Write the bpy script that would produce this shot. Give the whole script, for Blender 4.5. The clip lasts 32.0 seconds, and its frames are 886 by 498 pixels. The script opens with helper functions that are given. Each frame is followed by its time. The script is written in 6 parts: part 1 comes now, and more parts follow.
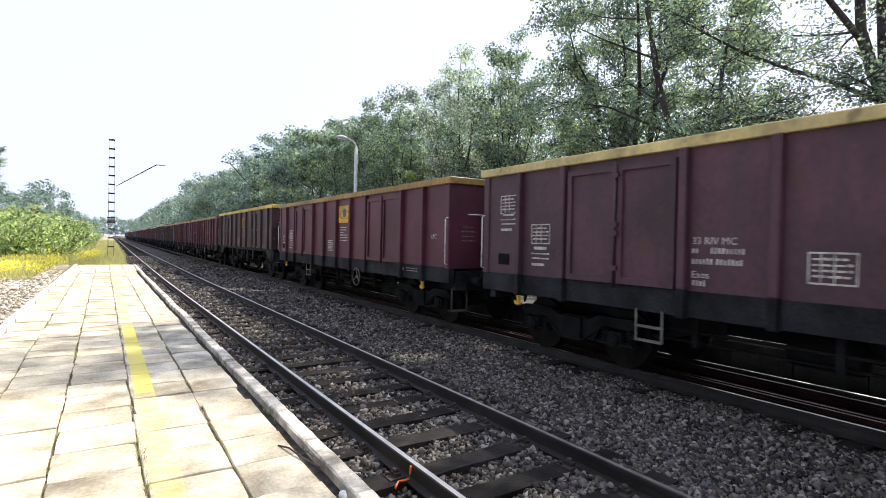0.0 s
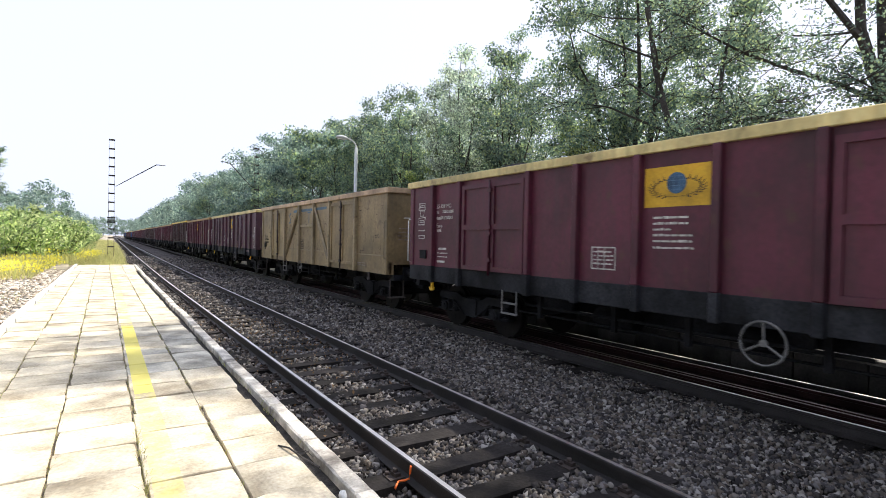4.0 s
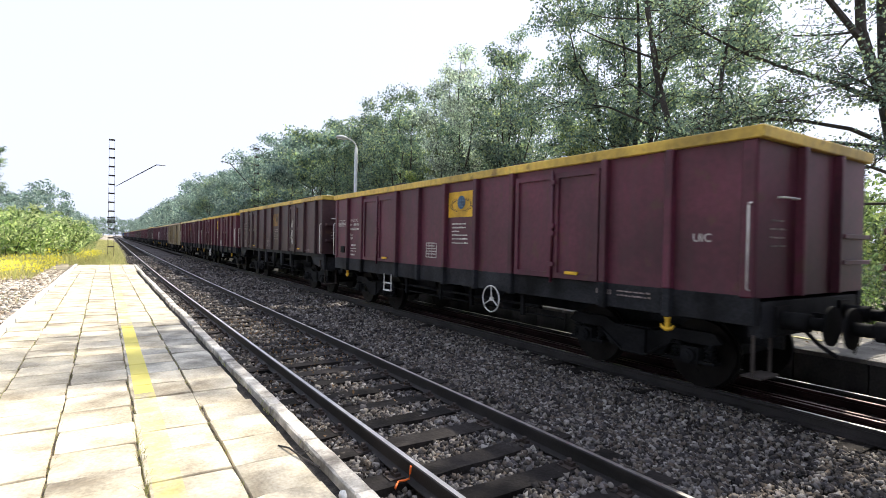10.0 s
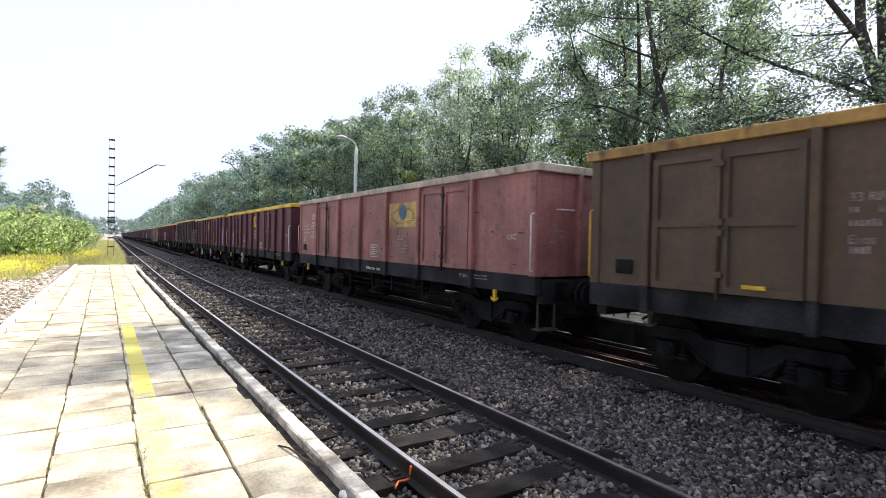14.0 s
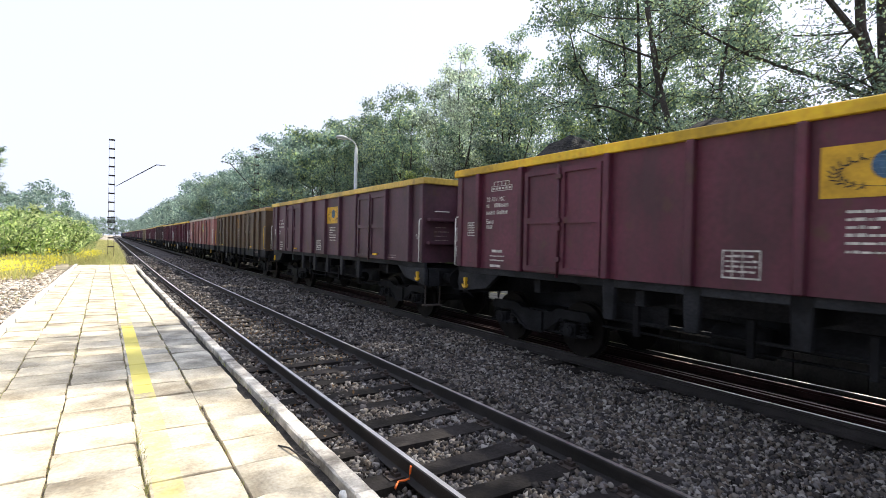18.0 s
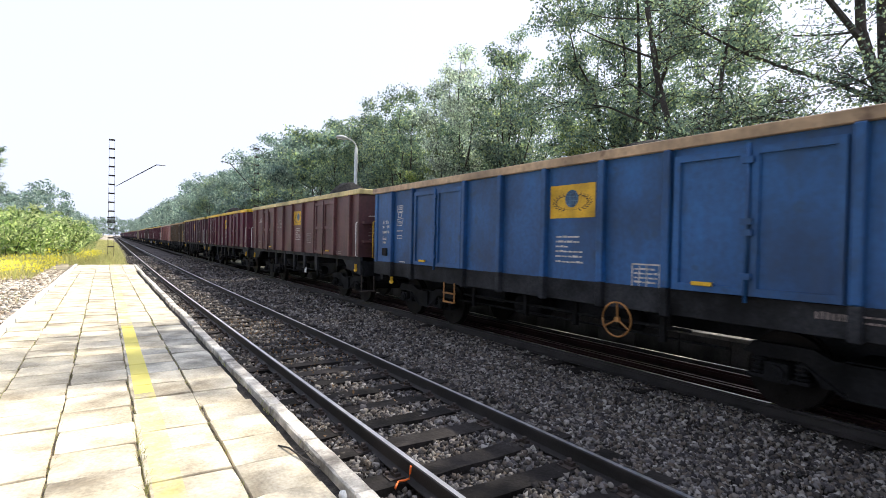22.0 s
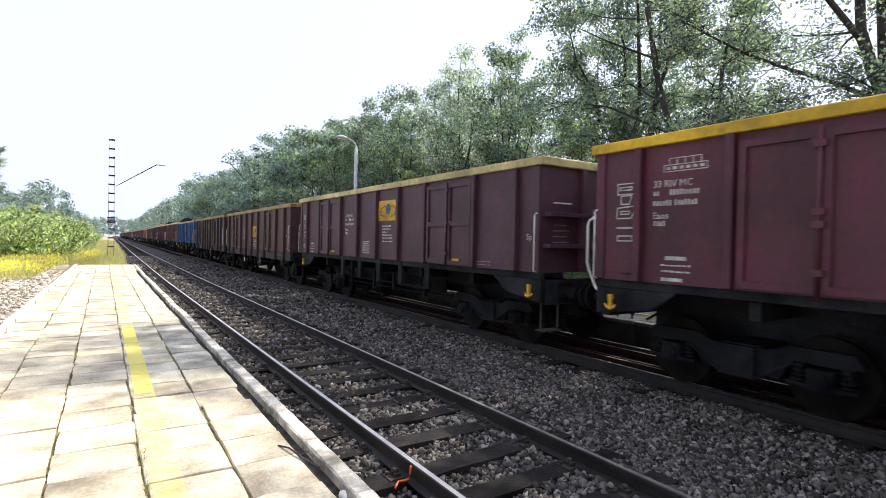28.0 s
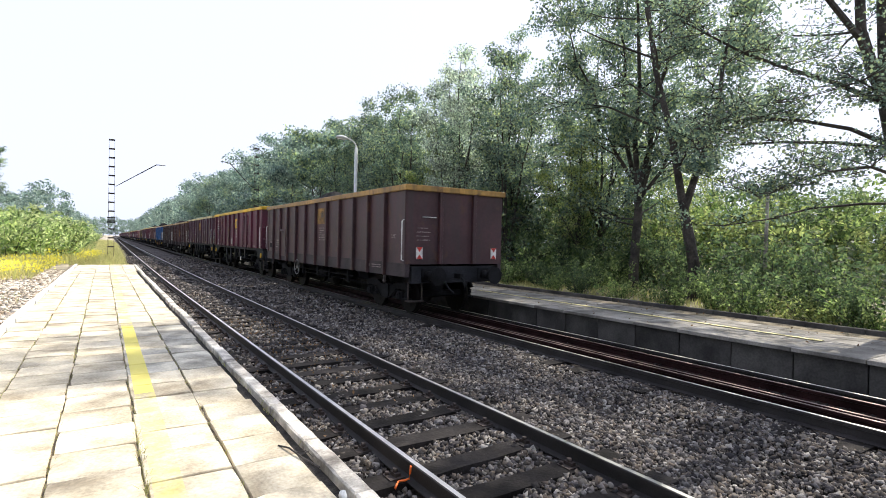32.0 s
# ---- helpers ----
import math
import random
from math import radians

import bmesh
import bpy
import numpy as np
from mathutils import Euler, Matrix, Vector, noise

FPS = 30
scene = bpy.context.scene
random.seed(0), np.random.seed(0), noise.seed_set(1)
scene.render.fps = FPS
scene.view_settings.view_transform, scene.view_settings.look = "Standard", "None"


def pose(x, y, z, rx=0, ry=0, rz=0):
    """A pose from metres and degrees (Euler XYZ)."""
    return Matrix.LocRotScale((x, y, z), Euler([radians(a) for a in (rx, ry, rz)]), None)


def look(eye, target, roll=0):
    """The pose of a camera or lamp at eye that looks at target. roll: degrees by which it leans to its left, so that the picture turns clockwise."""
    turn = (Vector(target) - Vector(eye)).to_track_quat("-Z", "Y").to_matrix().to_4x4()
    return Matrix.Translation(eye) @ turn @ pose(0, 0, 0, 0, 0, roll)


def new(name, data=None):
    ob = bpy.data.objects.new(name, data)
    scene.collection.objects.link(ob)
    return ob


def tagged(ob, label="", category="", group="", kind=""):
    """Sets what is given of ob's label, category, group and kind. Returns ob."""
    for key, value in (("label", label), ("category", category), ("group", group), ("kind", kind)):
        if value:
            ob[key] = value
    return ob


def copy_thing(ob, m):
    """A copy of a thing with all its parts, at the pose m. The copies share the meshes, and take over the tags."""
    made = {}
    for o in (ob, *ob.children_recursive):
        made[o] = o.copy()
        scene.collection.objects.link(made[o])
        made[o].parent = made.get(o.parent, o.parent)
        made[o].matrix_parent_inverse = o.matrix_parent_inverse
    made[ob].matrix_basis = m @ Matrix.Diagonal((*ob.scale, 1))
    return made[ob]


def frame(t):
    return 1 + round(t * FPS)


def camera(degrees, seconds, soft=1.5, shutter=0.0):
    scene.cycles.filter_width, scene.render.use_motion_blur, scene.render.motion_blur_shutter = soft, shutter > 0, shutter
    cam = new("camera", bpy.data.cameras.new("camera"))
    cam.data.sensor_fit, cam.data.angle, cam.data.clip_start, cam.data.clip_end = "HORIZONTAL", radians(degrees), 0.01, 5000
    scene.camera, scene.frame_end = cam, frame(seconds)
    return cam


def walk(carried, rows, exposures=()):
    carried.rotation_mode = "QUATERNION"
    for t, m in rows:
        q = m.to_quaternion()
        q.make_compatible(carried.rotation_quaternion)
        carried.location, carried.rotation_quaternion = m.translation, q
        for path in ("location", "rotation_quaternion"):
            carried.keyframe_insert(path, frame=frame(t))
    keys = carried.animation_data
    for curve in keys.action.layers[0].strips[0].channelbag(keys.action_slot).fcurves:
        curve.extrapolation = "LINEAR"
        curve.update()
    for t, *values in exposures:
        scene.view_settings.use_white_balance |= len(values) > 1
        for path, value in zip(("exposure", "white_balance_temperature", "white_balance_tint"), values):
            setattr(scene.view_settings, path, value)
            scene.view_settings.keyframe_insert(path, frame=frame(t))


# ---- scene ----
SPAN = 32.0
EYE = (0.0, 0.0, 1.912)
cam = camera(80.45, SPAN, soft=0.9, shutter=0.15)
AIM = look(EYE, (EYE[0] + 0.5440139, EYE[1] + 0.83896681, EYE[2] - 0.0135486), 1.2)
walk(cam, [(0.0, AIM), (SPAN, AIM)], exposures=[(0.0, 0.45), (SPAN, 0.45)])

# ---- light: hazy white sky, sun high over the woods on the far side of the line
SUN_EL, SUN_AZ = 49.0, 12.0      # degrees; azimuth from +x towards +y
world = bpy.data.worlds.new("world")
scene.world = world
world.use_nodes = True
wn = world.node_tree
sky = wn.nodes.new("ShaderNodeTexSky")
sky.sky_type = "NISHITA"
sky.sun_disc = False
sky.sun_elevation = radians(SUN_EL)
sky.sun_rotation = radians(90 - SUN_AZ)
sky.air_density, sky.dust_density = 1.0, 4.0
haze = wn.nodes.new("ShaderNodeMix")
haze.data_type = "RGBA"
haze.inputs["Factor"].default_value = 0.8
haze.inputs["B"].default_value = (10.6, 11.5, 14.6, 1)
wn.links.new(sky.outputs["Color"], haze.inputs["A"])
back = wn.nodes["Background"]
back.inputs["Strength"].default_value = 0.079
wn.links.new(haze.outputs["Result"], back.inputs["Color"])

sun_data = bpy.data.lights.new("sun", "SUN")
sun_data.energy, sun_data.angle, sun_data.color = 5.0, radians(0.6), (1.0, 0.94, 0.81)
sun = new("sun", sun_data)
_e, _a = radians(SUN_EL), radians(SUN_AZ)
SUN_DIR = Vector((math.cos(_e) * math.cos(_a), math.cos(_e) * math.sin(_a), math.sin(_e)))
sun.matrix_world = look(SUN_DIR * 60, (0, 0, 0))
# ---- materials
def own_place(nt, socket):
    """The pattern's coordinates, shifted by a random step for each object."""
    info, mul, add = nt.nodes.new("ShaderNodeObjectInfo"), nt.nodes.new("ShaderNodeVectorMath"), nt.nodes.new("ShaderNodeVectorMath")
    mul.operation, add.operation = "SCALE", "ADD"
    mul.inputs[0].default_value = (31.0, 47.0, 23.0)
    nt.links.new(info.outputs["Random"], mul.inputs["Scale"])
    nt.links.new(socket, add.inputs[0])
    nt.links.new(mul.outputs["Vector"], add.inputs[1])
    return add.outputs["Vector"]


def material(name, base, rough=0.8, metal=0.0, var=0.25, scale=3.0, fine=40.0, bump=0.2, tint=None, per_object=0.0, dist=0.01, coord="Object"):
    """Two scales of noise vary the base colour; the finer one also gives relief."""
    m = bpy.data.materials.new(name)
    m.use_nodes = True
    nt = m.node_tree
    b = nt.nodes["Principled BSDF"]
    b.inputs["Roughness"].default_value, b.inputs["Metallic"].default_value = rough, metal
    tc = nt.nodes.new("ShaderNodeTexCoord")
    n1, n2 = nt.nodes.new("ShaderNodeTexNoise"), nt.nodes.new("ShaderNodeTexNoise")
    n1.inputs["Scale"].default_value, n2.inputs["Scale"].default_value = scale, fine
    n1.inputs["Detail"].default_value, n2.inputs["Detail"].default_value = 5, 3
    place = own_place(nt, tc.outputs[coord])
    for n in (n1, n2):
        nt.links.new(place, n.inputs["Vector"])
    ramp = nt.nodes.new("ShaderNodeValToRGB")
    t = tint or tuple(c * (1 - var) for c in base)
    lo = [c * (1 - var) for c in t]
    hi = [min(1, c * (1 + var)) for c in base]
    ramp.color_ramp.elements[0].color, ramp.color_ramp.elements[0].position = (*lo, 1), 0.32
    ramp.color_ramp.elements[1].color, ramp.color_ramp.elements[1].position = (*hi, 1), 0.68
    nt.links.new(n1.outputs["Fac"], ramp.inputs["Fac"])
    mul = nt.nodes.new("ShaderNodeMix")
    mul.data_type, mul.blend_type = "RGBA", "OVERLAY"
    mul.inputs["Factor"].default_value = min(1.0, var * 1.6)
    nt.links.new(ramp.outputs["Color"], mul.inputs["A"])
    nt.links.new(n2.outputs["Fac"], mul.inputs["B"])
    out = mul.outputs["Result"]
    if per_object:
        info, mr = nt.nodes.new("ShaderNodeObjectInfo"), nt.nodes.new("ShaderNodeMapRange")
        mr.inputs["To Min"].default_value, mr.inputs["To Max"].default_value = 1 - per_object, 1 + per_object
        nt.links.new(info.outputs["Random"], mr.inputs["Value"])
        hsv = nt.nodes.new("ShaderNodeHueSaturation")
        nt.links.new(mr.outputs["Result"], hsv.inputs["Value"])
        nt.links.new(out, hsv.inputs["Color"])
        out = hsv.outputs["Color"]
    nt.links.new(out, b.inputs["Base Color"])
    if bump:
        bp = nt.nodes.new("ShaderNodeBump")
        bp.inputs["Strength"].default_value, bp.inputs["Distance"].default_value = bump, dist
        nt.links.new(n2.outputs["Fac"], bp.inputs["Height"])
        nt.links.new(bp.outputs["Normal"], b.inputs["Normal"])
    return m


def island(name, colours, rough=0.9, var=0.3):
    """Loose pieces in one mesh, each with a colour of its own out of the ramp."""
    m = material(name, colours[1], rough, var=var, scale=9, fine=70, bump=0.3)
    nt = m.node_tree
    b = nt.nodes["Principled BSDF"]
    geo, ramp = nt.nodes.new("ShaderNodeNewGeometry"), nt.nodes.new("ShaderNodeValToRGB")
    els = ramp.color_ramp.elements
    els[0].color, els[1].color = (*colours[0], 1), (*colours[-1], 1)
    for i, c in enumerate(colours[1:-1]):
        els.new((i + 1) / (len(colours) - 1)).color = (*c, 1)
    ramp.color_ramp.interpolation = "CONSTANT"
    nt.links.new(geo.outputs["Random Per Island"], ramp.inputs["Fac"])
    mix = nt.nodes.new("ShaderNodeMix")
    mix.data_type, mix.blend_type = "RGBA", "OVERLAY"
    mix.inputs["Factor"].default_value = 0.35
    nt.links.new(ramp.outputs["Color"], mix.inputs["A"])
    old = b.inputs["Base Color"].links[0].from_socket
    nt.links.new(old, mix.inputs["B"])
    nt.links.new(mix.outputs["Result"], b.inputs["Base Color"])
    return m


def leaf_material(name, colours, glow=0.45):
    """Leaves: each with its own green, light passing through the blade."""
    m = bpy.data.materials.new(name)
    m.use_nodes = True
    nt = m.node_tree
    b, out = nt.nodes["Principled BSDF"], nt.nodes["Material Output"]
    b.inputs["Roughness"].default_value = 0.62
    b.inputs["Specular IOR Level"].default_value = 0.25
    geo, ramp = nt.nodes.new("ShaderNodeNewGeometry"), nt.nodes.new("ShaderNodeValToRGB")
    els = ramp.color_ramp.elements
    els[0].color, els[1].color = (*colours[0], 1), (*colours[-1], 1)
    for i, c in enumerate(colours[1:-1]):
        els.new((i + 1) / (len(colours) - 1)).color = (*c, 1)
    nt.links.new(geo.outputs["Random Per Island"], ramp.inputs["Fac"])
    tc, n1 = nt.nodes.new("ShaderNodeTexCoord"), nt.nodes.new("ShaderNodeTexNoise")
    n1.inputs["Scale"].default_value = 0.5
    nt.links.new(tc.outputs["Object"], n1.inputs["Vector"])
    hsv = nt.nodes.new("ShaderNodeHueSaturation")
    mr = nt.nodes.new("ShaderNodeMapRange")
    mr.inputs["From Min"].default_value, mr.inputs["From Max"].default_value = 0.3, 0.7
    mr.inputs["To Min"].default_value, mr.inputs["To Max"].default_value = 0.6, 1.4
    nt.links.new(n1.outputs["Fac"], mr.inputs["Value"])
    nt.links.new(mr.outputs["Result"], hsv.inputs["Value"])
    nt.links.new(ramp.outputs["Color"], hsv.inputs["Color"])
    nt.links.new(hsv.outputs["Color"], b.inputs["Base Color"])
    tr, mix = nt.nodes.new("ShaderNodeBsdfTranslucent"), nt.nodes.new("ShaderNodeMixShader")
    warm = nt.nodes.new("ShaderNodeMix")
    warm.data_type, warm.blend_type = "RGBA", "MULTIPLY"
    warm.inputs["Factor"].default_value = 1.0
    warm.inputs["B"].default_value = (1.6, 1.8, 1.4, 1)
    nt.links.new(hsv.outputs["Color"], warm.inputs["A"])
    nt.links.new(warm.outputs["Result"], tr.inputs["Color"])
    mix.inputs["Fac"].default_value = glow
    nt.links.new(b.outputs["BSDF"], mix.inputs[1])
    nt.links.new(tr.outputs["BSDF"], mix.inputs[2])
    nt.links.new(mix.outputs["Shader"], out.inputs["Surface"])
    return m


def wagon_paint(name, base, rust=(0.075, 0.035, 0.022), worn=0.35):
    """Old wagon paint: faded in patches, rust spots, streaks that run down the sheet."""
    m = material(name, base, 0.55, var=0.26, scale=0.9, fine=14, bump=0.12, dist=0.012)
    nt = m.node_tree
    b = nt.nodes["Principled BSDF"]
    tc = nt.nodes.new("ShaderNodeTexCoord")
    here = own_place(nt, tc.outputs["Object"])
    mp = nt.nodes.new("ShaderNodeMapping")
    mp.inputs["Scale"].default_value = (2.2, 2.2, 0.22)
    nt.links.new(here, mp.inputs["Vector"])
    streak, spot = nt.nodes.new("ShaderNodeTexNoise"), nt.nodes.new("ShaderNodeTexNoise")
    streak.inputs["Scale"].default_value, streak.inputs["Detail"].default_value = 3.2, 5
    spot.inputs["Scale"].default_value, spot.inputs["Detail"].default_value = 3.4, 6
    nt.links.new(mp.outputs["Vector"], streak.inputs["Vector"])
    nt.links.new(here, spot.inputs["Vector"])
    r1, r2 = nt.nodes.new("ShaderNodeMapRange"), nt.nodes.new("ShaderNodeMapRange")
    r1.inputs["From Min"].default_value, r1.inputs["From Max"].default_value = 0.45, 0.68
    r1.inputs["To Max"].default_value = worn
    r2.inputs["From Min"].default_value, r2.inputs["From Max"].default_value = 0.63 - 0.06 * worn, 0.69
    r2.inputs["To Max"].default_value = 0.8 * min(1, worn * 2)
    nt.links.new(streak.outputs["Fac"], r1.inputs["Value"])
    nt.links.new(spot.outputs["Fac"], r2.inputs["Value"])
    old = b.inputs["Base Color"].links[0].from_socket
    for fac, col in ((r1, tuple(c * 0.35 + 0.02 for c in base)), (r2, rust)):
        mix = nt.nodes.new("ShaderNodeMix")
        mix.data_type = "RGBA"
        mix.inputs["B"].default_value = (*col, 1)
        nt.links.new(fac.outputs["Result"], mix.inputs["Factor"])
        nt.links.new(old, mix.inputs["A"])
        old = mix.outputs["Result"]
    nt.links.new(old, b.inputs["Base Color"])
    return m


M = {}
M["earth"] = material("earth", (0.4, 0.345, 0.265), 0.95, var=0.4, scale=0.7, fine=18, bump=0.6, dist=0.03, tint=(0.2, 0.18, 0.12))
M["ballast"] = material("ballast", (0.10, 0.088, 0.085), 0.95, var=0.5, scale=1.2, fine=24, bump=0.9, dist=0.04, tint=(0.05, 0.042, 0.04))
M["stone"] = island("stone", [(0.042, 0.0375, 0.036), (0.125, 0.11, 0.098), (0.245, 0.22, 0.195), (0.075, 0.067, 0.063), (0.33, 0.3, 0.27), (0.16, 0.133, 0.113), (0.06, 0.0561, 0.0592),
                           (0.2, 0.187, 0.186), (0.11, 0.1, 0.103), (0.43, 0.404, 0.381), (0.17, 0.14, 0.118), (0.09, 0.0837, 0.0855), (0.26, 0.236, 0.229), (0.05, 0.0463, 0.0479), (0.68, 0.65, 0.616)])
# darker stones that stand in for the shade beneath the train
M["stone_shade"] = island("stone_shade", [(0.02, 0.018, 0.018), (0.045, 0.038, 0.036), (0.03, 0.026, 0.026), (0.075, 0.062, 0.056), (0.035, 0.03, 0.028)])
M["timber"] = material("timber", (0.024, 0.021, 0.02), 0.85, var=0.4, scale=2.5, fine=30, bump=0.5, per_object=0.35, dist=0.012, tint=(0.014, 0.012, 0.011))
M["rail_side"] = material("rail_side", (0.026, 0.022, 0.022), 0.65, metal=0.2, var=0.3, scale=2, fine=60, bump=0.2)
M["rail_head"] = material("rail_head", (0.7, 0.68, 0.66), 0.38, metal=1.0, var=0.1, scale=3, fine=50, bump=0.05)
M["rust_rail"] = material("rust_rail", (0.028, 0.012, 0.012), 0.6, metal=0.3, var=0.35, scale=2, fine=40, bump=0.25)
M["rail_worn"] = material("rail_worn", (0.24, 0.18, 0.17), 0.5, metal=1.0, var=0.3, scale=3, fine=50, bump=0.1)
M["dirt"] = material("dirt", (0.045, 0.038, 0.032), 0.95, var=0.5, scale=9, fine=60, bump=1.0, dist=0.02, tint=(0.025, 0.022, 0.02))
M["graffiti"] = material("graffiti", (0.045, 0.095, 0.15), 0.6, var=0.35, scale=5, fine=30, bump=0.0, tint=(0.05, 0.1, 0.15))
M["dark_ink"] = material("dark_ink", (0.06, 0.045, 0.03), 0.7, var=0.4, scale=8, fine=60, bump=0.0)
M["rust_mark"] = material("rust_mark", (0.045, 0.022, 0.018), 0.85, var=0.4, scale=8, fine=50, bump=0.0)
M["iron"] = material("iron", (0.06, 0.045, 0.04), 0.7, metal=0.4, var=0.3, scale=6, fine=60, bump=0.3)
M["concrete"] = material("concrete", (0.25, 0.232, 0.21), 0.9, var=0.3, scale=1.7, fine=45, bump=0.4, per_object=0.18, dist=0.006, tint=(0.14, 0.128, 0.112))
M["kerb"] = material("kerb", (0.66, 0.61, 0.54), 0.9, var=0.3, scale=3.5, fine=45, bump=0.6, per_object=0.14, dist=0.012, tint=(0.26, 0.23, 0.2))
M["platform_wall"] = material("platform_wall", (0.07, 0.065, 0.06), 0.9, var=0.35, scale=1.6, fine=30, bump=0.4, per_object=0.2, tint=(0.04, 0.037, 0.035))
M["joint"] = material("joint", (0.2, 0.165, 0.115), 0.95, var=0.45, scale=6, fine=50, bump=0.8, dist=0.02, tint=(0.13, 0.11, 0.075))
M["under"] = material("under", (0.013, 0.013, 0.0145), 0.75, var=0.5, scale=2, fine=30, bump=0.25)
M["amber"] = material("amber", (0.36, 0.16, 0.04), 0.6, var=0.25, scale=6, fine=40, bump=0.1)
M["sill_brown"] = material("sill_brown", (0.034, 0.023, 0.025), 0.7, var=0.5, scale=1.5, fine=30, bump=0.2)
M["sill"] = material("sill", (0.024, 0.025, 0.029), 0.65, var=0.5, scale=1.5, fine=30, bump=0.2)
M["wheel"] = material("wheel", (0.015, 0.013, 0.012), 0.6, metal=0.5, var=0.3, scale=3, fine=40, bump=0.2)
M["white"] = material("white", (0.72, 0.71, 0.68), 0.6, var=0.15, scale=6, fine=40, bump=0.1)
M["ink"] = material("ink", (0.55, 0.53, 0.5), 0.7, var=0.25, scale=8, fine=60, bump=0.0)
M["faint_ink"] = material("faint_ink", (0.26, 0.21, 0.2), 0.7, var=0.4, scale=8, fine=60, bump=0.0)
M["yellow"] = material("yellow", (0.72, 0.42, 0.02), 0.55, var=0.15, scale=5, fine=30, bump=0.1)
M["sign_yellow"] = material("sign_yellow", (0.62, 0.36, 0.02), 0.6, var=0.2, scale=2.5, fine=30, bump=0.05)
M["sign_faded"] = material("sign_faded", (0.5, 0.35, 0.12), 0.7, var=0.3, scale=2.5, fine=30, bump=0.05, tint=(0.3, 0.19, 0.09))
M["globe_dull"] = material("globe_dull", (0.09, 0.075, 0.055), 0.7, var=0.4, scale=5, fine=30, bump=0.05)
M["sign_dull"] = material("sign_dull", (0.25, 0.14, 0.035), 0.75, var=0.35, scale=2.5, fine=30, bump=0.05, tint=(0.12, 0.065, 0.03))
M["globe"] = material("globe", (0.03, 0.085, 0.17), 0.5, var=0.3, scale=6, fine=30, bump=0.05)
M["globe_line"] = material("globe_line", (0.1, 0.2, 0.3), 0.6, var=0.2, scale=6, fine=30, bump=0.0)
M["black"] = material("black", (0.02, 0.02, 0.02), 0.6, var=0.3, scale=6, fine=30, bump=0.05)
M["red"] = material("red", (0.5, 0.03, 0.02), 0.5, var=0.15, scale=6, fine=30, bump=0.05)
M["orange"] = material("orange", (0.85, 0.16, 0.02), 0.5, var=0.1, scale=10, fine=40, bump=0.05)
M["coal"] = material("coal", (0.013, 0.013, 0.015), 0.75, var=0.5, scale=5, fine=25, bump=0.9, dist=0.06)
M["steel"] = material("steel", (0.055, 0.045, 0.04), 0.75, metal=0.2, var=0.35, scale=2, fine=30, bump=0.15, tint=(0.04, 0.027, 0.022))
M["lamp_grey"] = material("lamp_grey", (0.55, 0.56, 0.56), 0.55, var=0.1, scale=2, fine=30, bump=0.08)
M["dull_grey"] = material("dull_grey", (0.17, 0.165, 0.16), 0.6, var=0.25, scale=5, fine=40, bump=0.1)
M["glass"] = material("lamp_glass", (0.7, 0.7, 0.66), 0.2, var=0.05, scale=4, fine=20, bump=0.0)
M["bark"] = material("bark", (0.06, 0.052, 0.047), 0.95, var=0.4, scale=3, fine=20, bump=0.9, dist=0.04, tint=(0.036, 0.032, 0.029))
M["leaf"] = leaf_material("leaf", [(0.055, 0.085, 0.084), (0.106, 0.15, 0.142), (0.163, 0.212, 0.188), (0.24, 0.287, 0.222), (0.355, 0.385, 0.2)], 0.5)
# leaf green darkened to stand in for the shade under the trees
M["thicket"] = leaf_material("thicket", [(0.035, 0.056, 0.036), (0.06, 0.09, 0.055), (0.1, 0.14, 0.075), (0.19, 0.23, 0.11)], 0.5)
M["leaf_pale"] = leaf_material("leaf_pale", [(0.1, 0.13, 0.125), (0.23, 0.265, 0.25), (0.38, 0.42, 0.39), (0.56, 0.59, 0.54), (0.76, 0.78, 0.7)], 0.45)
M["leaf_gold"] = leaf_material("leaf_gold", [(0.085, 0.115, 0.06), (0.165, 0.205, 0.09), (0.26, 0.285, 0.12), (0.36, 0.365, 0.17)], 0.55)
# paler, bluer leaves: the haze of distance is put into their colour
M["leaf_haze"] = leaf_material("leaf_haze", [(0.08, 0.115, 0.125), (0.135, 0.185, 0.19), (0.2, 0.26, 0.255), (0.28, 0.34, 0.32), (0.4, 0.44, 0.4)], 0.45)
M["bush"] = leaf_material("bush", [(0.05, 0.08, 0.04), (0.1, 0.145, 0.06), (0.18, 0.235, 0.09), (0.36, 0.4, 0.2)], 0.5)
M["grass"] = leaf_material("grass", [(0.26, 0.25, 0.11), (0.4, 0.36, 0.17), (0.52, 0.45, 0.26), (0.3, 0.31, 0.13)], 0.45)
M["goldenrod"] = leaf_material("goldenrod", [(0.74, 0.6, 0.07), (0.82, 0.7, 0.12), (0.55, 0.5, 0.13)], 0.45)
M["weed"] = leaf_material("weed", [(0.1, 0.15, 0.07), (0.24, 0.31, 0.13), (0.44, 0.48, 0.24), (0.7, 0.71, 0.45)], 0.5)
M["dry_leaf"] = leaf_material("dry_leaf", [(0.17, 0.09, 0.04), (0.24, 0.14, 0.07), (0.1, 0.065, 0.04)], 0.15)

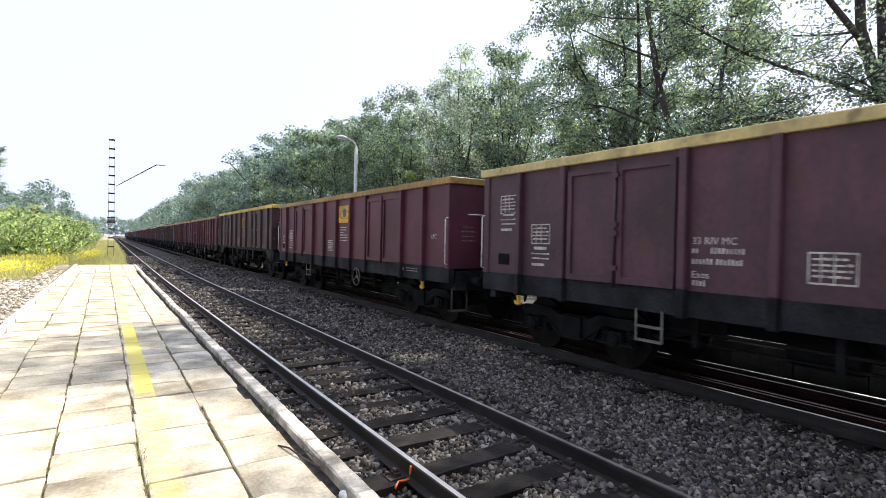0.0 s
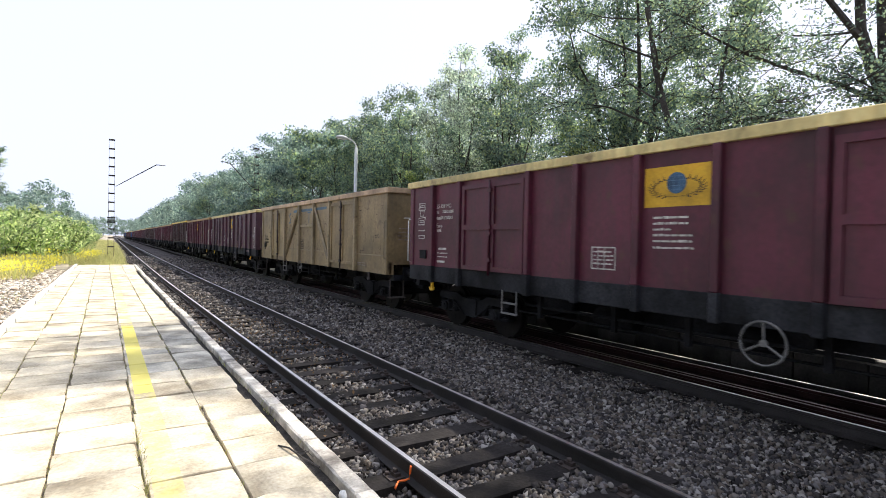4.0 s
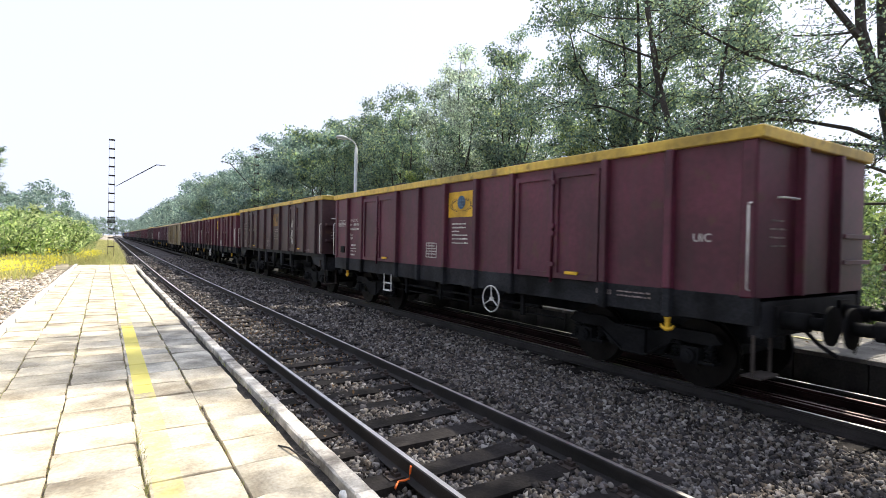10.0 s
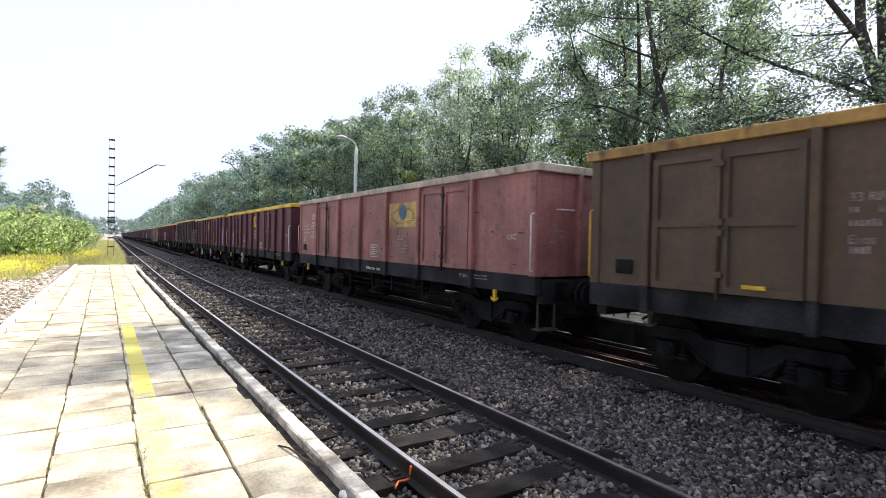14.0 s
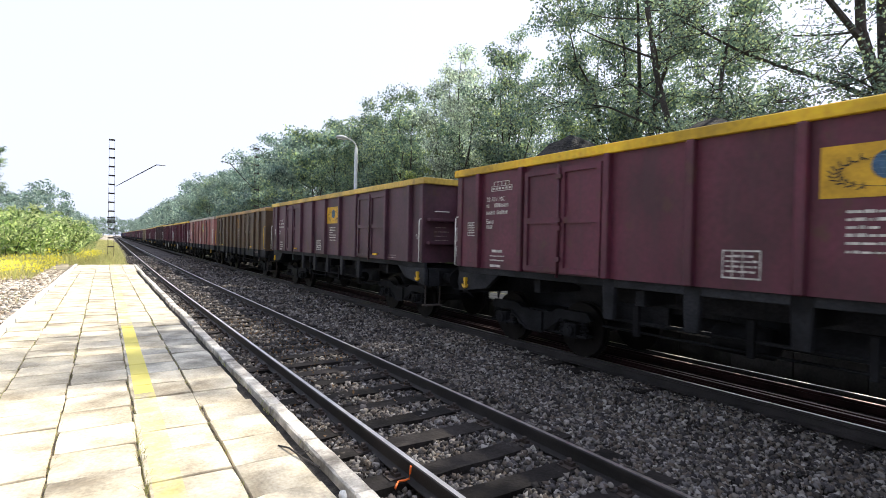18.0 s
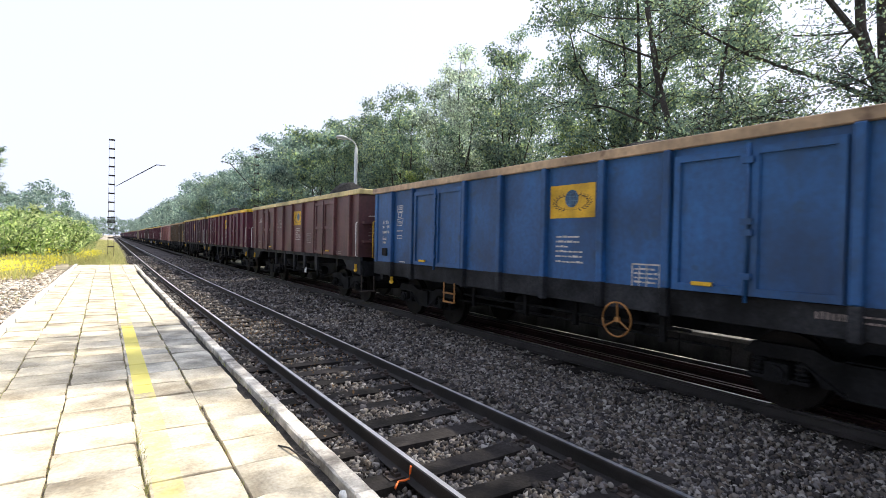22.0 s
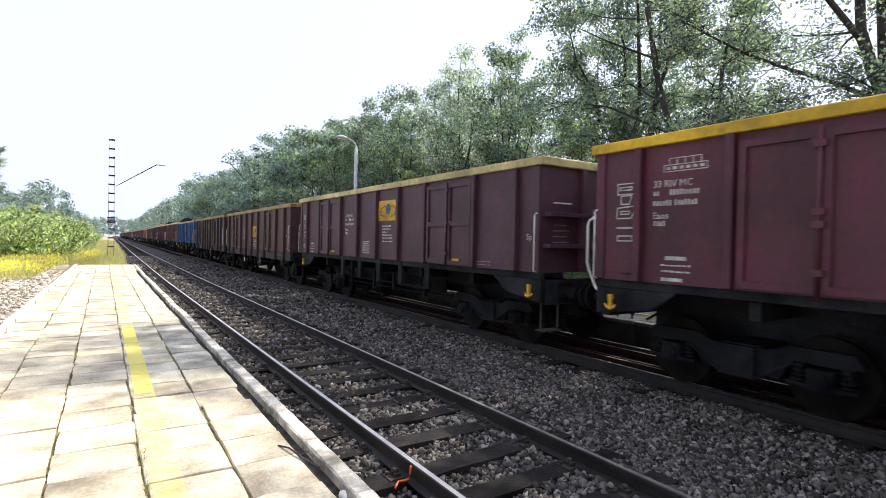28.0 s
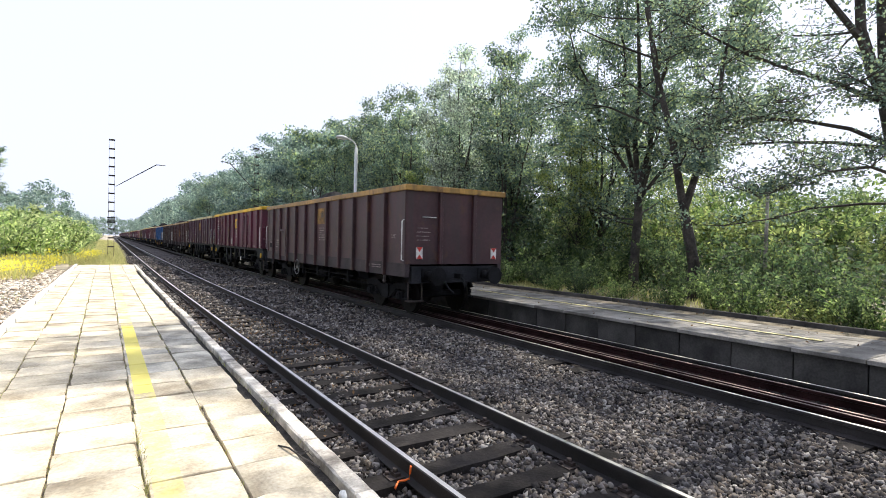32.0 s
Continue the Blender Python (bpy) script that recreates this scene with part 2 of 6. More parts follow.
# platform slabs: worn yellow line along the second column, by place in the world
def slab_material(name, base, tint):
    m = material(name, base, 0.9, var=0.3, scale=2.6, fine=38, bump=0.35, per_object=0.14, dist=0.006, tint=tint)
    nt = m.node_tree
    b = nt.nodes["Principled BSDF"]
    geo, sep = nt.nodes.new("ShaderNodeNewGeometry"), nt.nodes.new("ShaderNodeSeparateXYZ")
    nt.links.new(geo.outputs["Position"], sep.inputs["Vector"])

    def op(kind, a, bb):
        n = nt.nodes.new("ShaderNodeMath")
        n.operation = kind
        for s, v in zip(n.inputs, (a, bb)):
            if isinstance(v, (int, float)):
                s.default_value = v
            else:
                nt.links.new(v, s)
        return n.outputs["Value"]
    x, y = sep.outputs["X"], sep.outputs["Y"]
    band = op("MULTIPLY", op("GREATER_THAN", x, 0.275), op("LESS_THAN", x, 0.45))
    # yellow made stronger along the stretch that lies in tree shade
    shade_run = op("MULTIPLY", op("GREATER_THAN", y, 6.02), op("LESS_THAN", y, 10.7))
    nz = nt.nodes.new("ShaderNodeTexNoise")
    nz.inputs["Scale"].default_value, nz.inputs["Detail"].default_value = 7, 6
    nt.links.new(geo.outputs["Position"], nz.inputs["Vector"])
    wear = nt.nodes.new("ShaderNodeMapRange")
    wear.inputs["From Min"].default_value, wear.inputs["From Max"].default_value = 0.35, 0.6
    wear.inputs["To Min"].default_value, wear.inputs["To Max"].default_value = 0.05, 0.4
    nt.links.new(nz.outputs["Fac"], wear.inputs["Value"])
    fac = op("MULTIPLY", band, op("MAXIMUM", op("MULTIPLY", shade_run, 0.85), wear.outputs["Result"]))
    mix = nt.nodes.new("ShaderNodeMix")
    mix.data_type = "RGBA"
    mix.inputs["B"].default_value = (0.82, 0.7, 0.14, 1)
    old = b.inputs["Base Color"].links[0].from_socket
    nt.links.new(fac, mix.inputs["Factor"])
    nt.links.new(old, mix.inputs["A"])
    nt.links.new(mix.outputs["Result"], b.inputs["Base Color"])
    return m


M["slab"] = slab_material("slab", (0.6, 0.53, 0.405), (0.49, 0.405, 0.285))
# darker slab colour that stands in for the trees' shadow on the paving
M["slab_shade"] = slab_material("slab_shade", (0.47, 0.435, 0.365), (0.31, 0.285, 0.235))
for _k in ("under", "sill", "wheel", "timber", "coal", "rust_rail", "ballast", "stone", "stone_shade"):
    M[_k].node_tree.nodes["Principled BSDF"].inputs["Specular IOR Level"].default_value = 0.12
PAINT = {
    "maroon": wagon_paint("maroon", (0.094, 0.0165, 0.036)),
    "plum": wagon_paint("plum", (0.077, 0.028, 0.047), worn=0.4),
    "wine": wagon_paint("wine", (0.088, 0.0125, 0.030), worn=0.3),
    "brown": wagon_paint("brown", (0.055, 0.023, 0.029), worn=0.5),
    "rust": wagon_paint("rust", (0.044, 0.0185, 0.02), rust=(0.022, 0.011, 0.01), worn=0.7),
    "russet": wagon_paint("russet", (0.07, 0.0235, 0.026), worn=0.55),
    "umber": wagon_paint("umber", (0.056, 0.022, 0.0265), worn=0.6),
    "salmon": wagon_paint("salmon", (0.30, 0.12, 0.112), worn=0.35),
    "pink": wagon_paint("pink", (0.114, 0.045, 0.048), worn=0.4),
    "ochre": wagon_paint("ochre", (0.24, 0.172, 0.085), rust=(0.06, 0.032, 0.02), worn=0.34),
    "ochre_frame": wagon_paint("ochre_frame", (0.25, 0.195, 0.115), worn=0.4),
    "mud": wagon_paint("mud", (0.088, 0.052, 0.029), rust=(0.055, 0.03, 0.024), worn=0.6),
    "blue": wagon_paint("blue", (0.012, 0.08, 0.235), rust=(0.02, 0.045, 0.085), worn=0.3),
    "rim_bright": wagon_paint("rim_bright", (0.72, 0.45, 0.015), worn=0.2),
    "rim_yellow": wagon_paint("rim_yellow", (0.62, 0.42, 0.07), worn=0.35),
    "rim_pale": wagon_paint("rim_pale", (0.62, 0.50, 0.22), worn=0.35),
    "rim_ochre": wagon_paint("rim_ochre", (0.36, 0.205, 0.05), worn=0.65),
    "rim_tan": wagon_paint("rim_tan", (0.48, 0.33, 0.2), worn=0.4),
    "rim_grey": wagon_paint("rim_grey", (0.46, 0.38, 0.31), worn=0.4),
}
# ---- mesh helpers
def add_box(bm, x0, x1, y0, y1, z0, z1):
    v = [bm.verts.new((x, y, z)) for z in (z0, z1) for y in (y0, y1) for x in (x0, x1)]
    for f in ((0, 2, 3, 1), (4, 5, 7, 6), (0, 1, 5, 4), (2, 6, 7, 3), (0, 4, 6, 2), (1, 3, 7, 5)):
        bm.faces.new([v[i] for i in f])
    return v


def add_tube(bm, points, radius, sides=6, taper=None, cap=True):
    """A round bar along points; taper gives a radius for each point."""
    pts = [Vector(p) for p in points]
    rings = []
    for i, p in enumerate(pts):
        d = (pts[min(i + 1, len(pts) - 1)] - pts[max(i - 1, 0)]).normalized()
        a = d.cross(Vector((0, 0, 1)) if abs(d.z) < 0.9 else Vector((1, 0, 0))).normalized()
        b = d.cross(a)
        r = taper[i] if taper else radius
        rings.append([bm.verts.new(p + (a * math.cos(t) + b * math.sin(t)) * r) for t in [2 * math.pi * k / sides for k in range(sides)]])
    for r0, r1 in zip(rings, rings[1:]):
        for k in range(sides):
            f = bm.faces.new((r0[k], r0[(k + 1) % sides], r1[(k + 1) % sides], r1[k]))
            f.smooth = sides > 5
    if cap:
        bm.faces.new(rings[0][::-1])
        bm.faces.new(rings[-1])


def add_disc(bm, centre, axis, radius, width, sides=20):
    c, a = Vector(centre), Vector(axis).normalized()
    add_tube(bm, [c - a * width / 2, c + a * width / 2], radius, sides)


def add_prism(bm, outline, axis, lo, hi):
    """A closed outline of (u, v) pairs drawn out along axis 'x' or 'y'."""
    def at(u, v, w):
        return (w, u, v) if axis == "x" else (u, w, v)
    a, b = [bm.verts.new(at(u, v, lo)) for u, v in outline], [bm.verts.new(at(u, v, hi)) for u, v in outline]
    n = len(outline)
    for i in range(n):
        bm.faces.new((a[i], a[(i + 1) % n], b[(i + 1) % n], b[i]))
    bm.faces.new(a[::-1])
    bm.faces.new(b)


def add_ring(bm, w0, l0, w1, l1, z0, z1):
    """A rectangular frame, outside w0 x l0, inside w1 x l1 (half sizes), as one closed piece."""
    c = ((-1, -1), (1, -1), (1, 1), (-1, 1))
    loops = [[bm.verts.new((a * w, b * l, z)) for a, b in c] for w, l, z in ((w0, l0, z0), (w0, l0, z1), (w1, l1, z1), (w1, l1, z0))]
    for p, q in ((0, 1), (1, 2), (2, 3), (3, 0)):
        for i in range(4):
            bm.faces.new((loops[p][i], loops[p][(i + 1) % 4], loops[q][(i + 1) % 4], loops[q][i]))


def add_tray(bm, w, l, z0, z1, t, floor):
    """An open box with walls of thickness t and a floor, as one closed piece."""
    c = ((-1, -1), (1, -1), (1, 1), (-1, 1))
    loops = [[bm.verts.new((a * ww, b * ll, z)) for a, b in c] for ww, ll, z in ((w, l, z0), (w, l, z1), (w - t, l - t, z1), (w - t, l - t, z0 + floor))]
    for p, q in ((0, 1), (1, 2), (2, 3)):
        for i in range(4):
            bm.faces.new((loops[p][i], loops[p][(i + 1) % 4], loops[q][(i + 1) % 4], loops[q][i]))
    bm.faces.new(loops[0][::-1])
    bm.faces.new(loops[3])


def add_panel(bm, cells, x_back, x_frame, x_face, y0, y1, z0, z1):
    """A leaf with raised frame and sunk fields, one closed piece facing -x. cells: fields as (ya, yb, za, zb)."""
    ys = sorted({y0, y1, *(v for c in cells for v in c[:2])})
    zs = sorted({z0, z1, *(v for c in cells for v in c[2:])})
    grid = {(j, k): bm.verts.new((x_frame, y, z)) for j, y in enumerate(ys) for k, z in enumerate(zs)}
    fields = []
    for j in range(len(ys) - 1):
        for k in range(len(zs) - 1):
            f = bm.faces.new((grid[j, k], grid[j, k + 1], grid[j + 1, k + 1], grid[j + 1, k]))
            ym, zm = (ys[j] + ys[j + 1]) / 2, (zs[k] + zs[k + 1]) / 2
            if any(c[0] < ym < c[1] and c[2] < zm < c[3] for c in cells):
                fields.append(f)
    rim = [e for e in bm.edges if e.is_boundary]
    ext = bmesh.ops.extrude_edge_only(bm, edges=rim)
    for v in ext["geom"]:
        if isinstance(v, bmesh.types.BMVert):
            v.co.x = x_back
    for f in fields:
        r = bmesh.ops.extrude_discrete_faces(bm, faces=[f])
        for g in r["faces"]:
            for v in g.verts:
                v.co.x = x_face
    # close the sunk fields to the frame
    bmesh.ops.remove_doubles(bm, verts=bm.verts[:], dist=1e-6)


def finish(bm, name, material_, bevel=0.0):
    if bevel:
        bmesh.ops.bevel(bm, geom=bm.edges[:], offset=bevel, segments=1, affect="EDGES", clamp_overlap=True)
    bmesh.ops.recalc_face_normals(bm, faces=bm.faces[:])
    me = bpy.data.meshes.new(name)
    bm.to_mesh(me)
    bm.free()
    me.materials.append(material_)
    return me


def part(name, bm, material_, parent, label="", bevel=0.0):
    ob = new(name, finish(bm, name, material_, bevel))
    ob.parent = parent
    return tagged(ob, label)


def share(name, me, material_, parent, label=""):
    """Another object on a mesh that is already there, with its own paint."""
    ob = new(name, me)
    ob.parent = parent
    if material_ is not None:
        ob.material_slots[0].link = "OBJECT"
        ob.material_slots[0].material = material_
    return tagged(ob, label)


def thing(name, label, category, group="", kind="", at=None):
    ob = new(name)
    ob.empty_display_size = 0.3
    if at is not None:
        ob.matrix_world = at
    return tagged(ob, label, category, group, kind)


def raw_mesh(name, verts, faces, material_, smooth=False):
    """A mesh from numpy arrays: verts n x 3, faces m x k."""
    verts, faces = np.asarray(verts, np.float32), np.asarray(faces, np.int32)
    me = bpy.data.meshes.new(name)
    me.vertices.add(len(verts))
    me.vertices.foreach_set("co", verts.ravel())
    k = faces.shape[1]
    me.loops.add(faces.size)
    me.loops.foreach_set("vertex_index", faces.ravel())
    me.polygons.add(len(faces))
    me.polygons.foreach_set("loop_start", np.arange(0, faces.size, k, dtype=np.int32))
    me.polygons.foreach_set("loop_total", np.full(len(faces), k, np.int32))
    if smooth:
        me.polygons.foreach_set("use_smooth", np.ones(len(faces), bool))
    me.update(calc_edges=True)
    me.materials.append(material_)
    return me


def grid_mesh(name, xs, ys, height, material_, smooth=True):
    X, Y = np.meshgrid(xs, ys)
    Z = height(X, Y)
    X = X + bend(Y)
    n = len(xs)
    i = (np.arange(len(ys) - 1)[:, None] * n + np.arange(n - 1)[None, :]).ravel()
    return raw_mesh(name, np.c_[X.ravel(), Y.ravel(), Z.ravel()], np.c_[i, i + 1, i + n + 1, i + n], material_, smooth)


def wavy(X, Y, scale, seed=0):
    """A cheap smooth undulation between -1 and 1."""
    s = np.zeros_like(X, dtype=float)
    r = np.random.RandomState(seed)
    for k in range(6):
        a, f, p = r.uniform(0, 6.28), r.uniform(0.6, 2.2) / scale, r.uniform(0, 6.28)
        s += np.sin((X * math.cos(a) + Y * math.sin(a)) * f + p)
    return s / 4


def leaf_cloud(centres, per, radius, size, rng, flat=1.0, droop=0.0, slim=0.5, three=False):
    """Leaves as small folded quads about the given centres."""
    n = len(centres) * per
    c = np.repeat(np.asarray(centres), per, axis=0)
    d = rng.normal(size=(n, 3))
    d /= np.linalg.norm(d, axis=1)[:, None] + 1e-9
    d *= (rng.rand(n, 1) ** 0.55) * radius
    d[:, 2] *= flat
    c = c + d
    c[:, 2] -= droop * np.linalg.norm(d[:, :2], axis=1)
    lean = rng.normal(size=(len(centres), 3)) * 0.7 + np.array([0, 0, 0.55])
    nrm = 0.55 * np.repeat(lean, per, axis=0) + 1.1 * d / (radius + 1e-9) + 0.5 * rng.normal(size=(n, 3))
    nrm /= np.linalg.norm(nrm, axis=1)[:, None] + 1e-9
    a = np.cross(nrm, rng.normal(size=(n, 3)))
    a /= np.linalg.norm(a, axis=1)[:, None] + 1e-9
    b = np.cross(nrm, a)
    s = size * (0.6 + 0.8 * rng.rand(n, 1))
    if three:
        v = np.stack([c - a * s, c + b * s * slim * 1.6, c + a * s * 0.9], axis=1).reshape(-1, 3)
        return v, np.arange(n * 3).reshape(-1, 3)
    v = np.stack([c - a * s, c + b * s * slim, c + a * s, c - b * s * slim], axis=1).reshape(-1, 3)
    f = np.arange(n * 4).reshape(-1, 4)
    return v, f
# ---- plan: x across the line, y along it, z = 0 on the rail heads
NEAR, FAR, GAUGE = 3.03, 7.72, 1.507
TOP, EDGE, END = 0.33, 1.445, 33.3          # platform surface, its edge, its end
FAR_EDGE, FAR_BACK = 9.40, 12.4


def bend(y):
    """How far the line has swung to the right at y: a long easy curve past the platform."""
    q = np.maximum(np.asarray(y, float) - 22.0, 0.0)
    return 0.0115 * q * q / (q + 12.0)


def heading(y):
    """The line's turn at y in degrees."""
    return -math.degrees(math.atan(float(bend(y + 1.0) - bend(y - 1.0)) / 2))


def ground_height(X, Y):
    left = np.where(X < -1.5, 0.20 + 0.10 * wavy(X, Y, 2.5, 1) * np.clip((-1.5 - X) / 1.5, 0, 1), 0.0)
    right = 0.15 + 0.14 * wavy(X, Y, 4, 2) * np.clip((X - 12.4) / 2, 0, 1)
    z = np.where(X < 0.2, 0.18, np.where(X > 12.3, right, -0.55))
    z = np.where(X < -1.5, left, z)
    past = Y > END - 0.2
    slope = np.clip((X - 0.2) / 1.0, 0, 1)
    z = np.where((X > -1.5) & (X < 1.3), np.where(past, 0.1 - 0.6 * slope + 0.05 * wavy(X, Y, 1.5, 3), -0.5), z)
    return z


xs = np.unique(np.r_[-3000, -1500, -700, -300, -150, -80, np.arange(-50, -8, 3.0), np.arange(-8, -1.5, 0.4), -1.5, -1.49, np.arange(-1.2, 1.4, 0.3), 1.4,
                     2, 5, 8, 9.4, 12.29, 12.31, np.arange(12.8, 30, 0.7), np.arange(32, 60, 4.0), 80, 150, 300, 700, 1500, 3000])
ys = np.unique(np.r_[-3000, -800, -300, -100, -40, np.arange(-20, 32.8, 0.8), END - 0.21, END - 0.19, np.arange(33.6, 70, 0.8), np.arange(70, 160, 5.0), 200, 260, 350, 500, 800, 1500, 3000])
ground = new("ground", grid_mesh("ground", xs, ys, ground_height, M["earth"]))
tagged(ground, "dry earth with rubble, weeds and fallen leaves", "ground", kind="structure")


def bed_height(X, Y):
    z = np.full_like(X, -0.20)
    z -= 0.10 * np.clip(1 - np.abs(X - 5.4) / 0.9, 0, 1)          # shallow trough between the tracks
    z += 0.035 * wavy(X, Y, 0.5, 5) + 0.02 * wavy(X, Y, 0.15, 6)
    z -= 0.25 * np.clip((1.75 - X) / 0.4, 0, 1) + 0.25 * np.clip((X - 9.0) / 0.4, 0, 1)
    return z


bed_x = np.r_[1.3, np.arange(1.42, 9.36, 0.12), 9.39]
bed_y = np.unique(np.r_[-60, -20, np.arange(-4, 26, 0.14), np.arange(26, 60, 0.8), np.arange(60, 200, 8.0), 300, 500, 900, 1400])
bed = new("ballast", grid_mesh("ballast", bed_x, bed_y, bed_height, M["ballast"]))
tagged(bed, "grey brown crushed stone ballast under two tracks", "ballast", kind="structure")


def stones(name, boxes, seed, mat="stone"):
    """Loose stones: dented eight-corner lumps, scattered over (x0, x1, y0, y1, count, size, lift) stretches."""
    rng = np.random.RandomState(seed)
    base = np.array([(x, y, z) for z in (-1, 1) for y in (-1, 1) for x in (-1, 1)], float)
    fac = np.array([(0, 2, 3, 1), (4, 5, 7, 6), (0, 1, 5, 4), (2, 6, 7, 3), (0, 4, 6, 2), (1, 3, 7, 5)])
    V, F, o = [], [], 0
    for x0, x1, y0, y1, n, size, lift in boxes:
        px, py = rng.uniform(x0, x1, n), rng.uniform(y0, y1, n)
        tie = np.abs((py - 4.70 + 0.315) % 0.63 - 0.315) < 0.135
        over = tie & (np.abs(px - NEAR) < 1.28)
        rails = np.minimum(np.abs(np.abs(px - NEAR) - GAUGE / 2), np.abs(np.abs(px - FAR) - GAUGE / 2)) < 0.085
        keep = ~(over & (rng.rand(n) > 0.10)) & ~rails
        px, py = px[keep], py[keep]
        n = len(px)
        pz = bed_height(px, py) + lift
        s = size * rng.uniform(0.5, 1.4, (n, 1, 1)) * rng.uniform(0.42, 1.15, (n, 1, 3))
        v = base[None] * (0.3 + 0.8 * rng.rand(n, 8, 3)) * s
        q = rng.normal(size=(n, 4))
        q /= np.linalg.norm(q, axis=1)[:, None]
        w, x, y, z = q.T
        R = np.stack([np.stack([1 - 2 * (y * y + z * z), 2 * (x * y - z * w), 2 * (x * z + y * w)], 1),
                      np.stack([2 * (x * y + z * w), 1 - 2 * (x * x + z * z), 2 * (y * z - x * w)], 1),
                      np.stack([2 * (x * z - y * w), 2 * (y * z + x * w), 1 - 2 * (x * x + y * y)], 1)], 1)
        v = np.einsum("nij,nkj->nki", R, v) + np.stack([px + bend(py), py, pz], 1)[:, None, :]
        V.append(v.reshape(-1, 3))
        F.append((np.arange(n)[:, None, None] * 8 + fac[None] + o).reshape(-1, 4))
        o += n * 8
    return raw_mesh(name, np.concatenate(V), np.concatenate(F), M[mat])


ob = new("ballast_stones", stones("ballast_stones", [
    (1.5, 4.2, 1.6, 7.0, 12500, 0.031, 0.014), (4.0, 6.9, 0.8, 8.0, 22000, 0.0285, 0.016), (1.5, 6.9, 7.0, 14.0, 19500, 0.035, 0.017), (1.5, 7.2, 14.0, 30.0, 17000, 0.046, 0.02),
    (1.5, 9.3, -5.0, 1.6, 9000, 0.042, 0.016), (1.5, 7.2, 30.0, 60.0, 6000, 0.065, 0.02)], 11))
tagged(ob, "loose angular grey and brown ballast stones", "ballast stones", kind="stuff")

ob = new("oily_stones", stones("oily_stones", [(6.9, 9.3, -4.0, 16.0, 7000, 0.038, 0.012), (6.9, 9.3, 16.0, 40.0, 3500, 0.05, 0.014)], 12, "stone_shade"))
tagged(ob, "ballast stones between the far rails, darkened for train shade", "ballast stones", kind="stuff")

# ---- tracks
RAIL = [(-0.07, -0.165), (0.07, -0.165), (0.07, -0.155), (0.011, -0.135), (0.009, -0.05), (0.035, -0.038), (0.035, -0.006), (0.029, -0.001), (0.022, 0.0),
        (-0.022, 0.0), (-0.029, -0.001), (-0.035, -0.006), (-0.035, -0.038), (-0.009, -0.05), (-0.011, -0.135), (-0.07, -0.155)]


def rail(parent, x, name="rail", z=0.0, mat="rail_side", head="rail_head", y0=-120, y1=1400):
    bm = bmesh.new()
    stations = [y0] + [q for q in (20, 24, 28, 33, 40, 50, 65, 85, 110, 150, 220, 350, 600) if q < y1] + [y1]
    loops = [[bm.verts.new((u + float(bend(q)), q, v + z)) for u, v in RAIL] for q in stations]
    for p0, p1 in zip(loops, loops[1:]):
        for k in range(len(RAIL)):
            bm.faces.new((p0[k], p0[(k + 1) % len(RAIL)], p1[(k + 1) % len(RAIL)], p1[k]))
    bm.faces.new(loops[0][::-1])
    bm.faces.new(loops[-1])
    me = finish(bm, name, M[mat])
    me.materials.append(M[head])
    for f in me.polygons:
        if f.normal.z > 0.5 and f.center.z > z - 0.0003:
            f.material_index = 1
    ob = new(name, me)
    ob.parent = parent
    ob.location.x = x
    return ob


def sleeper_mesh(name, seed, mat):
    r = random.Random(seed)
    bm = bmesh.new()
    add_box(bm, -1.27, 1.27, -0.125, 0.125, -0.34, -0.155)
    bmesh.ops.subdivide_edges(bm, edges=[e for e in bm.edges if abs((e.verts[0].co - e.verts[1].co).x) > 1], cuts=6)
    for v in bm.verts:
        v.co += Vector((r.uniform(-.01, .01), r.uniform(-.012, .012), r.uniform(-.006, .004)))
    return finish(bm, name, mat)


def chair_mesh():
    """Ribbed base plate with clips and two screw heads."""
    bm = bmesh.new()
    add_box(bm, -0.19, 0.19, -0.08, 0.08, -0.158, -0.146)
    for s in (-1, 1):
        add_box(bm, s * 0.075, s * 0.13, -0.05, 0.05, -0.15, -0.115)
        add_disc(bm, (s * 0.105, 0, -0.105), (0, 0, 1), 0.024, 0.04, 8)
        add_disc(bm, (s * 0.16, 0.05, -0.135), (0, 0, 1), 0.02, 0.03, 6)
    return finish(bm, "base_plate", M["iron"])


WOOD = [sleeper_mesh("sleeper", k, M["timber"]) for k in range(4)]
CHAIR = chair_mesh()
near_track = thing("railway_track", "single track of brown rails with polished heads on dark timber sleepers", "railway track", kind="structure")
near_track.location = (NEAR, 0, 0)
far_track = thing("railway_track", "second track with shining rails and three loose rusty rails between them", "railway track", kind="structure")
far_track.location = (FAR, 0, 0)
for tr in (near_track, far_track):
    for s in (-1, 1):
        rail(tr, s * GAUGE / 2)
for x, z in ((-0.36, -0.012), (-0.20, -0.02), (0.45, -0.012)):
    rail(far_track, x, "loose_rail", z, "rust_rail", "rail_worn", -60, 30)
rs = random.Random(4)
for k in range(-4, 110):
    y = 4.70 + 0.63 * k
    ob = share("sleeper", WOOD[k % 4], None, near_track)
    ob.location = (rs.uniform(-.03, .03) + float(bend(y)), y + rs.uniform(-.03, .03), rs.uniform(-.008, .004))
    ob.rotation_euler.z = rs.uniform(-.03, .03)
    if k < 34:
        for s in (-1, 1):
            share("base_plate", CHAIR, None, near_track).location = (s * GAUGE / 2 + float(bend(y)), ob.location.y, 0)
for k in range(-3, 60):
    ob = share("sleeper", WOOD[k % 4], None, far_track)
    ob.location = (rs.uniform(-.03, .03) + float(bend(1.0 + 0.63 * k)), 1.0 + 0.63 * k, -0.012)
V, F, o = [], [], 0
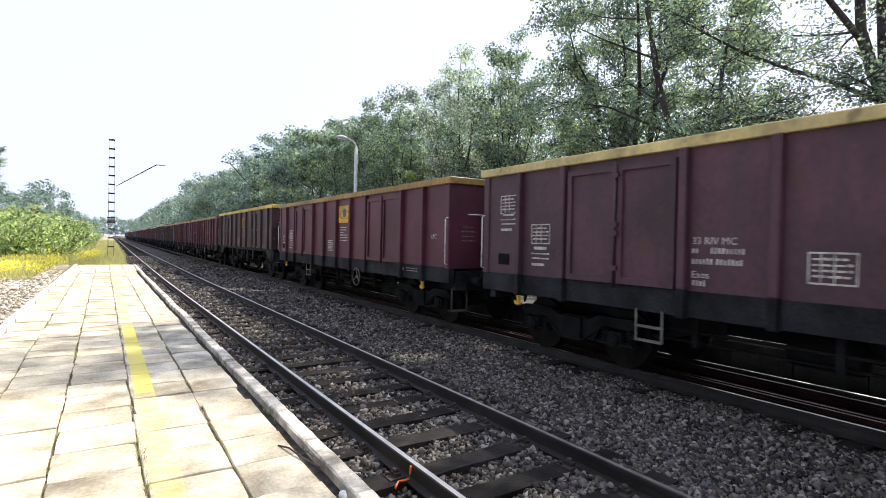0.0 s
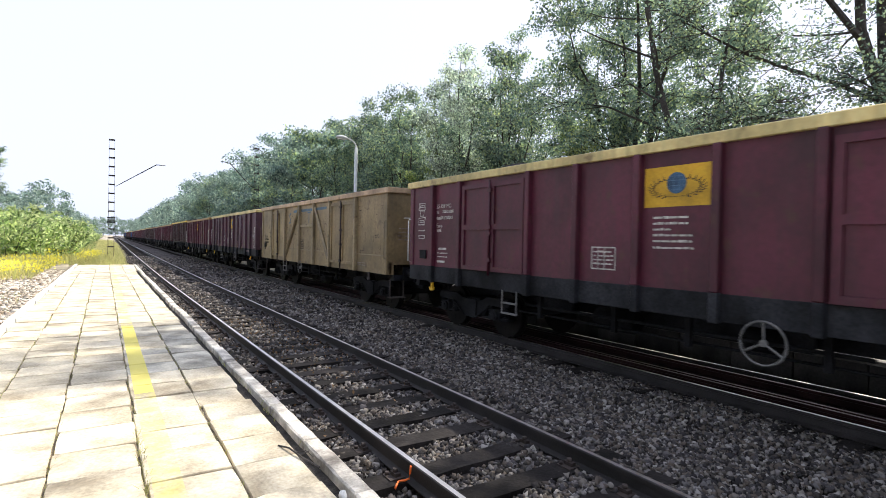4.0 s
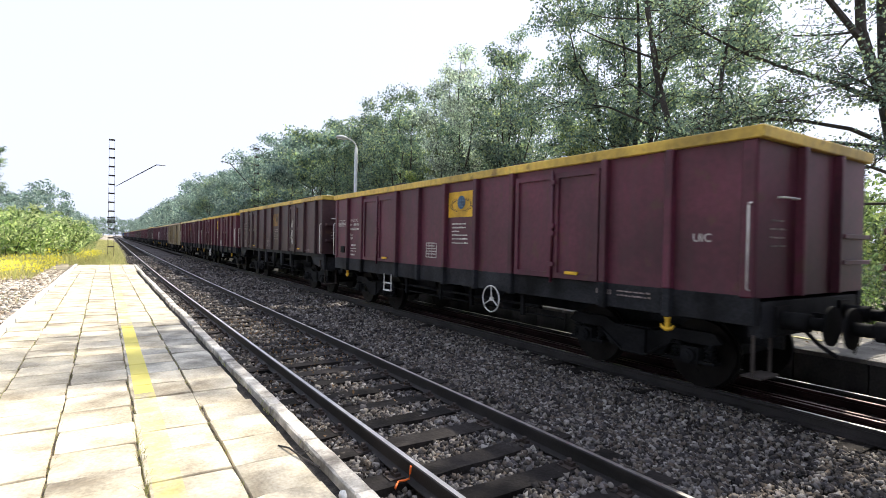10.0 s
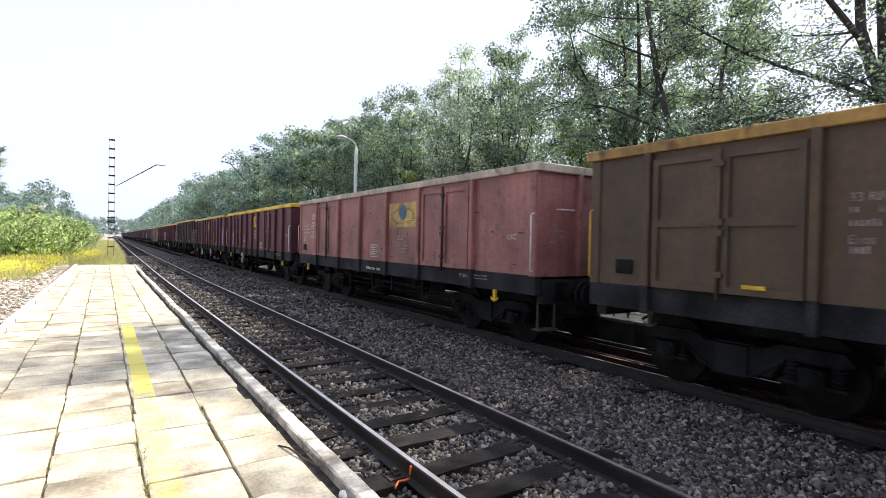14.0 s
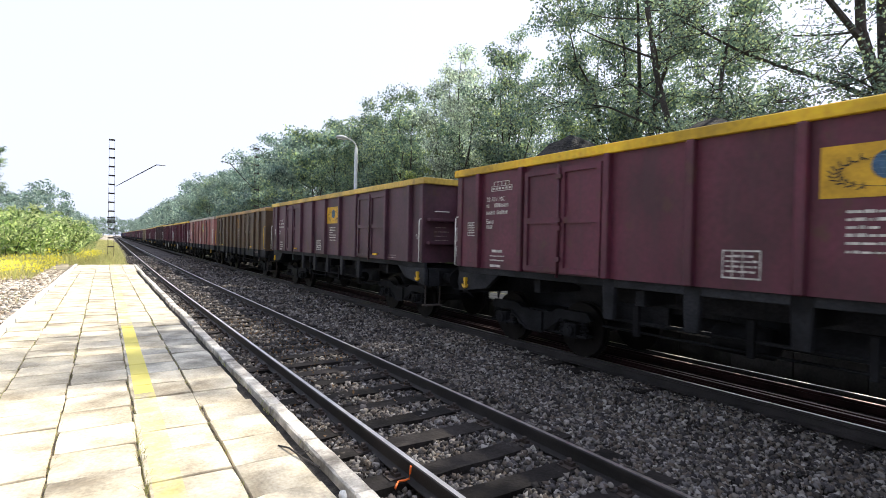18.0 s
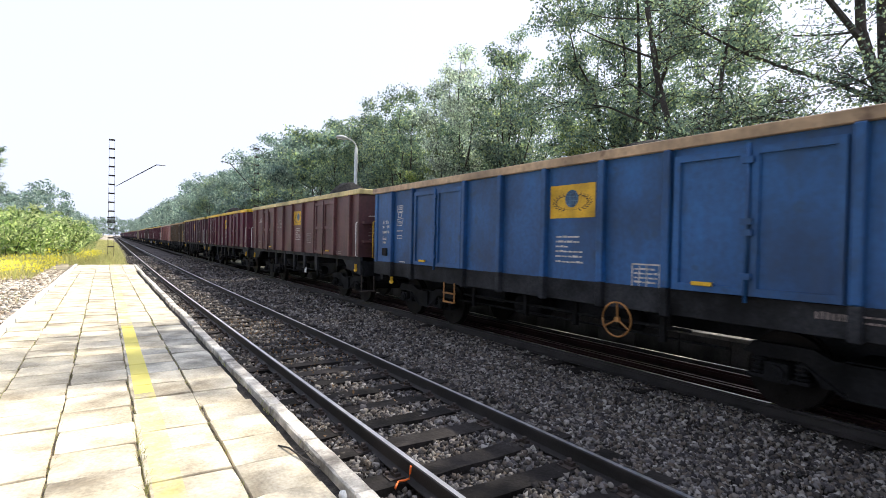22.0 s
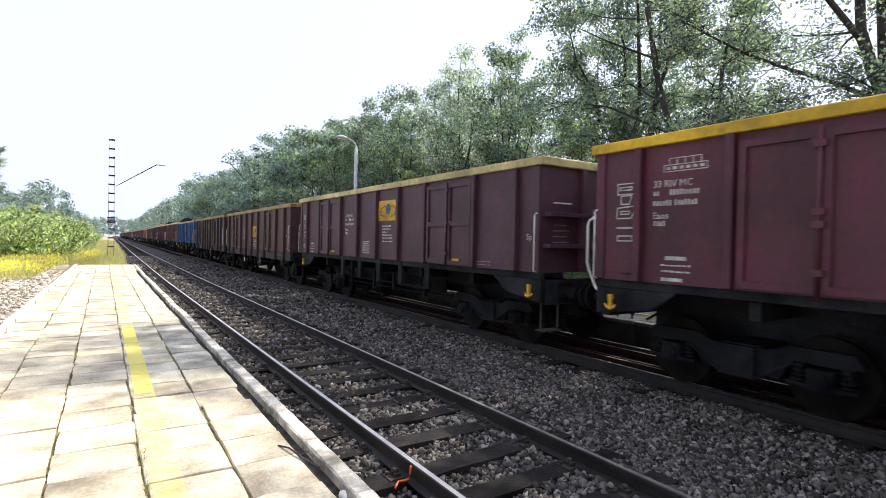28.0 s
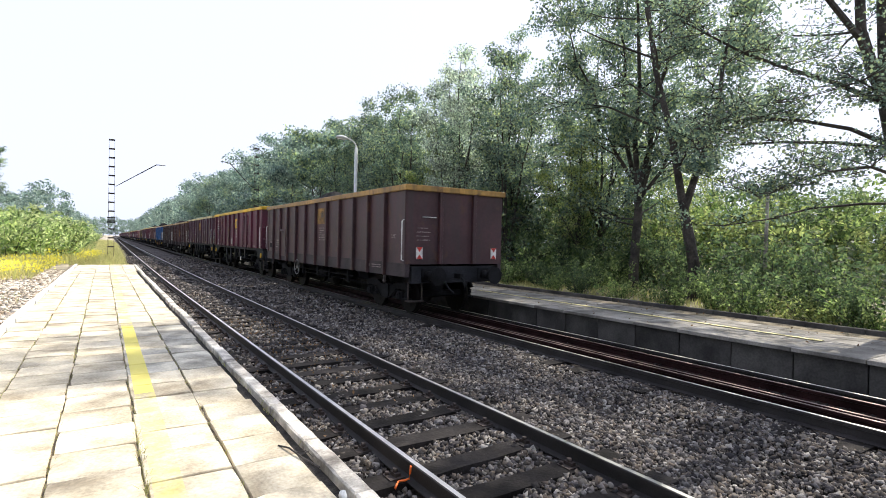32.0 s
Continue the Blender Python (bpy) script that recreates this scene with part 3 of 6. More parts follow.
for tr_x, lo in ((NEAR, 74.0), (FAR, 38.8)):
    for k in range(int((400 - lo) / 0.63)):
        y = lo + 0.63 * k
        cx = tr_x + float(bend(y))
        V += [(cx - 1.27, y - .12, -.158), (cx + 1.27, y - .12, -.158), (cx + 1.27, y + .12, -.158), (cx - 1.27, y + .12, -.158)]
        V += [(a, b, -.3) for a, b, c in V[-4:]]
        F += [(o, o + 1, o + 2, o + 3), (o + 4, o + 5, o + 1, o), (o + 7, o + 6, o + 2, o + 3)]
        o += 8
ob = new("far_sleepers", raw_mesh("far_sleepers", V, F, M["timber"]))
ob.parent = None
tagged(ob, "dark timber sleepers running on into the distance", "sleepers", kind="stuff")

# orange bond wire on the rail
wire = new("bond_wire")
bm = bmesh.new()
add_tube(bm, [(2.228, 3.87, -0.012), (2.226, 3.875, -0.07), (2.222, 3.885, -0.125), (2.19, 3.91, -0.145), (2.14, 3.92, -0.143), (2.10, 3.88, -0.145), (2.07, 3.85, -0.16)], 0.0095, 6)
part("cable", bm, M["orange"], wire)
tagged(wire, "short bent orange cable clipped to the rail foot", "cable")

# ---- near platform
platform = thing("platform", "low platform of sun-bleached square concrete slabs with a worn yellow line", "platform", kind="structure")
bm = bmesh.new()
add_box(bm, -1.42, 1.2, -8, END, -0.5, TOP - 0.024)
part("bedding", bm, M["joint"], platform)
bm = bmesh.new()
add_box(bm, 1.2, EDGE - 0.1, -8, END, -0.5, TOP - 0.07)
part("gutter", bm, M["dirt"], platform, "dark dirt filled gap along the kerb")
COLS = [(-1.345, 0.495), (-0.82, 0.5), (-0.293, 0.51), (0.24, 0.50), (0.777, 0.435)]


def slab_mesh(seed, w):
    """A worn slab: uneven outline, broken edges, slightly dished top."""
    r = random.Random(seed)
    bm = bmesh.new()
    lo, hi = 0.003, w - 0.003
    corners = [(lo, lo), (hi, lo), (hi, hi), (lo, hi)]
    mid = w / 2
    ring = []
    for k in range(4):
        a, b = Vector(corners[k]), Vector(corners[(k + 1) % 4])
        for f in (0.0, r.uniform(0.1, 0.2), r.uniform(0.3, 0.5), r.uniform(0.6, 0.85)):
            q = a.lerp(b, f)
            ring.append(q + (Vector((mid, mid)) - q).normalized() * (r.uniform(-0.002, 0.006) + (r.choice((0, 0, 0.012)) if f == 0 else 0)))
    loops = [[bm.verts.new((q.x, q.y, -0.05)) for q in ring], [bm.verts.new((q.x, q.y, -0.008)) for q in ring],
             [bm.verts.new((mid + (q.x - mid) * 0.984, mid + (q.y - mid) * 0.984, r.uniform(-.002, .002))) for q in ring]]
    n = len(ring)
    for p0, p1 in zip(loops, loops[1:]):
        for k in range(n):
            bm.faces.new((p0[k], p0[(k + 1) % n], p1[(k + 1) % n], p1[k]))
    bm.faces.new(loops[-1])
    return finish(bm, "slab", M["slab"])


SLAB = [slab_mesh(k, 0.513) for k in range(9)]
rs = random.Random(9)
far_slabs = []
for c, (x, w) in enumerate(COLS):
    for k in range(-20, 69):
        y = 4.11 - 0.515 + 0.515 * k + (0.0, 0.13, 0.0, 0.19, 0.19)[c]
        if y > END - 0.5 or y < -6:
            continue
        left = max(x, -1.405 + 0.0095 * y) if c == 0 else x
        loc = (left + float(bend(y)) + rs.uniform(-.008, .008), y + rs.uniform(-.008, .008), TOP + rs.uniform(-.008, .004))
        if y < 27:
            # slabs in the trees' shadow take the darker colour, at random
            in_shade = 6.6 < y < 10.4 and rs.random() < (0.0, 0.0, 0.12, 0.55, 0.85)[c]
            ob = share("slab", SLAB[rs.randrange(9)], M["slab_shade"] if in_shade else None, platform, "slab darkened for tree shade" if in_shade else "")
            ob.location = loc
            wide = (COLS[c + 1][0] - left - 0.013) if c < 4 else 0.43 + rs.uniform(-.015, .015)
            ob.scale = (wide / 0.505, 1.012, 1)
            ob.rotation_euler = (rs.uniform(-.014, .014), rs.uniform(-.014, .014), rs.uniform(-.018, .018))
        else:
            far_slabs.append(loc)
bm = bmesh.new()
for x, y, z in far_slabs:
    add_box(bm, x + .002, x + .511, y + .002, y + .511, z - .05, z)
tagged(part("far_slabs", bm, M["slab"], platform), kind="stuff")


def kerb_mesh(seed, length):
    r = random.Random(seed)
    bm = bmesh.new()
    add_box(bm, -0.125, 0.0, 0.006, length - 0.006, -0.42, 0.03)
    bmesh.ops.subdivide_edges(bm, edges=[e for e in bm.edges if abs((e.verts[0].co - e.verts[1].co).y) > 0.3], cuts=5)
    bmesh.ops.bevel(bm, geom=[e for e in bm.edges if min(v.co.z for v in e.verts) > 0], offset=0.012, segments=1, affect="EDGES")
    for v in bm.verts:
        v.co += Vector((r.uniform(-.005, .005), 0, r.uniform(-.002, .002)))
    return finish(bm, "kerb_stone", M["kerb"])


KERB = [kerb_mesh(k, 1.0) for k in range(3)]
for k in range(-5, 33):
    ob = share("kerb_stone", KERB[k % 3], None, platform)
    ob.location = (EDGE + float(bend(k)) + rs.uniform(-.012, .012), k * 1.0, TOP - 0.018 + rs.uniform(-.008, .008))
    ob.rotation_euler.z = rs.uniform(-.008, .008)
    ob = share("back_kerb_stone", KERB[(k + 1) % 3], M["white"], platform, "whitewashed kerb stone")
    ob.location = (-1.41 + 0.0095 * k, k * 1.0, TOP + 0.03 + rs.uniform(-.012, .008))
    ob.rotation_euler.z = rs.uniform(-.02, .02) - 0.0095

# ---- far platform, seen behind the train
far_platform = thing("platform", "far platform with dark concrete wall panels and a faded yellow line", "platform", kind="structure")
bm = bmesh.new()
add_box(bm, FAR_EDGE + 0.06, FAR_BACK, -40, 34, -0.55, TOP - 0.03)
part("bedding", bm, M["joint"], far_platform)
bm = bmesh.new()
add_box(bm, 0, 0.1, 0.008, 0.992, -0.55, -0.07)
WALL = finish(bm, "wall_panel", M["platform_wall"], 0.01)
bm = bmesh.new()
add_box(bm, -0.1, 0.66, 0.006, 0.994, -0.07, 0.0)
EDGE_SLAB = finish(bm, "edge_slab", M["concrete"], 0.008)
bm = bmesh.new()
add_box(bm, 0.0, 0.49, 0.004, 0.496, -0.05, -0.004)
FAR_SLAB = finish(bm, "slab", M["concrete"], 0.006)
bm = bmesh.new()
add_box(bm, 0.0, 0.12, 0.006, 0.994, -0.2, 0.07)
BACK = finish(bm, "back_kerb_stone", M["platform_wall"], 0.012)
bm = bmesh.new()
add_box(bm, 0.0, 0.12, 0.01, 0.98, -0.001, 0.004)
LINE = finish(bm, "yellow_line", material("line_paint", (0.6, 0.53, 0.27), 0.8, var=0.35, scale=3, fine=30, bump=0.1))
for k in range(-3, 34):
    y = k * 1.0
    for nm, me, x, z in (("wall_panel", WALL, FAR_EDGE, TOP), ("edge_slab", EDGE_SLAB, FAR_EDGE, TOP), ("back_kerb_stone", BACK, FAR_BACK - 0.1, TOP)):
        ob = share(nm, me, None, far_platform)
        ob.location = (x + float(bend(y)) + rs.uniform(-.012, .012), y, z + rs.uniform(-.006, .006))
    if rs.random() < 0.75:
        share("yellow_line", LINE, None, far_platform).location = (FAR_EDGE + 1.02, y, TOP + 0.006)
    if k < 20:
        for j in range(3):
            for h in (0, 0.5):
                ob = share("slab", FAR_SLAB, None, far_platform)
                ob.location = (FAR_EDGE + 0.67 + j * 0.51, y + h, TOP + rs.uniform(-.006, .004))
bm = bmesh.new()
add_box(bm, FAR_EDGE + 0.67, FAR_BACK - 0.3, 20, 34, TOP - 0.05, TOP - 0.006)
part("far_surface", bm, M["concrete"], far_platform)
# ---- wagons: open high-sided bogie wagons; local y points along the train, origin on the rail heads at mid-length
HALF_W, RIM_Z = 1.50, 3.165
TALL = 3.255          # rim base of the wagons with end ledges
POSTS = (1.15, 2.2, 4.28, 5.38, 6.5, 7.62, 8.72, 10.8, 11.85)
DOORS = ((2.28, 4.20), (8.80, 10.72))
FISH_POSTS = (0.68, 1.93, 3.83, 5.12, 6.37, 7.62, 8.92, 10.8, 12.05)
OWN_POSTS = {3: [q + 0.2 for q in FISH_POSTS], 7: [q + 0.1 for q in FISH_POSTS], 1: [q + 0.1 for q in FISH_POSTS], 5: [1.1, 1.99, 4.07, 5.14, 6.34, 7.51, 8.66, 10.8, 11.85],
             11: [1.15, 2.3, 4.03, 5.41, 6.58, 7.83, 9.02, 10.75, 11.9], 14: [1.15, 2.3, 4.03, 5.41, 6.58, 7.83, 9.02, 10.75, 11.9]}
MESH = {}


def memo(key, build, *more):
    """One mesh for each key, built once and shared."""
    if (key, *more) not in MESH:
        bm = bmesh.new()
        mat, bevel = build(bm)
        MESH[key, *more] = finish(bm, key.split(":")[0], mat, bevel)
    return MESH[key, *more]


def body_shell(low, top):
    def build(bm):
        w, t, l = HALF_W, 0.04, 6.42
        add_tray(bm, w, l, low, top, t, 0.1)
        return M["white"], 0
    return memo(f"body:{low}", build, top)


def rim_mesh(top):
    def build(bm):
        w, l = HALF_W + 0.06, 6.50
        add_ring(bm, w, l, w - 0.13, l - 0.13, top, top + 0.145)
        return M["white"], 0.012
    return memo("rim:", build, top)


def post_mesh(low, top, deep=0.1, broad=0.11):
    def build(bm):
        add_prism(bm, [(-broad / 2, low), (broad / 2, low), (broad / 2, top), (-broad / 2, top)], "x", -deep, 0.02)
        return M["white"], 0.014
    return memo(f"post:{low}{deep}{broad}", build, top)


def door_leaf_mesh(low, top, halved, wide):
    """A pressed door leaf with a raised frame; origin at its middle at the side sheet."""
    def build(bm):
        h, z0, z1 = wide / 2, low + 0.06, top - 0.1
        f = 0.085
        m = (z0 + z1) / 2
        cells = [(-h + f, h - f, z0 + f, z1 - f)]
        if halved:
            cells = [(-h + f, h - f, z0 + f, m - 0.05), (-h + f, h - f, m + 0.05, z1 - f)]
        add_panel(bm, cells, 0.0, -0.065, -0.03, -h, h, z0, z1)
        return M["white"], 0
    return memo(f"door:{low}{halved}{wide}", build, top)


def bar_mesh(low, top):
    """Locking bar with hinges between two door leaves."""
    def build(bm):
        add_tube(bm, [(-0.085, 0, low - 0.05), (-0.085, 0, top - 0.06)], 0.022, 6)
        for z in (low + 0.25, low + 0.75, top - 0.95, top - 0.25):
            add_box(bm, -0.11, 0.0, -0.06, 0.06, z - 0.035, z + 0.035)
        return M["white"], 0
    return memo(f"locking_bar:{low}", build, top)


def bogie_meshes():
    def frame_(bm):
        for s in (-1, 1):
            x = s * 1.0
            add_prism(bm, [(-1.3, 0.66), (-1.2, 0.79), (-0.55, 0.79), (-0.35, 0.7), (0.35, 0.7), (0.55, 0.79), (1.2, 0.79), (1.3, 0.66), (1.15, 0.62), (0.62, 0.63), (0.45, 0.38),
                           (-0.45, 0.38), (-0.62, 0.63), (-1.15, 0.62)], "x", x - 0.045, x + 0.045)
            add_box(bm, x - 0.09, x + 0.09, -0.2, 0.2, 0.34, 0.7)
            for y in (-0.9, 0.9):
                add_box(bm, x - 0.11, x + 0.11, y - 0.13, y + 0.13, 0.35, 0.58)
                add_box(bm, x - 0.09, x + 0.09, y - 0.34, y + 0.34, 0.37, 0.41)
                add_disc(bm, (x + s * 0.13, y, 0.46), (1, 0, 0), 0.1, 0.07, 12)
                add_disc(bm, (x + s * 0.17, y, 0.46), (1, 0, 0), 0.06, 0.03, 8)
                for d in (-0.235, 0.235):
                    for k in range(4):
                        add_disc(bm, (x, y + d, 0.43 + 0.052 * k), (0, 0, 1), 0.078, 0.024, 9)
                    add_disc(bm, (x, y + d, 0.515), (0, 0, 1), 0.055, 0.21, 7)
                add_box(bm, s * 0.74 - 0.05, s * 0.74 + 0.05, y * 0.43 - 0.03, y * 0.43 + 0.03, 0.3, 0.62)
            add_tube(bm, [(x + s * 0.07, -0.62, 0.6), (x + s * 0.08, -0.2, 0.33), (x + s * 0.08, 0.2, 0.33), (x + s * 0.07, 0.62, 0.6)], 0.018, 5)
        add_box(bm, -1.0, 1.0, -0.25, 0.25, 0.45, 0.72)
        add_box(bm, -0.8, 0.8, -1.2, -1.1, 0.45, 0.6)
        add_box(bm, -0.8, 0.8, 1.1, 1.2, 0.45, 0.6)
        return M["under"], 0

    def set_(bm):
        add_disc(bm, (0, 0, 0), (1, 0, 0), 0.08, 1.9, 10)
        for s in (-1, 1):
            add_disc(bm, (s * 0.755, 0, 0), (1, 0, 0), 0.46, 0.13, 28)
            add_disc(bm, (s * 0.69, 0, 0), (1, 0, 0), 0.49, 0.03, 28)
            add_disc(bm, (s * 0.825, 0, 0), (1, 0, 0), 0.14, 0.06, 12)
            for k in range(4):
                a = k * math.pi / 2
                add_disc(bm, (s * 0.80, 0.28 * math.cos(a), 0.28 * math.sin(a)), (1, 0, 0), 0.05, 0.06, 8)
        return M["wheel"], 0
    return memo("bogie:", frame_), memo("wheelset:", set_)


def buffer_mesh():
    def build(bm):
        add_disc(bm, (0, -0.16, 0), (0, 1, 0), 0.11, 0.32, 12)
        add_disc(bm, (0, -0.40, 0), (0, 1, 0), 0.075, 0.24, 12)
        add_disc(bm, (0, -0.53, 0), (0, 1, 0), 0.225, 0.035, 18)
        add_box(bm, -0.17, 0.17, -0.03, 0.0, -0.17, 0.17)
        return M["under"], 0
    return memo("buffer:", build)


def underframe(w, fish, narrow, side=None):
    """Sills, headstocks, centre beam and cross members, each a part of its own."""
    def box(name, x0, x1, y0, y1, z0, z1):
        def build(bm):
            add_box(bm, x0, x1, y0, y1, z0, z1)
            return M["sill"], 0.008
        return memo(f"{name}:{x0}{y0}{z0}{x1}", build)

    def plate(name, outline, x0, x1):
        def build(bm):
            add_prism(bm, outline, "x", x0, x1)
            return M["sill"], 0.006
        return memo(f"{name}:{x0}{outline[0]}", build)
    for s in (-1, 1):
        lo, hi = sorted((s * 1.38, s * (1.46 if fish else 1.45 if narrow else 1.51)))
        share("side_sill", box("side_sill", lo, hi, -6.42, 6.42, 1.30 if fish else 1.02, 1.42 if fish else 1.36), side, w, "dark steel side sill")
        if fish:
            for e in (-1, 1):
                share("gusset", plate("gusset", [(e * 6.42, 1.30), (e * 5.1, 1.30), (e * 5.5, 1.02), (e * 6.42, 0.9)], s * 1.4 - 0.05, s * 1.4 + 0.05), None, w)
            share("truss_beam", plate("truss_beam", [(-6.2, 1.3), (-4.4, 1.3), (-3.2, 0.98), (3.2, 0.98), (4.4, 1.3), (6.2, 1.3)], s * 0.5 - 0.04, s * 0.5 + 0.04), None, w)
        share("headstock", box("headstock", -1.32, 1.32, *sorted((s * 6.26, s * 6.42)), 0.86, 1.29), None, w, "black buffer beam")
    share("centre_beam", box("centre_beam", -0.22, 0.22, -6.26, 6.26, 0.86, 1.22), None, w)
    # plates added to screen the bright gap and darken the underside
    for y0_, y1_ in ((-6.2, -3.1), (-1.7, 1.35), (2.3, 6.2)):
        share("keel_plate", box("keel_plate", -0.3, -0.24, y0_, y1_, 0.6, 1.2), None, w)
    share("truss_beam", plate("truss_beam", [(-3.5, 1.2), (-3.0, 0.58), (3.0, 0.58), (3.5, 1.2)], 0.3, 0.42), None, w)
    cross = box("cross_member", -1.3, 1.3, -0.07, 0.07, 1.05, 1.28)
    for y in (-4.2, -2.1, 0, 2.1, 4.2):
        share("cross_member", cross, None, w).location.y = y


def brake_gear_mesh():
    def build(bm):
        add_tube(bm, [(-1.2, -2.6, 0.8), (-1.2, 2.6, 0.8)], 0.025, 5)
        add_tube(bm, [(-1.0, -3.0, 0.62), (-1.0, 3.0, 0.62)], 0.02, 5)
        for y in (-2.2, -0.6, 0.6, 2.2):
            add_box(bm, -1.25, -1.18, y - 0.04, y + 0.04, 0.6, 1.05)
        return M["under"], 0
    return memo("brake_gear:", build)


def wheel_ring_mesh():
    """Hand brake wheel with three spokes, facing sideways."""
    def build(bm):
        n, r = 24, 0.245
        add_tube(bm, [(0, r * math.cos(2 * math.pi * k / n), r * math.sin(2 * math.pi * k / n)) for k in range(n + 1)], 0.013, 6)
        for k in range(3):
            a = math.pi / 2 + k * 2 * math.pi / 3
            add_tube(bm, [(0.02, 0, 0), (0, r * math.cos(a), r * math.sin(a))], 0.013, 5)
        add_disc(bm, (0.02, 0, 0), (1, 0, 0), 0.04, 0.05, 10)
        return M["white"], 0
    return memo("brake_wheel:", build)


def step_mesh():
    def build(bm):
        for y in (-0.2, 0.2):
            add_tube(bm, [(0, y, 1.05), (0, y, 0.62)], 0.016, 5)
        for z in (0.63, 0.82):
            add_box(bm, -0.03, 0.03, -0.2, 0.2, z - 0.015, z + 0.015)
        return M["white"], 0
    return memo("step:", build)


def rail_bar_mesh():
    """Upright grab rail at a corner."""
    def build(bm):
        add_tube(bm, [(0, 0, 1.42), (-0.09, 0, 1.45), (-0.09, 0, 2.4), (-0.07, 0, 2.43), (0, 0, 2.44)], 0.0115, 6)
        return M["white"], 0
    return memo("grab_rail:", build)


def hook_mesh():
    """Rope hook: a stout shank with two arms curving up at its foot, like an anchor."""
    def build(bm):
        add_box(bm, -0.05, 0.0, -0.042, 0.042, 0.14, 0.22)
        add_box(bm, -0.05, 0.0, -0.03, 0.03, 0.0, 0.14)
        add_tube(bm, [(-0.03, -0.12, 0.06), (-0.035, -0.085, 0.015), (-0.035, 0, -0.012), (-0.035, 0.085, 0.015), (-0.03, 0.12, 0.06)], 0.025, 6, taper=[0.012, 0.024, 0.03, 0.024, 0.012])
        return M["yellow"], 0
    return memo("rope_hook:", build)


def flat_bars(key, rows, mat):
    """Writing that cannot be read: bars (y, z, width, height) on the side sheet."""
    def build(bm):
        r = random.Random(key)
        for y, z, w, h in rows:
            if h > 0.06 and w > 0.1:          # figures, one bar each
                at = y + w / 2
                while at - h * 0.5 > y - w / 2 - 0.01:
                    add_box(bm, -0.003, 0.002, at - h * 0.3, at, z - h / 2, z + h / 2 * r.uniform(0.5, 1.0))
                    at -= h * 0.62
                continue
            if h > 0.04 or w < 0.2 or h < 0.025:
                add_box(bm, -0.003, 0.002, y - w / 2, y + w / 2, z - h / 2, z + h / 2)
                continue
            at = y + w / 2
            while at > y - w / 2 + 0.03:
                long = min(r.uniform(0.03, 0.13), at - (y - w / 2))
                tall = h * r.uniform(0.6, 0.9)
                add_box(bm, -0.003, 0.002, at - long, at, z - h / 2, z - h / 2 + tall)
                at -= long + 0.018
        return M[mat], 0
    return memo(key, build)


def letters(key, text, size, mat):
    """Readable words as thin letters that face the side (-x) of the wagon."""
    if key not in MESH:
        cu = bpy.data.curves.new("letters", "FONT")
        cu.body, cu.size, cu.extrude, cu.resolution_u = text, size, 0.001, 2
        ob = bpy.data.objects.new("letters", cu)
        scene.collection.objects.link(ob)
        bpy.context.view_layer.update()
        me = bpy.data.meshes.new_from_object(ob.evaluated_get(bpy.context.evaluated_depsgraph_get()))
        bpy.data.objects.remove(ob)
        me.transform(Matrix(((0, 0, -1, 0), (-1, 0, 0, 0), (0, 1, 0, 0), (0, 0, 0, 1))))
        me.materials.clear()
        me.materials.append(M[mat])
        MESH[key] = me
    return MESH[key]


def globe_mesh():
    def build(bm):
        add_disc(bm, (0, 0, 0), (1, 0, 0), 0.17, 0.006, 24)
        return M["globe"], 0
    return memo("globe:", build)


def swoosh_mesh():
    """Two curved rows of short ties either side of the globe."""
    def build(bm):
        for s in (-1, 1):
            for k in range(10):
                a = radians(-62 + k * 124 / 9)
                for q in (0.86, 1.0):
                    y, z = s * 0.43 * q * math.cos(a) + s * 0.0, 0.155 * q * math.sin(a) - 0.02
                    t = radians(35 * (1 if q > 0.9 else -1)) + a
                    c, d = Vector((0, y, z)), Vector((0, s * math.cos(t), math.sin(t))) * 0.03
                    e = Vector((0, -d.z, d.y)).normalized() * 0.006
                    v = [bm.verts.new(c + u) for u in (-d - e, d - e, d + e, -d + e)]
                    bm.faces.new(v)
        ring = [Vector((0, 0.36 * math.cos(k * math.pi / 14), 0.13 * math.sin(k * math.pi / 14) - 0.02)) for k in range(29)]
        for p, q in zip(ring, ring[1:]):
            bm.faces.new([bm.verts.new(u) for u in (p * 0.985, q * 0.985, q * 1.015, p * 1.015)])
        return M["black"], 0
    return memo("emblem_mark:", build)


def logo_panel_mesh(w, h):
    def build(bm):
        add_box(bm, -0.004, 0.002, -w / 2, w / 2, -h / 2, h / 2)
        return M["sign_yellow"], 0
    return memo(f"logo_panel:{w}", build)


HEAPS = {0: ((2.3, 0.8),), 1: ((2.6, 0.68), (-2.2, 0.35)), 7: ((5.0, 0.7), (1.9, 0.62)), 6: ((-2.2, 0.6), (3.6, 0.3)), 4: ((-2.0, 0.5),), 2: ((-1.0, 0.35),)}


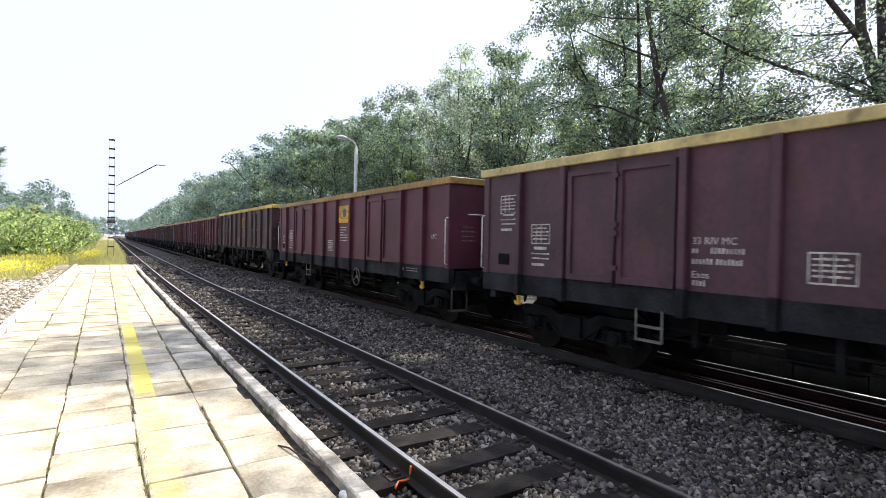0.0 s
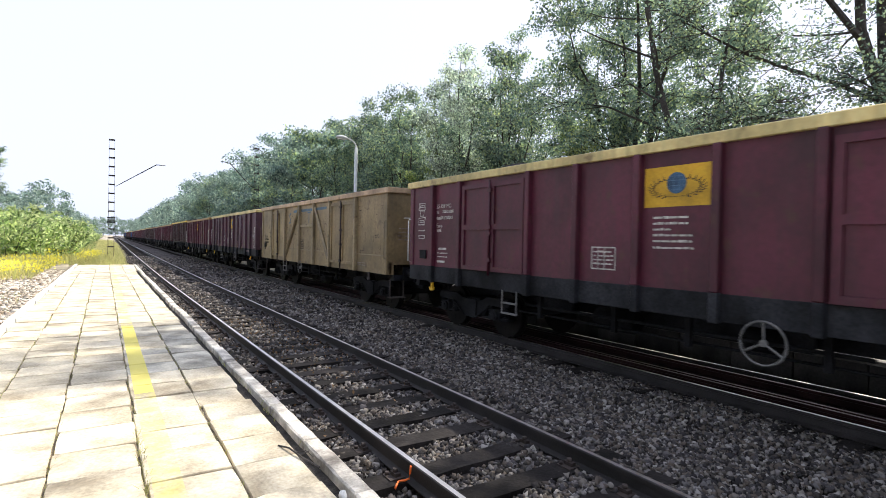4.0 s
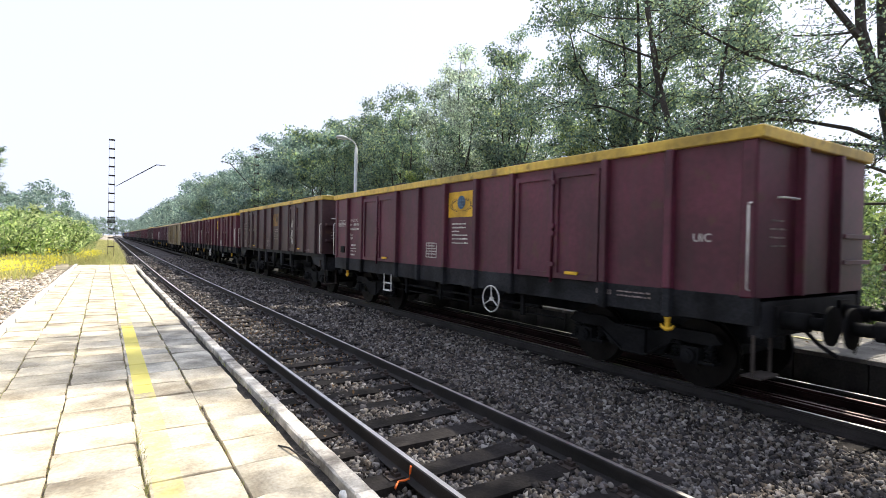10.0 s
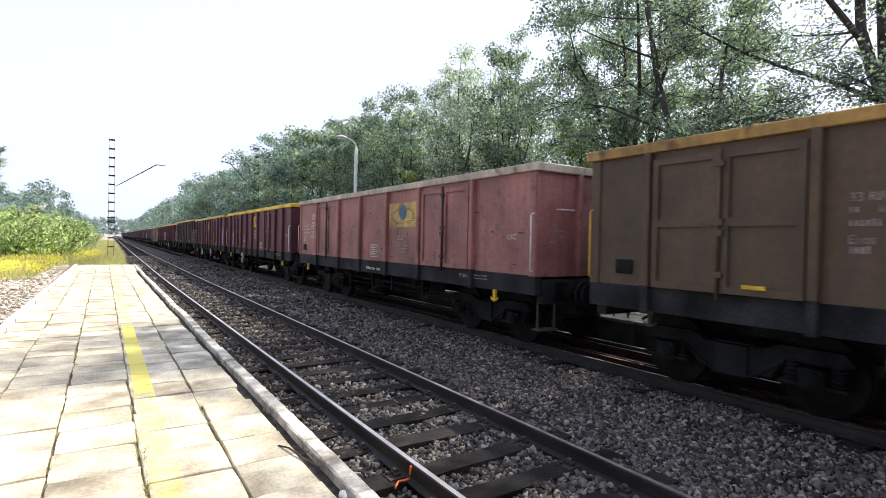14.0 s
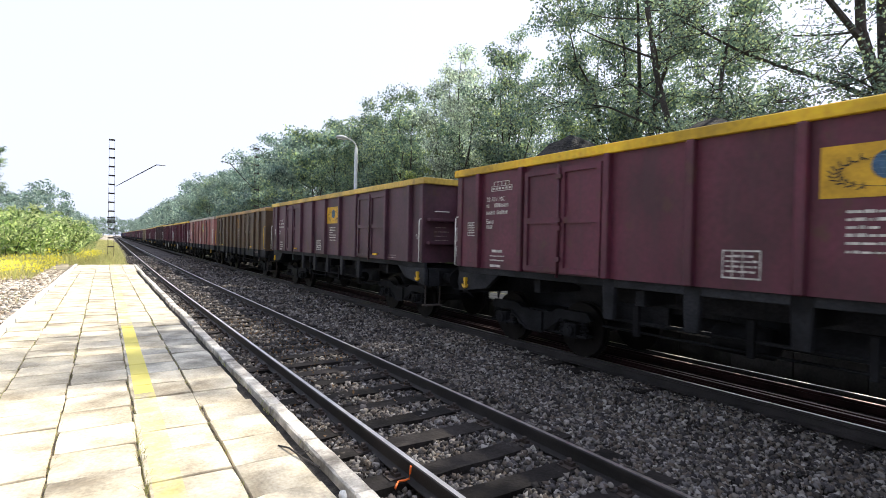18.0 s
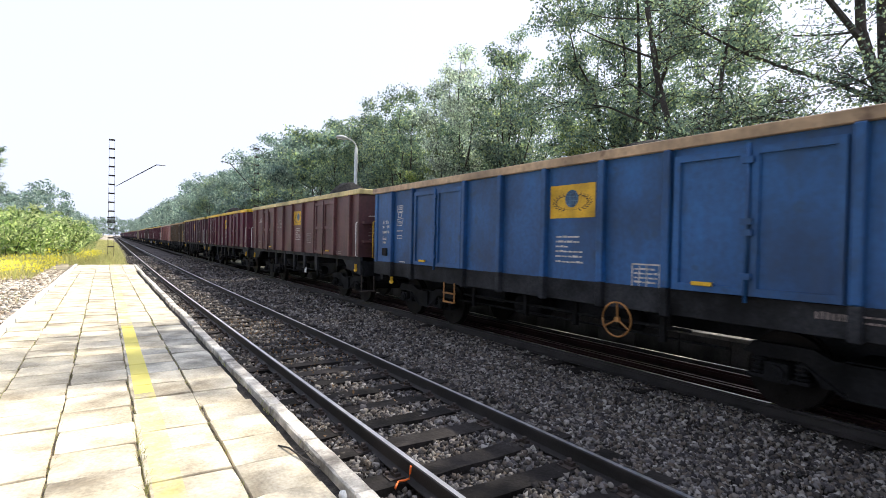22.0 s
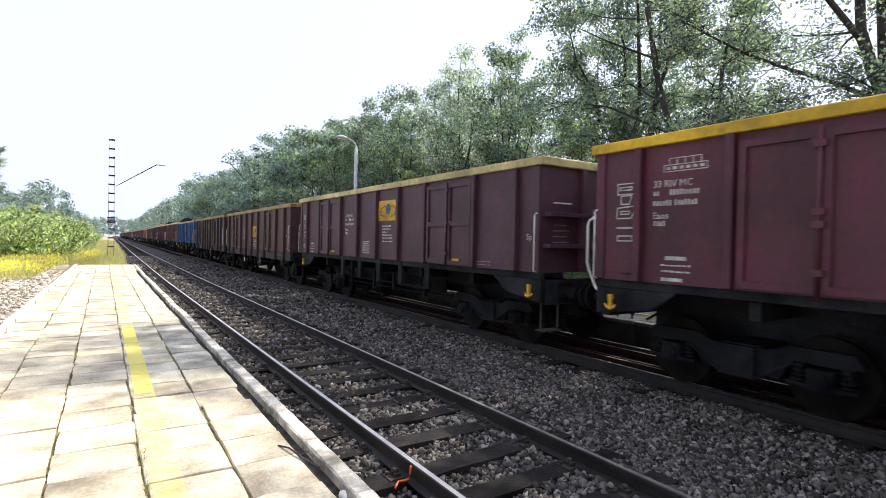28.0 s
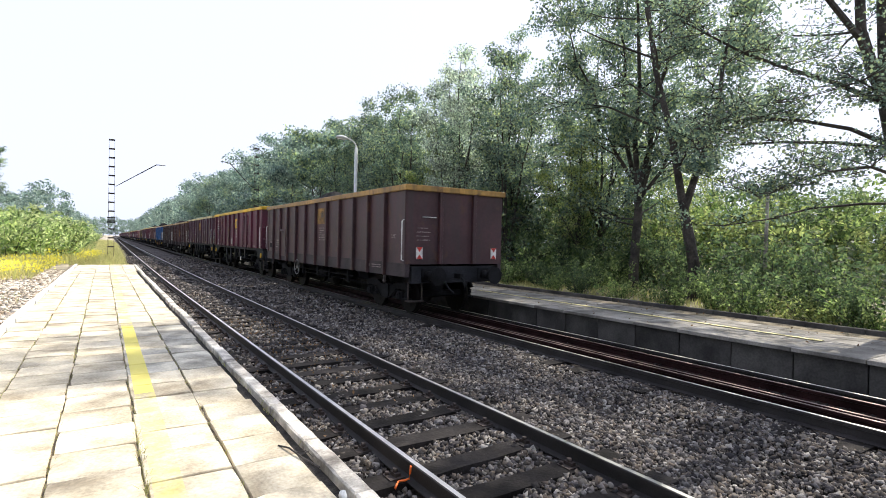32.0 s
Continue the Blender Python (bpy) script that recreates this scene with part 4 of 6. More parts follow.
def coal_mesh(seed, heaps=()):
    """A load of coal: an uneven bed with steeper piles at (place along the wagon, extra height)."""
    def build(bm):
        rng = np.random.RandomState(seed)
        ny, nx = 44, 11
        ph = rng.uniform(0, 6.28, 6)
        vs = []
        for j in range(ny + 1):
            y = -6.36 + 12.72 * j / ny
            for i in range(nx + 1):
                x = -1.44 + 2.88 * i / nx
                heap = 0.20 * math.sin(y * 1.1 + ph[0]) + 0.17 * math.sin(y * 2.3 + ph[1]) + 0.05
                edge = (1 - (x / 1.46) ** 2) * (1 - (y / 6.4) ** 8)
                pile = sum(h * (0.5 + 0.5 * math.cos(math.pi * min(1.0, math.hypot(x / 1.5, (y - c) / 1.35)))) for c, h in heaps)
                z = 2.92 + ((0.12 if heaps else 0.27) + heap) * edge + pile + rng.uniform(-.03, .03)
                vs.append(bm.verts.new((x, y, z)))
        for j in range(ny):
            for i in range(nx):
                k = j * (nx + 1) + i
                bm.faces.new((vs[k], vs[k + 1], vs[k + nx + 2], vs[k + nx + 1]))
        return M["coal"], 0
    return memo(f"load:{seed}", build, heaps)


def end_gear(w, paint, fish, end, tail):
    """Posts, rungs, rails and handles on one end wall (end = -1 rear, 1 front)."""
    m = Matrix.Rotation(math.pi if end > 0 else 0, 4, "Z")

    def put(name, me, mat, loc, rot=0.0, label=""):
        ob = share(name, me, mat, w, label)
        ob.matrix_local = m @ Matrix.Translation(loc) @ Matrix.Rotation(rot, 4, "Z")
        return ob
    low, top = (1.42, TALL) if fish else (1.34, RIM_Z)
    for x in (-0.52, 0.52):
        put("end_post", post_mesh(low, top, 0.10, 0.10), PAINT[paint], (x, -6.42, 0), math.pi / 2)
    bars = memo("end_handle:", lambda bm: (add_tube(bm, [(-0.18, 0, 0), (-0.18, -0.07, 0), (0.18, -0.07, 0), (0.18, 0, 0)], 0.014, 6), (M["white"], 0))[1])
    if fish:
        ledge = memo("ledge:", lambda bm: (add_box(bm, -1.42, 1.42, -0.16, 0.0, -0.035, 0.035), (M["white"], 0.006))[1])
        for z in (1.88, 2.42):
            put("ledge", ledge, PAINT[paint], (0, -6.42, z))
        hoop = memo("hoop:", lambda bm: (add_tube(bm, [(0, 0.28, 1.1), (0, -0.3, 1.12), (0, -0.37, 1.08), (0, -0.4, 1.0), (0, -0.4, 0.42), (0, -0.36, 0.3), (0, -0.22, 0.03), (0, -0.18, 0.0), (0, 0.2, 0.0)], 0.024, 7), (M["white"], 0))[1])
        put("handrail", hoop, None, (1.22, -6.42, 1.22), 0.0, "white tubular hoop beside the end wall")
        put("end_handle", bars, None, (1.05, -6.42, 2.55))
        sign = memo("warning_sign:", lambda bm: (add_prism(bm, [(-0.09, 0), (0.09, 0), (0, 0.17)], "y", -0.004, 0.0), (M["yellow"], 0))[1])
        put("warning_sign", sign, None, (0.05, -6.425, 2.62))
        put("end_handle", bars, None, (0.1, -6.42, 2.93))
        put("end_handle", bars, None, (-1.02, -6.42, 2.62))
    else:
        put("end_handle", bars, None, (-0.85, -6.42, 2.52))
        ledge = memo("rung:", lambda bm: (add_box(bm, 0.55, 1.42, -0.12, 0.0, -0.03, 0.03), (M["white"], 0.006))[1])
        if not tail:
            for z in (1.75, 2.1):
                put("rung", ledge, PAINT[paint], (0, -6.42, z))
    for x in (-0.875, 0.875):
        put("buffer", buffer_mesh(), None, (x, -6.42, 1.06))
    cp = memo("coupling:", lambda bm: (add_box(bm, -0.05, 0.05, -0.28, 0, -0.06, 0.06), add_tube(bm, [(0, -0.2, 0), (0, -0.36, -0.1), (0, -0.45, -0.38), (0, -0.5, -0.1)], 0.025, 6), (M["under"], 0))[2])
    put("brake_hose", memo("brake_hose:", lambda bm: (add_tube(bm, [(-0.35, 0, -0.1), (-0.36, -0.22, -0.3), (-0.3, -0.38, -0.42)], 0.025, 6), (M["under"], 0))[1]), None, (0, -6.42, 1.04))
    put("coupling", cp, None, (0, -6.42, 1.04))
    st = memo("corner_step:", lambda bm: (add_tube(bm, [(-0.2, 0, 0.9), (-0.2, 0, 0.42)], 0.02, 5), add_tube(bm, [(0.2, 0, 0.9), (0.2, 0, 0.42)], 0.02, 5), add_box(bm, -0.22, 0.22, -0.1, 0.12, 0.4, 0.425), (M["steel"], 0))[3])
    put("corner_step", st, None, (-1.18, -6.36, 0))
    txt = flat_bars("end_writing:", [(0, 0.1, 0.34, 0.03), (0, 0.0, 0.4, 0.03), (0.03, -0.1, 0.36, 0.03), (0, -0.2, 0.38, 0.03)], "faint_ink")
    put("end_writing", txt, None, (-1.0, -6.424, 2.15), math.pi / 2)
    if tail and end < 0:
        sg = memo("tail_sign:", lambda bm: (add_box(bm, -0.09, 0.09, -0.012, 0, -0.15, 0.15), (M["white"], 0))[1])
        tri = memo("red_wedge:", lambda bm: (add_prism(bm, [(-0.088, 0.148), (0.088, 0.148), (0, 0.03)], "y", -0.016, -0.012), add_prism(bm, [(-0.088, -0.148), (0.088, -0.148), (0, -0.03)], "y", -0.016, -0.012), (M["red"], 0))[2])
        for x in (-1.12, 1.22):
            sgn = put("tail_sign", sg, None, (x, -6.43, 1.62), 0, "white board with red wedges marking the end of the train")
            tr_ = share("red_wedge", tri, None, sgn)


def stuff_of(w):
    """Blocks of small writing are counted as one patch each."""
    for o in w.children:
        if o.name.split(".")[0] in ("address_block", "data_block", "load_table", "number_block", "end_writing", "lettering"):
            tagged(o, kind="stuff")


def wagon(n, paint, rim, kind, logo, load, wheel_paint, number):
    """One open wagon. kind: sill (dark side sill), fish (deep inner beams), brace (diagonals), plain (no doors)."""
    fish = kind == "fish"
    top = TALL if fish else RIM_Z
    low = 1.42 if fish else 1.02 if kind == "brace" else 1.34
    words = {"wine": "wine red", "maroon": "maroon", "plum": "dull plum", "brown": "dark brown", "rust": "rusty brown", "russet": "russet", "umber": "reddish brown", "salmon": "faded salmon pink",
             "pink": "dusty red", "ochre": "weathered ochre yellow", "mud": "grimy brown and ochre", "blue": "blue"}[paint]
    edge = {"rim_bright": "bright yellow", "rim_yellow": "yellow", "rim_pale": "pale yellow", "rim_ochre": "dirty ochre", "rim_tan": "tan", "rim_grey": "grey beige"}[rim]
    shape = {"sill": "double doors", "fish": "doors and end ledges", "brace": "diagonal side braces", "wide": "broad ribbed panels", "plain": "ribbed sides, last in line"}[kind]
    w = thing("freight_wagon", f"{words} open wagon, {edge} rim, {shape}", "freight wagon", "wagons of the coal train")
    share("body", body_shell(low, top), PAINT[paint], w)
    share("rim", rim_mesh(top), PAINT[rim], w, f"{edge} painted top rim")
    underframe(w, fish, kind == "brace", M["sill_brown"] if paint in ("umber", "rust", "russet") else None)
    share("load", coal_mesh(load, HEAPS.get(n, ())), None, w, "black coal load").location.z = top - 3.10
    share("brake_gear", brake_gear_mesh(), None, w)
    share("air_reservoir", memo("air_reservoir:", lambda bm: (add_disc(bm, (-0.75, 0.9, 0.72), (0, 1, 0), 0.2, 0.75, 14), (M["under"], 0.03))[1]), None, w)
    share("brake_cylinder", memo("brake_cylinder:", lambda bm: (add_disc(bm, (-0.7, -1.3, 0.75), (0, 1, 0), 0.16, 0.4, 12), (M["under"], 0.03))[1]), None, w)
    places = [1.15, 2.19, 3.2, 4.3, 5.4, 6.5, 7.6, 8.7, 9.8, 10.8, 11.85] if kind == "plain" else list(POSTS)
    if kind in ("brace", "wide"):
        places = [2.1, 4.18, 5.72, 7.32, 9.15, 11.08] if kind == "brace" else [1.9, 4.0, 5.68, 7.35, 8.98, 10.95]
    if paint == "mud":
        places = [1.15, 2.2, 4.28, 5.38, 6.5, 7.62, 8.72, 9.92, 11.92]
    if fish:
        places = list(FISH_POSTS)
    places = OWN_POSTS.get(n, places)
    trim = PAINT["ochre_frame"] if paint == "ochre" else PAINT[paint]
    for y in places:
        share("post", post_mesh(1.37 if kind in ("sill", "wide") else 1.42 if fish else 1.02, top, 0.1, 0.11 if kind != "plain" else 0.08), trim, w).location = (-HALF_W, y - 6.5, 0)
        ob = share("post", post_mesh(1.37 if kind in ("sill", "wide") else 1.42 if fish else 1.02, top, 0.1, 0.11 if kind != "plain" else 0.08), trim, w)
        ob.location, ob.rotation_euler.z = (HALF_W, y - 6.5, 0), math.pi
    if kind in ("sill", "wide"):
        foot = memo("post_foot:", lambda bm: (add_box(bm, -0.1, 0.02, -0.055, 0.055, 1.0, 1.37), (M["sill"], 0.012))[1])
        for y in places:
            share("post_foot", foot, M["sill_brown"] if paint in ("umber", "rust", "russet") else None, w).location = (-HALF_W, y - 6.5, 0)
    if fish:
        hang = memo("hanger:", lambda bm: (add_prism(bm, [(-0.12, 1.42), (0.12, 1.42), (0.09, 0.82), (-0.09, 0.82)], "x", -0.05, 0.04), (M["sill"], 0.01))[1])
        for y in places[2:7]:
            share("hanger", hang, None, w).location = (-1.42, y - 6.5, 0)
    for s in (-1, 1):
        cp_ = share("corner_post", post_mesh(low, top, 0.03, 0.16), PAINT[paint], w)
        cp_.location = (-HALF_W, s * 6.33, 0)
    if kind != "plain":
        halved = (kind == "fish" and n != 1) or paint in ("wine", "mud") or n in (3,)
        pairs = ((2.0, 3.9), (9.06, 10.88)) if kind == "wide" else ((2.2, 4.1), (9.22, 11.02)) if kind == "brace" else ((2.28, 4.2), (9.98, 11.86)) if paint == "mud" else DOORS
        if n in OWN_POSTS or fish:
            pairs = ((places[1] + 0.08, places[2] - 0.08), (places[6] + 0.08, places[7] - 0.08))
        for a, b in pairs:
            half = (b - a) / 2
            for k in (0, 1):
                d = share("door", door_leaf_mesh(1.12 if kind == "brace" else low - 0.03, top, halved, round(half - 0.05, 2)), PAINT[paint], w)
                d.location = (-HALF_W, a + half * (k + 0.5) - 6.5, 0)
                lk = share("latch", memo("latch:", lambda bm: (add_box(bm, -0.09, -0.05, -0.13, 0.13, -0.02, 0.03), (M["yellow"], 0.006))[1]), None, d) if (k, n) in ((1, 5), (0, 2), (0, 6), (0, 8), (0, 9), (0, 12), (0, 13)) else None
                if lk:
                    lk.location = (0, 0.05, low + 0.12)
            share("locking_bar", bar_mesh(low, top), M["sill_brown"] if paint in ("ochre", "salmon", "rust", "russet") else PAINT[paint], w).location = (-HALF_W, (a + b) / 2 - 6.5, 0)
    else:
        d = share("hatch", memo("hatch:", lambda bm: (add_box(bm, -0.03, 0, -0.45, 0.45, 1.2, 2.3), add_box(bm, -0.08, -0.03, -0.45, -0.36, 1.2, 2.3), add_box(bm, -0.08, -0.03, 0.36, 0.45, 1.2, 2.3), add_box(bm, -0.08, -0.03, -0.36, 0.36, 2.2, 2.3), (M["white"], 0.008))[4]), PAINT[paint], w)
        d.location = (-HALF_W, 10.42 - 6.5, 0)
    if kind == "brace":
        for y0, y1 in ((9.08, 7.42), (4.28, 5.66)):
            bm = bmesh.new()
            a, b = Vector((-HALF_W - 0.035, y0 - 6.5, 1.25)), Vector((-HALF_W - 0.035, y1 - 6.5, 3.02))
            add_tube(bm, [a, b], 0.055, 4)
            part("brace", bm, trim, w)
        bm = bmesh.new()
        add_box(bm, -HALF_W - 0.05, -HALF_W + 0.01, 5.78 - 6.5, 7.26 - 6.5, 2.36, 2.44)
        add_box(bm, -HALF_W - 0.02, -HALF_W + 0.01, -6.42, 6.42, 1.5, 1.53)
        part("side_rail", bm, trim, w)
        for txt, size, y, z in (("S", 0.62, 8.78, 2.5), ("T", 0.62, 6.55, 2.48)):
            share("graffiti", letters(f"paint:{txt}", txt, size, "graffiti"), None, w, "blue sprayed letter").location = (-HALF_W - 0.004, y - 6.5, z)
        for y0_, y1_ in ((8.2, 7.5), (7.25, 5.85), (5.6, 4.6)):
            bm = bmesh.new()
            add_box(bm, -HALF_W - 0.004, -HALF_W + 0.001, y1_ - 6.5, y0_ - 6.5, 2.92, 3.01)
            part("graffiti", bm, M["graffiti"], w, "blue sprayed stroke")
    bogie, wset = bogie_meshes()
    for y in (-4.5, 4.5):
        bg = share("bogie", bogie, None, w)
        bg.location.y = y
        for dy in (-0.9, 0.9):
            ws = share("wheelset", wset, None, bg)
            ws.matrix_parent_inverse = Matrix.Translation((0, dy, 0.46))
            WHEELS.append(ws)
    for e in (-1, 1):
        end_gear(w, paint, fish, e, kind == "plain")
        gr = share("grab_rail", rail_bar_mesh(), PAINT["ochre_frame"] if paint == "ochre" else M["yellow"] if paint in ("blue", "mud") else M["white"] if n < 19 else M["dull_grey"], w, "")
        gr.location = (-HALF_W, e * 6.37, 0)
        hk = share("rope_hook", hook_mesh(), M["yellow"] if n < 19 and paint not in ("rust", "brown") and n not in (0, 3, 9, 16) else M["steel"], w)
        hk.location = (-1.45, e * 6.14, 1.0) if fish else (-1.5, e * 5.35, 0.84)
        hk.scale = (1, 0.8, 0.9)
    if wheel_paint:
        bw = share("brake_wheel", wheel_ring_mesh(), M[wheel_paint], w)
        bw.location = (-HALF_W - 0.08, (8.4 if n == 0 else 8.55 if n in (11, 14) else 7.08 if n == 16 else 9.13 if n == 9 else 4.8) - 6.5, 0.86)
        grow = 1.13 if n == 0 else 0.92 if n == 16 else 0.62 if n == 9 else 1.0
        bw.scale = (1, grow, grow)
        if not fish and n not in (0, 3, 4, 9, 11):
            st = share("step", step_mesh(), M[wheel_paint], w)
            st.location = (-HALF_W - 0.02, 9.2 - 6.5, 0)
    if logo:
        dull = logo == "faded" and paint != "salmon"
        ly = 4.86 if kind == "wide" else 5.77 if n == 5 else 5.95 if n == 3 else 5.75 if fish else 5.94
        lg = share("logo_panel", logo_panel_mesh(1.46 if kind == "wide" else 1.14 if fish or n == 3 else 0.94, 0.60 if kind == "wide" else 0.53), M["sign_dull"] if dull else M["sign_faded"] if logo == "faded" else M["sign_yellow"], w, "yellow panel with a blue globe emblem")
        lg.location = (-HALF_W - 0.003, ly - 6.5, 2.56 if kind == "wide" else 2.6 if n == 5 else 2.22 if n == 3 else 2.70)
        mark = 1.4 if kind == "wide" else 1.12 if fish or n == 3 else 0.92
        g = share("globe", globe_mesh(), M["globe_dull"] if dull else None, lg)
        g.location = (-0.005, 0, 0.06 if kind == "wide" else 0.04)
        g.scale = (1, 1.08 if kind == "wide" else 0.82, 1.08 if kind == "wide" else 0.82)
        grid = memo("globe_line:", lambda bm: ([add_tube(bm, [(-0.004, 0.168 * math.sin(k_) * math.cos(a_), 0.168 * math.sin(a_)) for a_ in [radians(-88 + 16 * q_) for q_ in range(12)]], 0.0035, 4) for k_ in (-0.9, -0.3, 0.3, 0.9)],
                   [add_box(bm, -0.006, -0.003, -0.168 * math.cos(z_), 0.168 * math.cos(z_), 0.168 * math.sin(z_) - 0.003, 0.168 * math.sin(z_) + 0.003) for z_ in (-0.7, -0.25, 0.25, 0.7)], (M["globe_line"], 0))[2])
        gl = share("globe_line", grid, M["sign_dull"] if dull else None, lg)
        gl.location, gl.scale = g.location, g.scale
        tagged(gl, kind="stuff")
        em = share("emblem_mark", swoosh_mesh(), M["globe_dull"] if dull else None, lg)
        em.location.x = -0.007
        tagged(em, kind="stuff")
        em.scale = (1, mark, mark)
        bars = flat_bars("address_block:", [(0.08, 0, 0.5, 0.038), (0.06, -0.078, 0.54, 0.038), (0.2, -0.156, 0.26, 0.038), (0.05, -0.234, 0.56, 0.038), (0.05, -0.312, 0.56, 0.038), (0.02, -0.4, 0.62, 0.034)], "ink")
        ob = share("address_block", bars, M["faint_ink"] if logo == "faded" else M["ink"], w)
        ob.location = (-HALF_W - 0.003, ly - 6.5, 2.04 if kind == "wide" or n == 5 else 1.82 if n == 3 else 2.30)
    # lettering: type and code lines, tables of bars
    ink = M["dark_ink"] if paint == "ochre" else M["ink"] if paint in ("wine", "maroon", "blue", "plum", "salmon", "russet") else M["faint_ink"]
    y0, up = (9.65 if n == 9 else 8.62 if number == "mid" else 11.95 if fish else 11.75 if n in (12, 15) else 12.45), (0.45 if n == 9 else 0.75 if n in (1, 7) else 0.65 if fish else 0.5 if n == 12 else 0.4 if n in (5, 10) else 0.7 if n == 15 else 0.4 if n == 3 else 0.0)
    for k, (txt, z) in enumerate((("33 RIV MC", 1.95), ("Eaos", 1.53))):
        ob = share("lettering", letters(f"let:{txt}", txt, 0.125, "ink"), ink, w)
        ob.location = (-HALF_W - 0.003, y0 - 6.5, z + up)
    ob = share("number_block", flat_bars("numbers:", [(-0.07, 0.135, 0.12, 0.075), (-0.46, 0.135, 0.42, 0.075), (-0.14, 0.0, 0.26, 0.075), (-0.48, 0.0, 0.32, 0.075), (-0.12, -0.27, 0.2, 0.075)], "ink"), ink, w)
    ob.location = (-HALF_W - 0.003, y0 - 6.5, 1.74 + up)
    tbl = flat_bars("load_table:", [(0, 0.16, 0.44, 0.02), (0, -0.16, 0.44, 0.02), (0.215, 0, 0.015, 0.32), (-0.215, 0, 0.015, 0.32), (0, 0.1, 0.36, 0.032), (0, 0.04, 0.36, 0.032), (0, -0.02, 0.36, 0.032), (0, -0.08, 0.36, 0.032), (0.1, 0, 0.01, 0.3), (-0.02, 0, 0.01, 0.3)], "ink")
    for y, z in ((4.88 if n in (11, 14) else 4.4 if n == 5 else 6.5 if n == 10 else 4.52 if n == 6 else 7.1, 1.55 if n in (11, 14) else 1.5 if n == 5 else 1.63 if n == 10 else 1.95 if n == 6 else 1.72), (11.35, 2.08)):
        if (y > 11 and n in (1, 2, 3, 5, 6, 9, 10, 12, 15)) or n in (0, 9):
            continue
        ob = share("load_table", tbl, M["faint_ink"] if n == 3 else ink, w)
        ob.location = (-HALF_W - 0.003, (12.42 if fish and y > 11 else y) - 6.5, z + 0.1 * fish * (y > 11))
        if fish and y > 11:
            ob.scale = (1, 0.6, 0.8)
    ob = share("data_block", flat_bars("note:" if n in (5, 10) else "data:", [(0, -0.3, 0.3, 0.03)] if n in (5, 10) else [(0, 0.14, 0.3, 0.05), (0, 0.05, 0.42, 0.03), (0, -0.03, 0.4, 0.03), (0.05, -0.14, 0.3, 0.045)], "ink"), M["faint_ink"] if n == 3 else ink, w)
    ob.location = (-HALF_W - 0.003, (11.6 if fish else 11.5 if n in (12, 15) else 11.35) - 6.5, 1.62 if fish or n in (12, 15) else 1.7)
    if n in (1, 6, 7, 12):
        boxes = [(0.0, 0.1, 0.56, 0.012), (0.0, 0.0, 0.76, 0.012), (0.0, -0.1, 0.76, 0.012), (-0.38, -0.05, 0.012, 0.11), (0.38, -0.05, 0.012, 0.11)]
        boxes += [(0.28 - 0.14 * q, 0.05, 0.012, 0.1) for q in range(5)] + [(0.3 - 0.12 * q, -0.05, 0.07, 0.045) for q in range(6)]
        ob = share("loading_diagram", flat_bars("loading_diagram:", boxes, "ink"), None, w)
        ob.location = (-HALF_W - 0.004, (12.38 if n == 12 else 11.3 if n == 6 else 11.5) - 6.5, 2.42 if n == 12 else 2.72 if n == 6 else 2.98)
        ob.scale = (1, 0.78, 0.85)
        tagged(ob, kind="stuff")
    ob = share("data_block", flat_bars("foot:", [(0.5, 0, 0.3, 0.08), (0, 0.03, 0.55, 0.03), (0, -0.03, 0.55, 0.03)], "ink"), M["faint_ink"], w)
    ob.location = (-HALF_W - 0.003 - (0 if fish else 0.012), 1.7 - 6.5, low + 0.1 if fish else 1.24)
    if kind != "fish":
        ob = share("lettering", letters("let:UIC", "UIC", 0.15, "ink"), ink, w)
        ob.location = (-HALF_W - 0.003, 0.85 - 6.5, 1.98)
    if number == "mid" and n not in (2, 3, 6, 9):
        ob = share("load_table", tbl, ink, w)
        ob.location = (-HALF_W - 0.003, 12.2 - 6.5, 2.62)
        ob = share("data_block", flat_bars("data:", [], "ink"), ink, w)
        ob.location = (-HALF_W - 0.003, 12.2 - 6.5, 2.3)
    if fish:
        ob = share("lettering", letters("let:SP", "Sp", 0.15, "ink"), ink, w)
        ob.location = (-HALF_W - 0.003, 0.42 - 6.5, 1.98)
    if n in (3, 4, 10, 16):
        marks = random.Random(n)
        bm = bmesh.new()
        for _ in range(150 if n == 16 else 70):
            y, z = marks.uniform(-6.2, 6.2), marks.uniform(1.45, 2.95)
            tall = marks.random() < 0.4
            a, c = (marks.uniform(0.006, 0.014), marks.uniform(0.03, 0.22)) if tall else (marks.uniform(0.02, 0.12), marks.uniform(0.006, 0.014))
            lean_ = marks.uniform(-.25, .25)
            pts = [(-a, -c), (a * 0.4, -c * 0.7), (a, c * 0.2), (a * 0.5, c), (-a * 0.6, c * 0.6)]
            bm.faces.new([bm.verts.new((-HALF_W - 0.0045, y + u + lean_ * v, z + v - lean_ * u * 0.4)) for u, v in pts])
        tagged(part("rust_mark", bm, M["rust_mark"], w), kind="stuff")
    if n == 10:
        ob = share("sill_number", flat_bars("sill_number:", [(0.3, 0, 0.1, 0.07), (0.16, 0, 0.1, 0.07), (-0.1, 0, 0.28, 0.07), (-0.42, 0, 0.22, 0.07)], "ink"), None, w)
        ob.location = (-1.513, 6.6 - 6.5, 1.15)
        tagged(ob, kind="stuff")
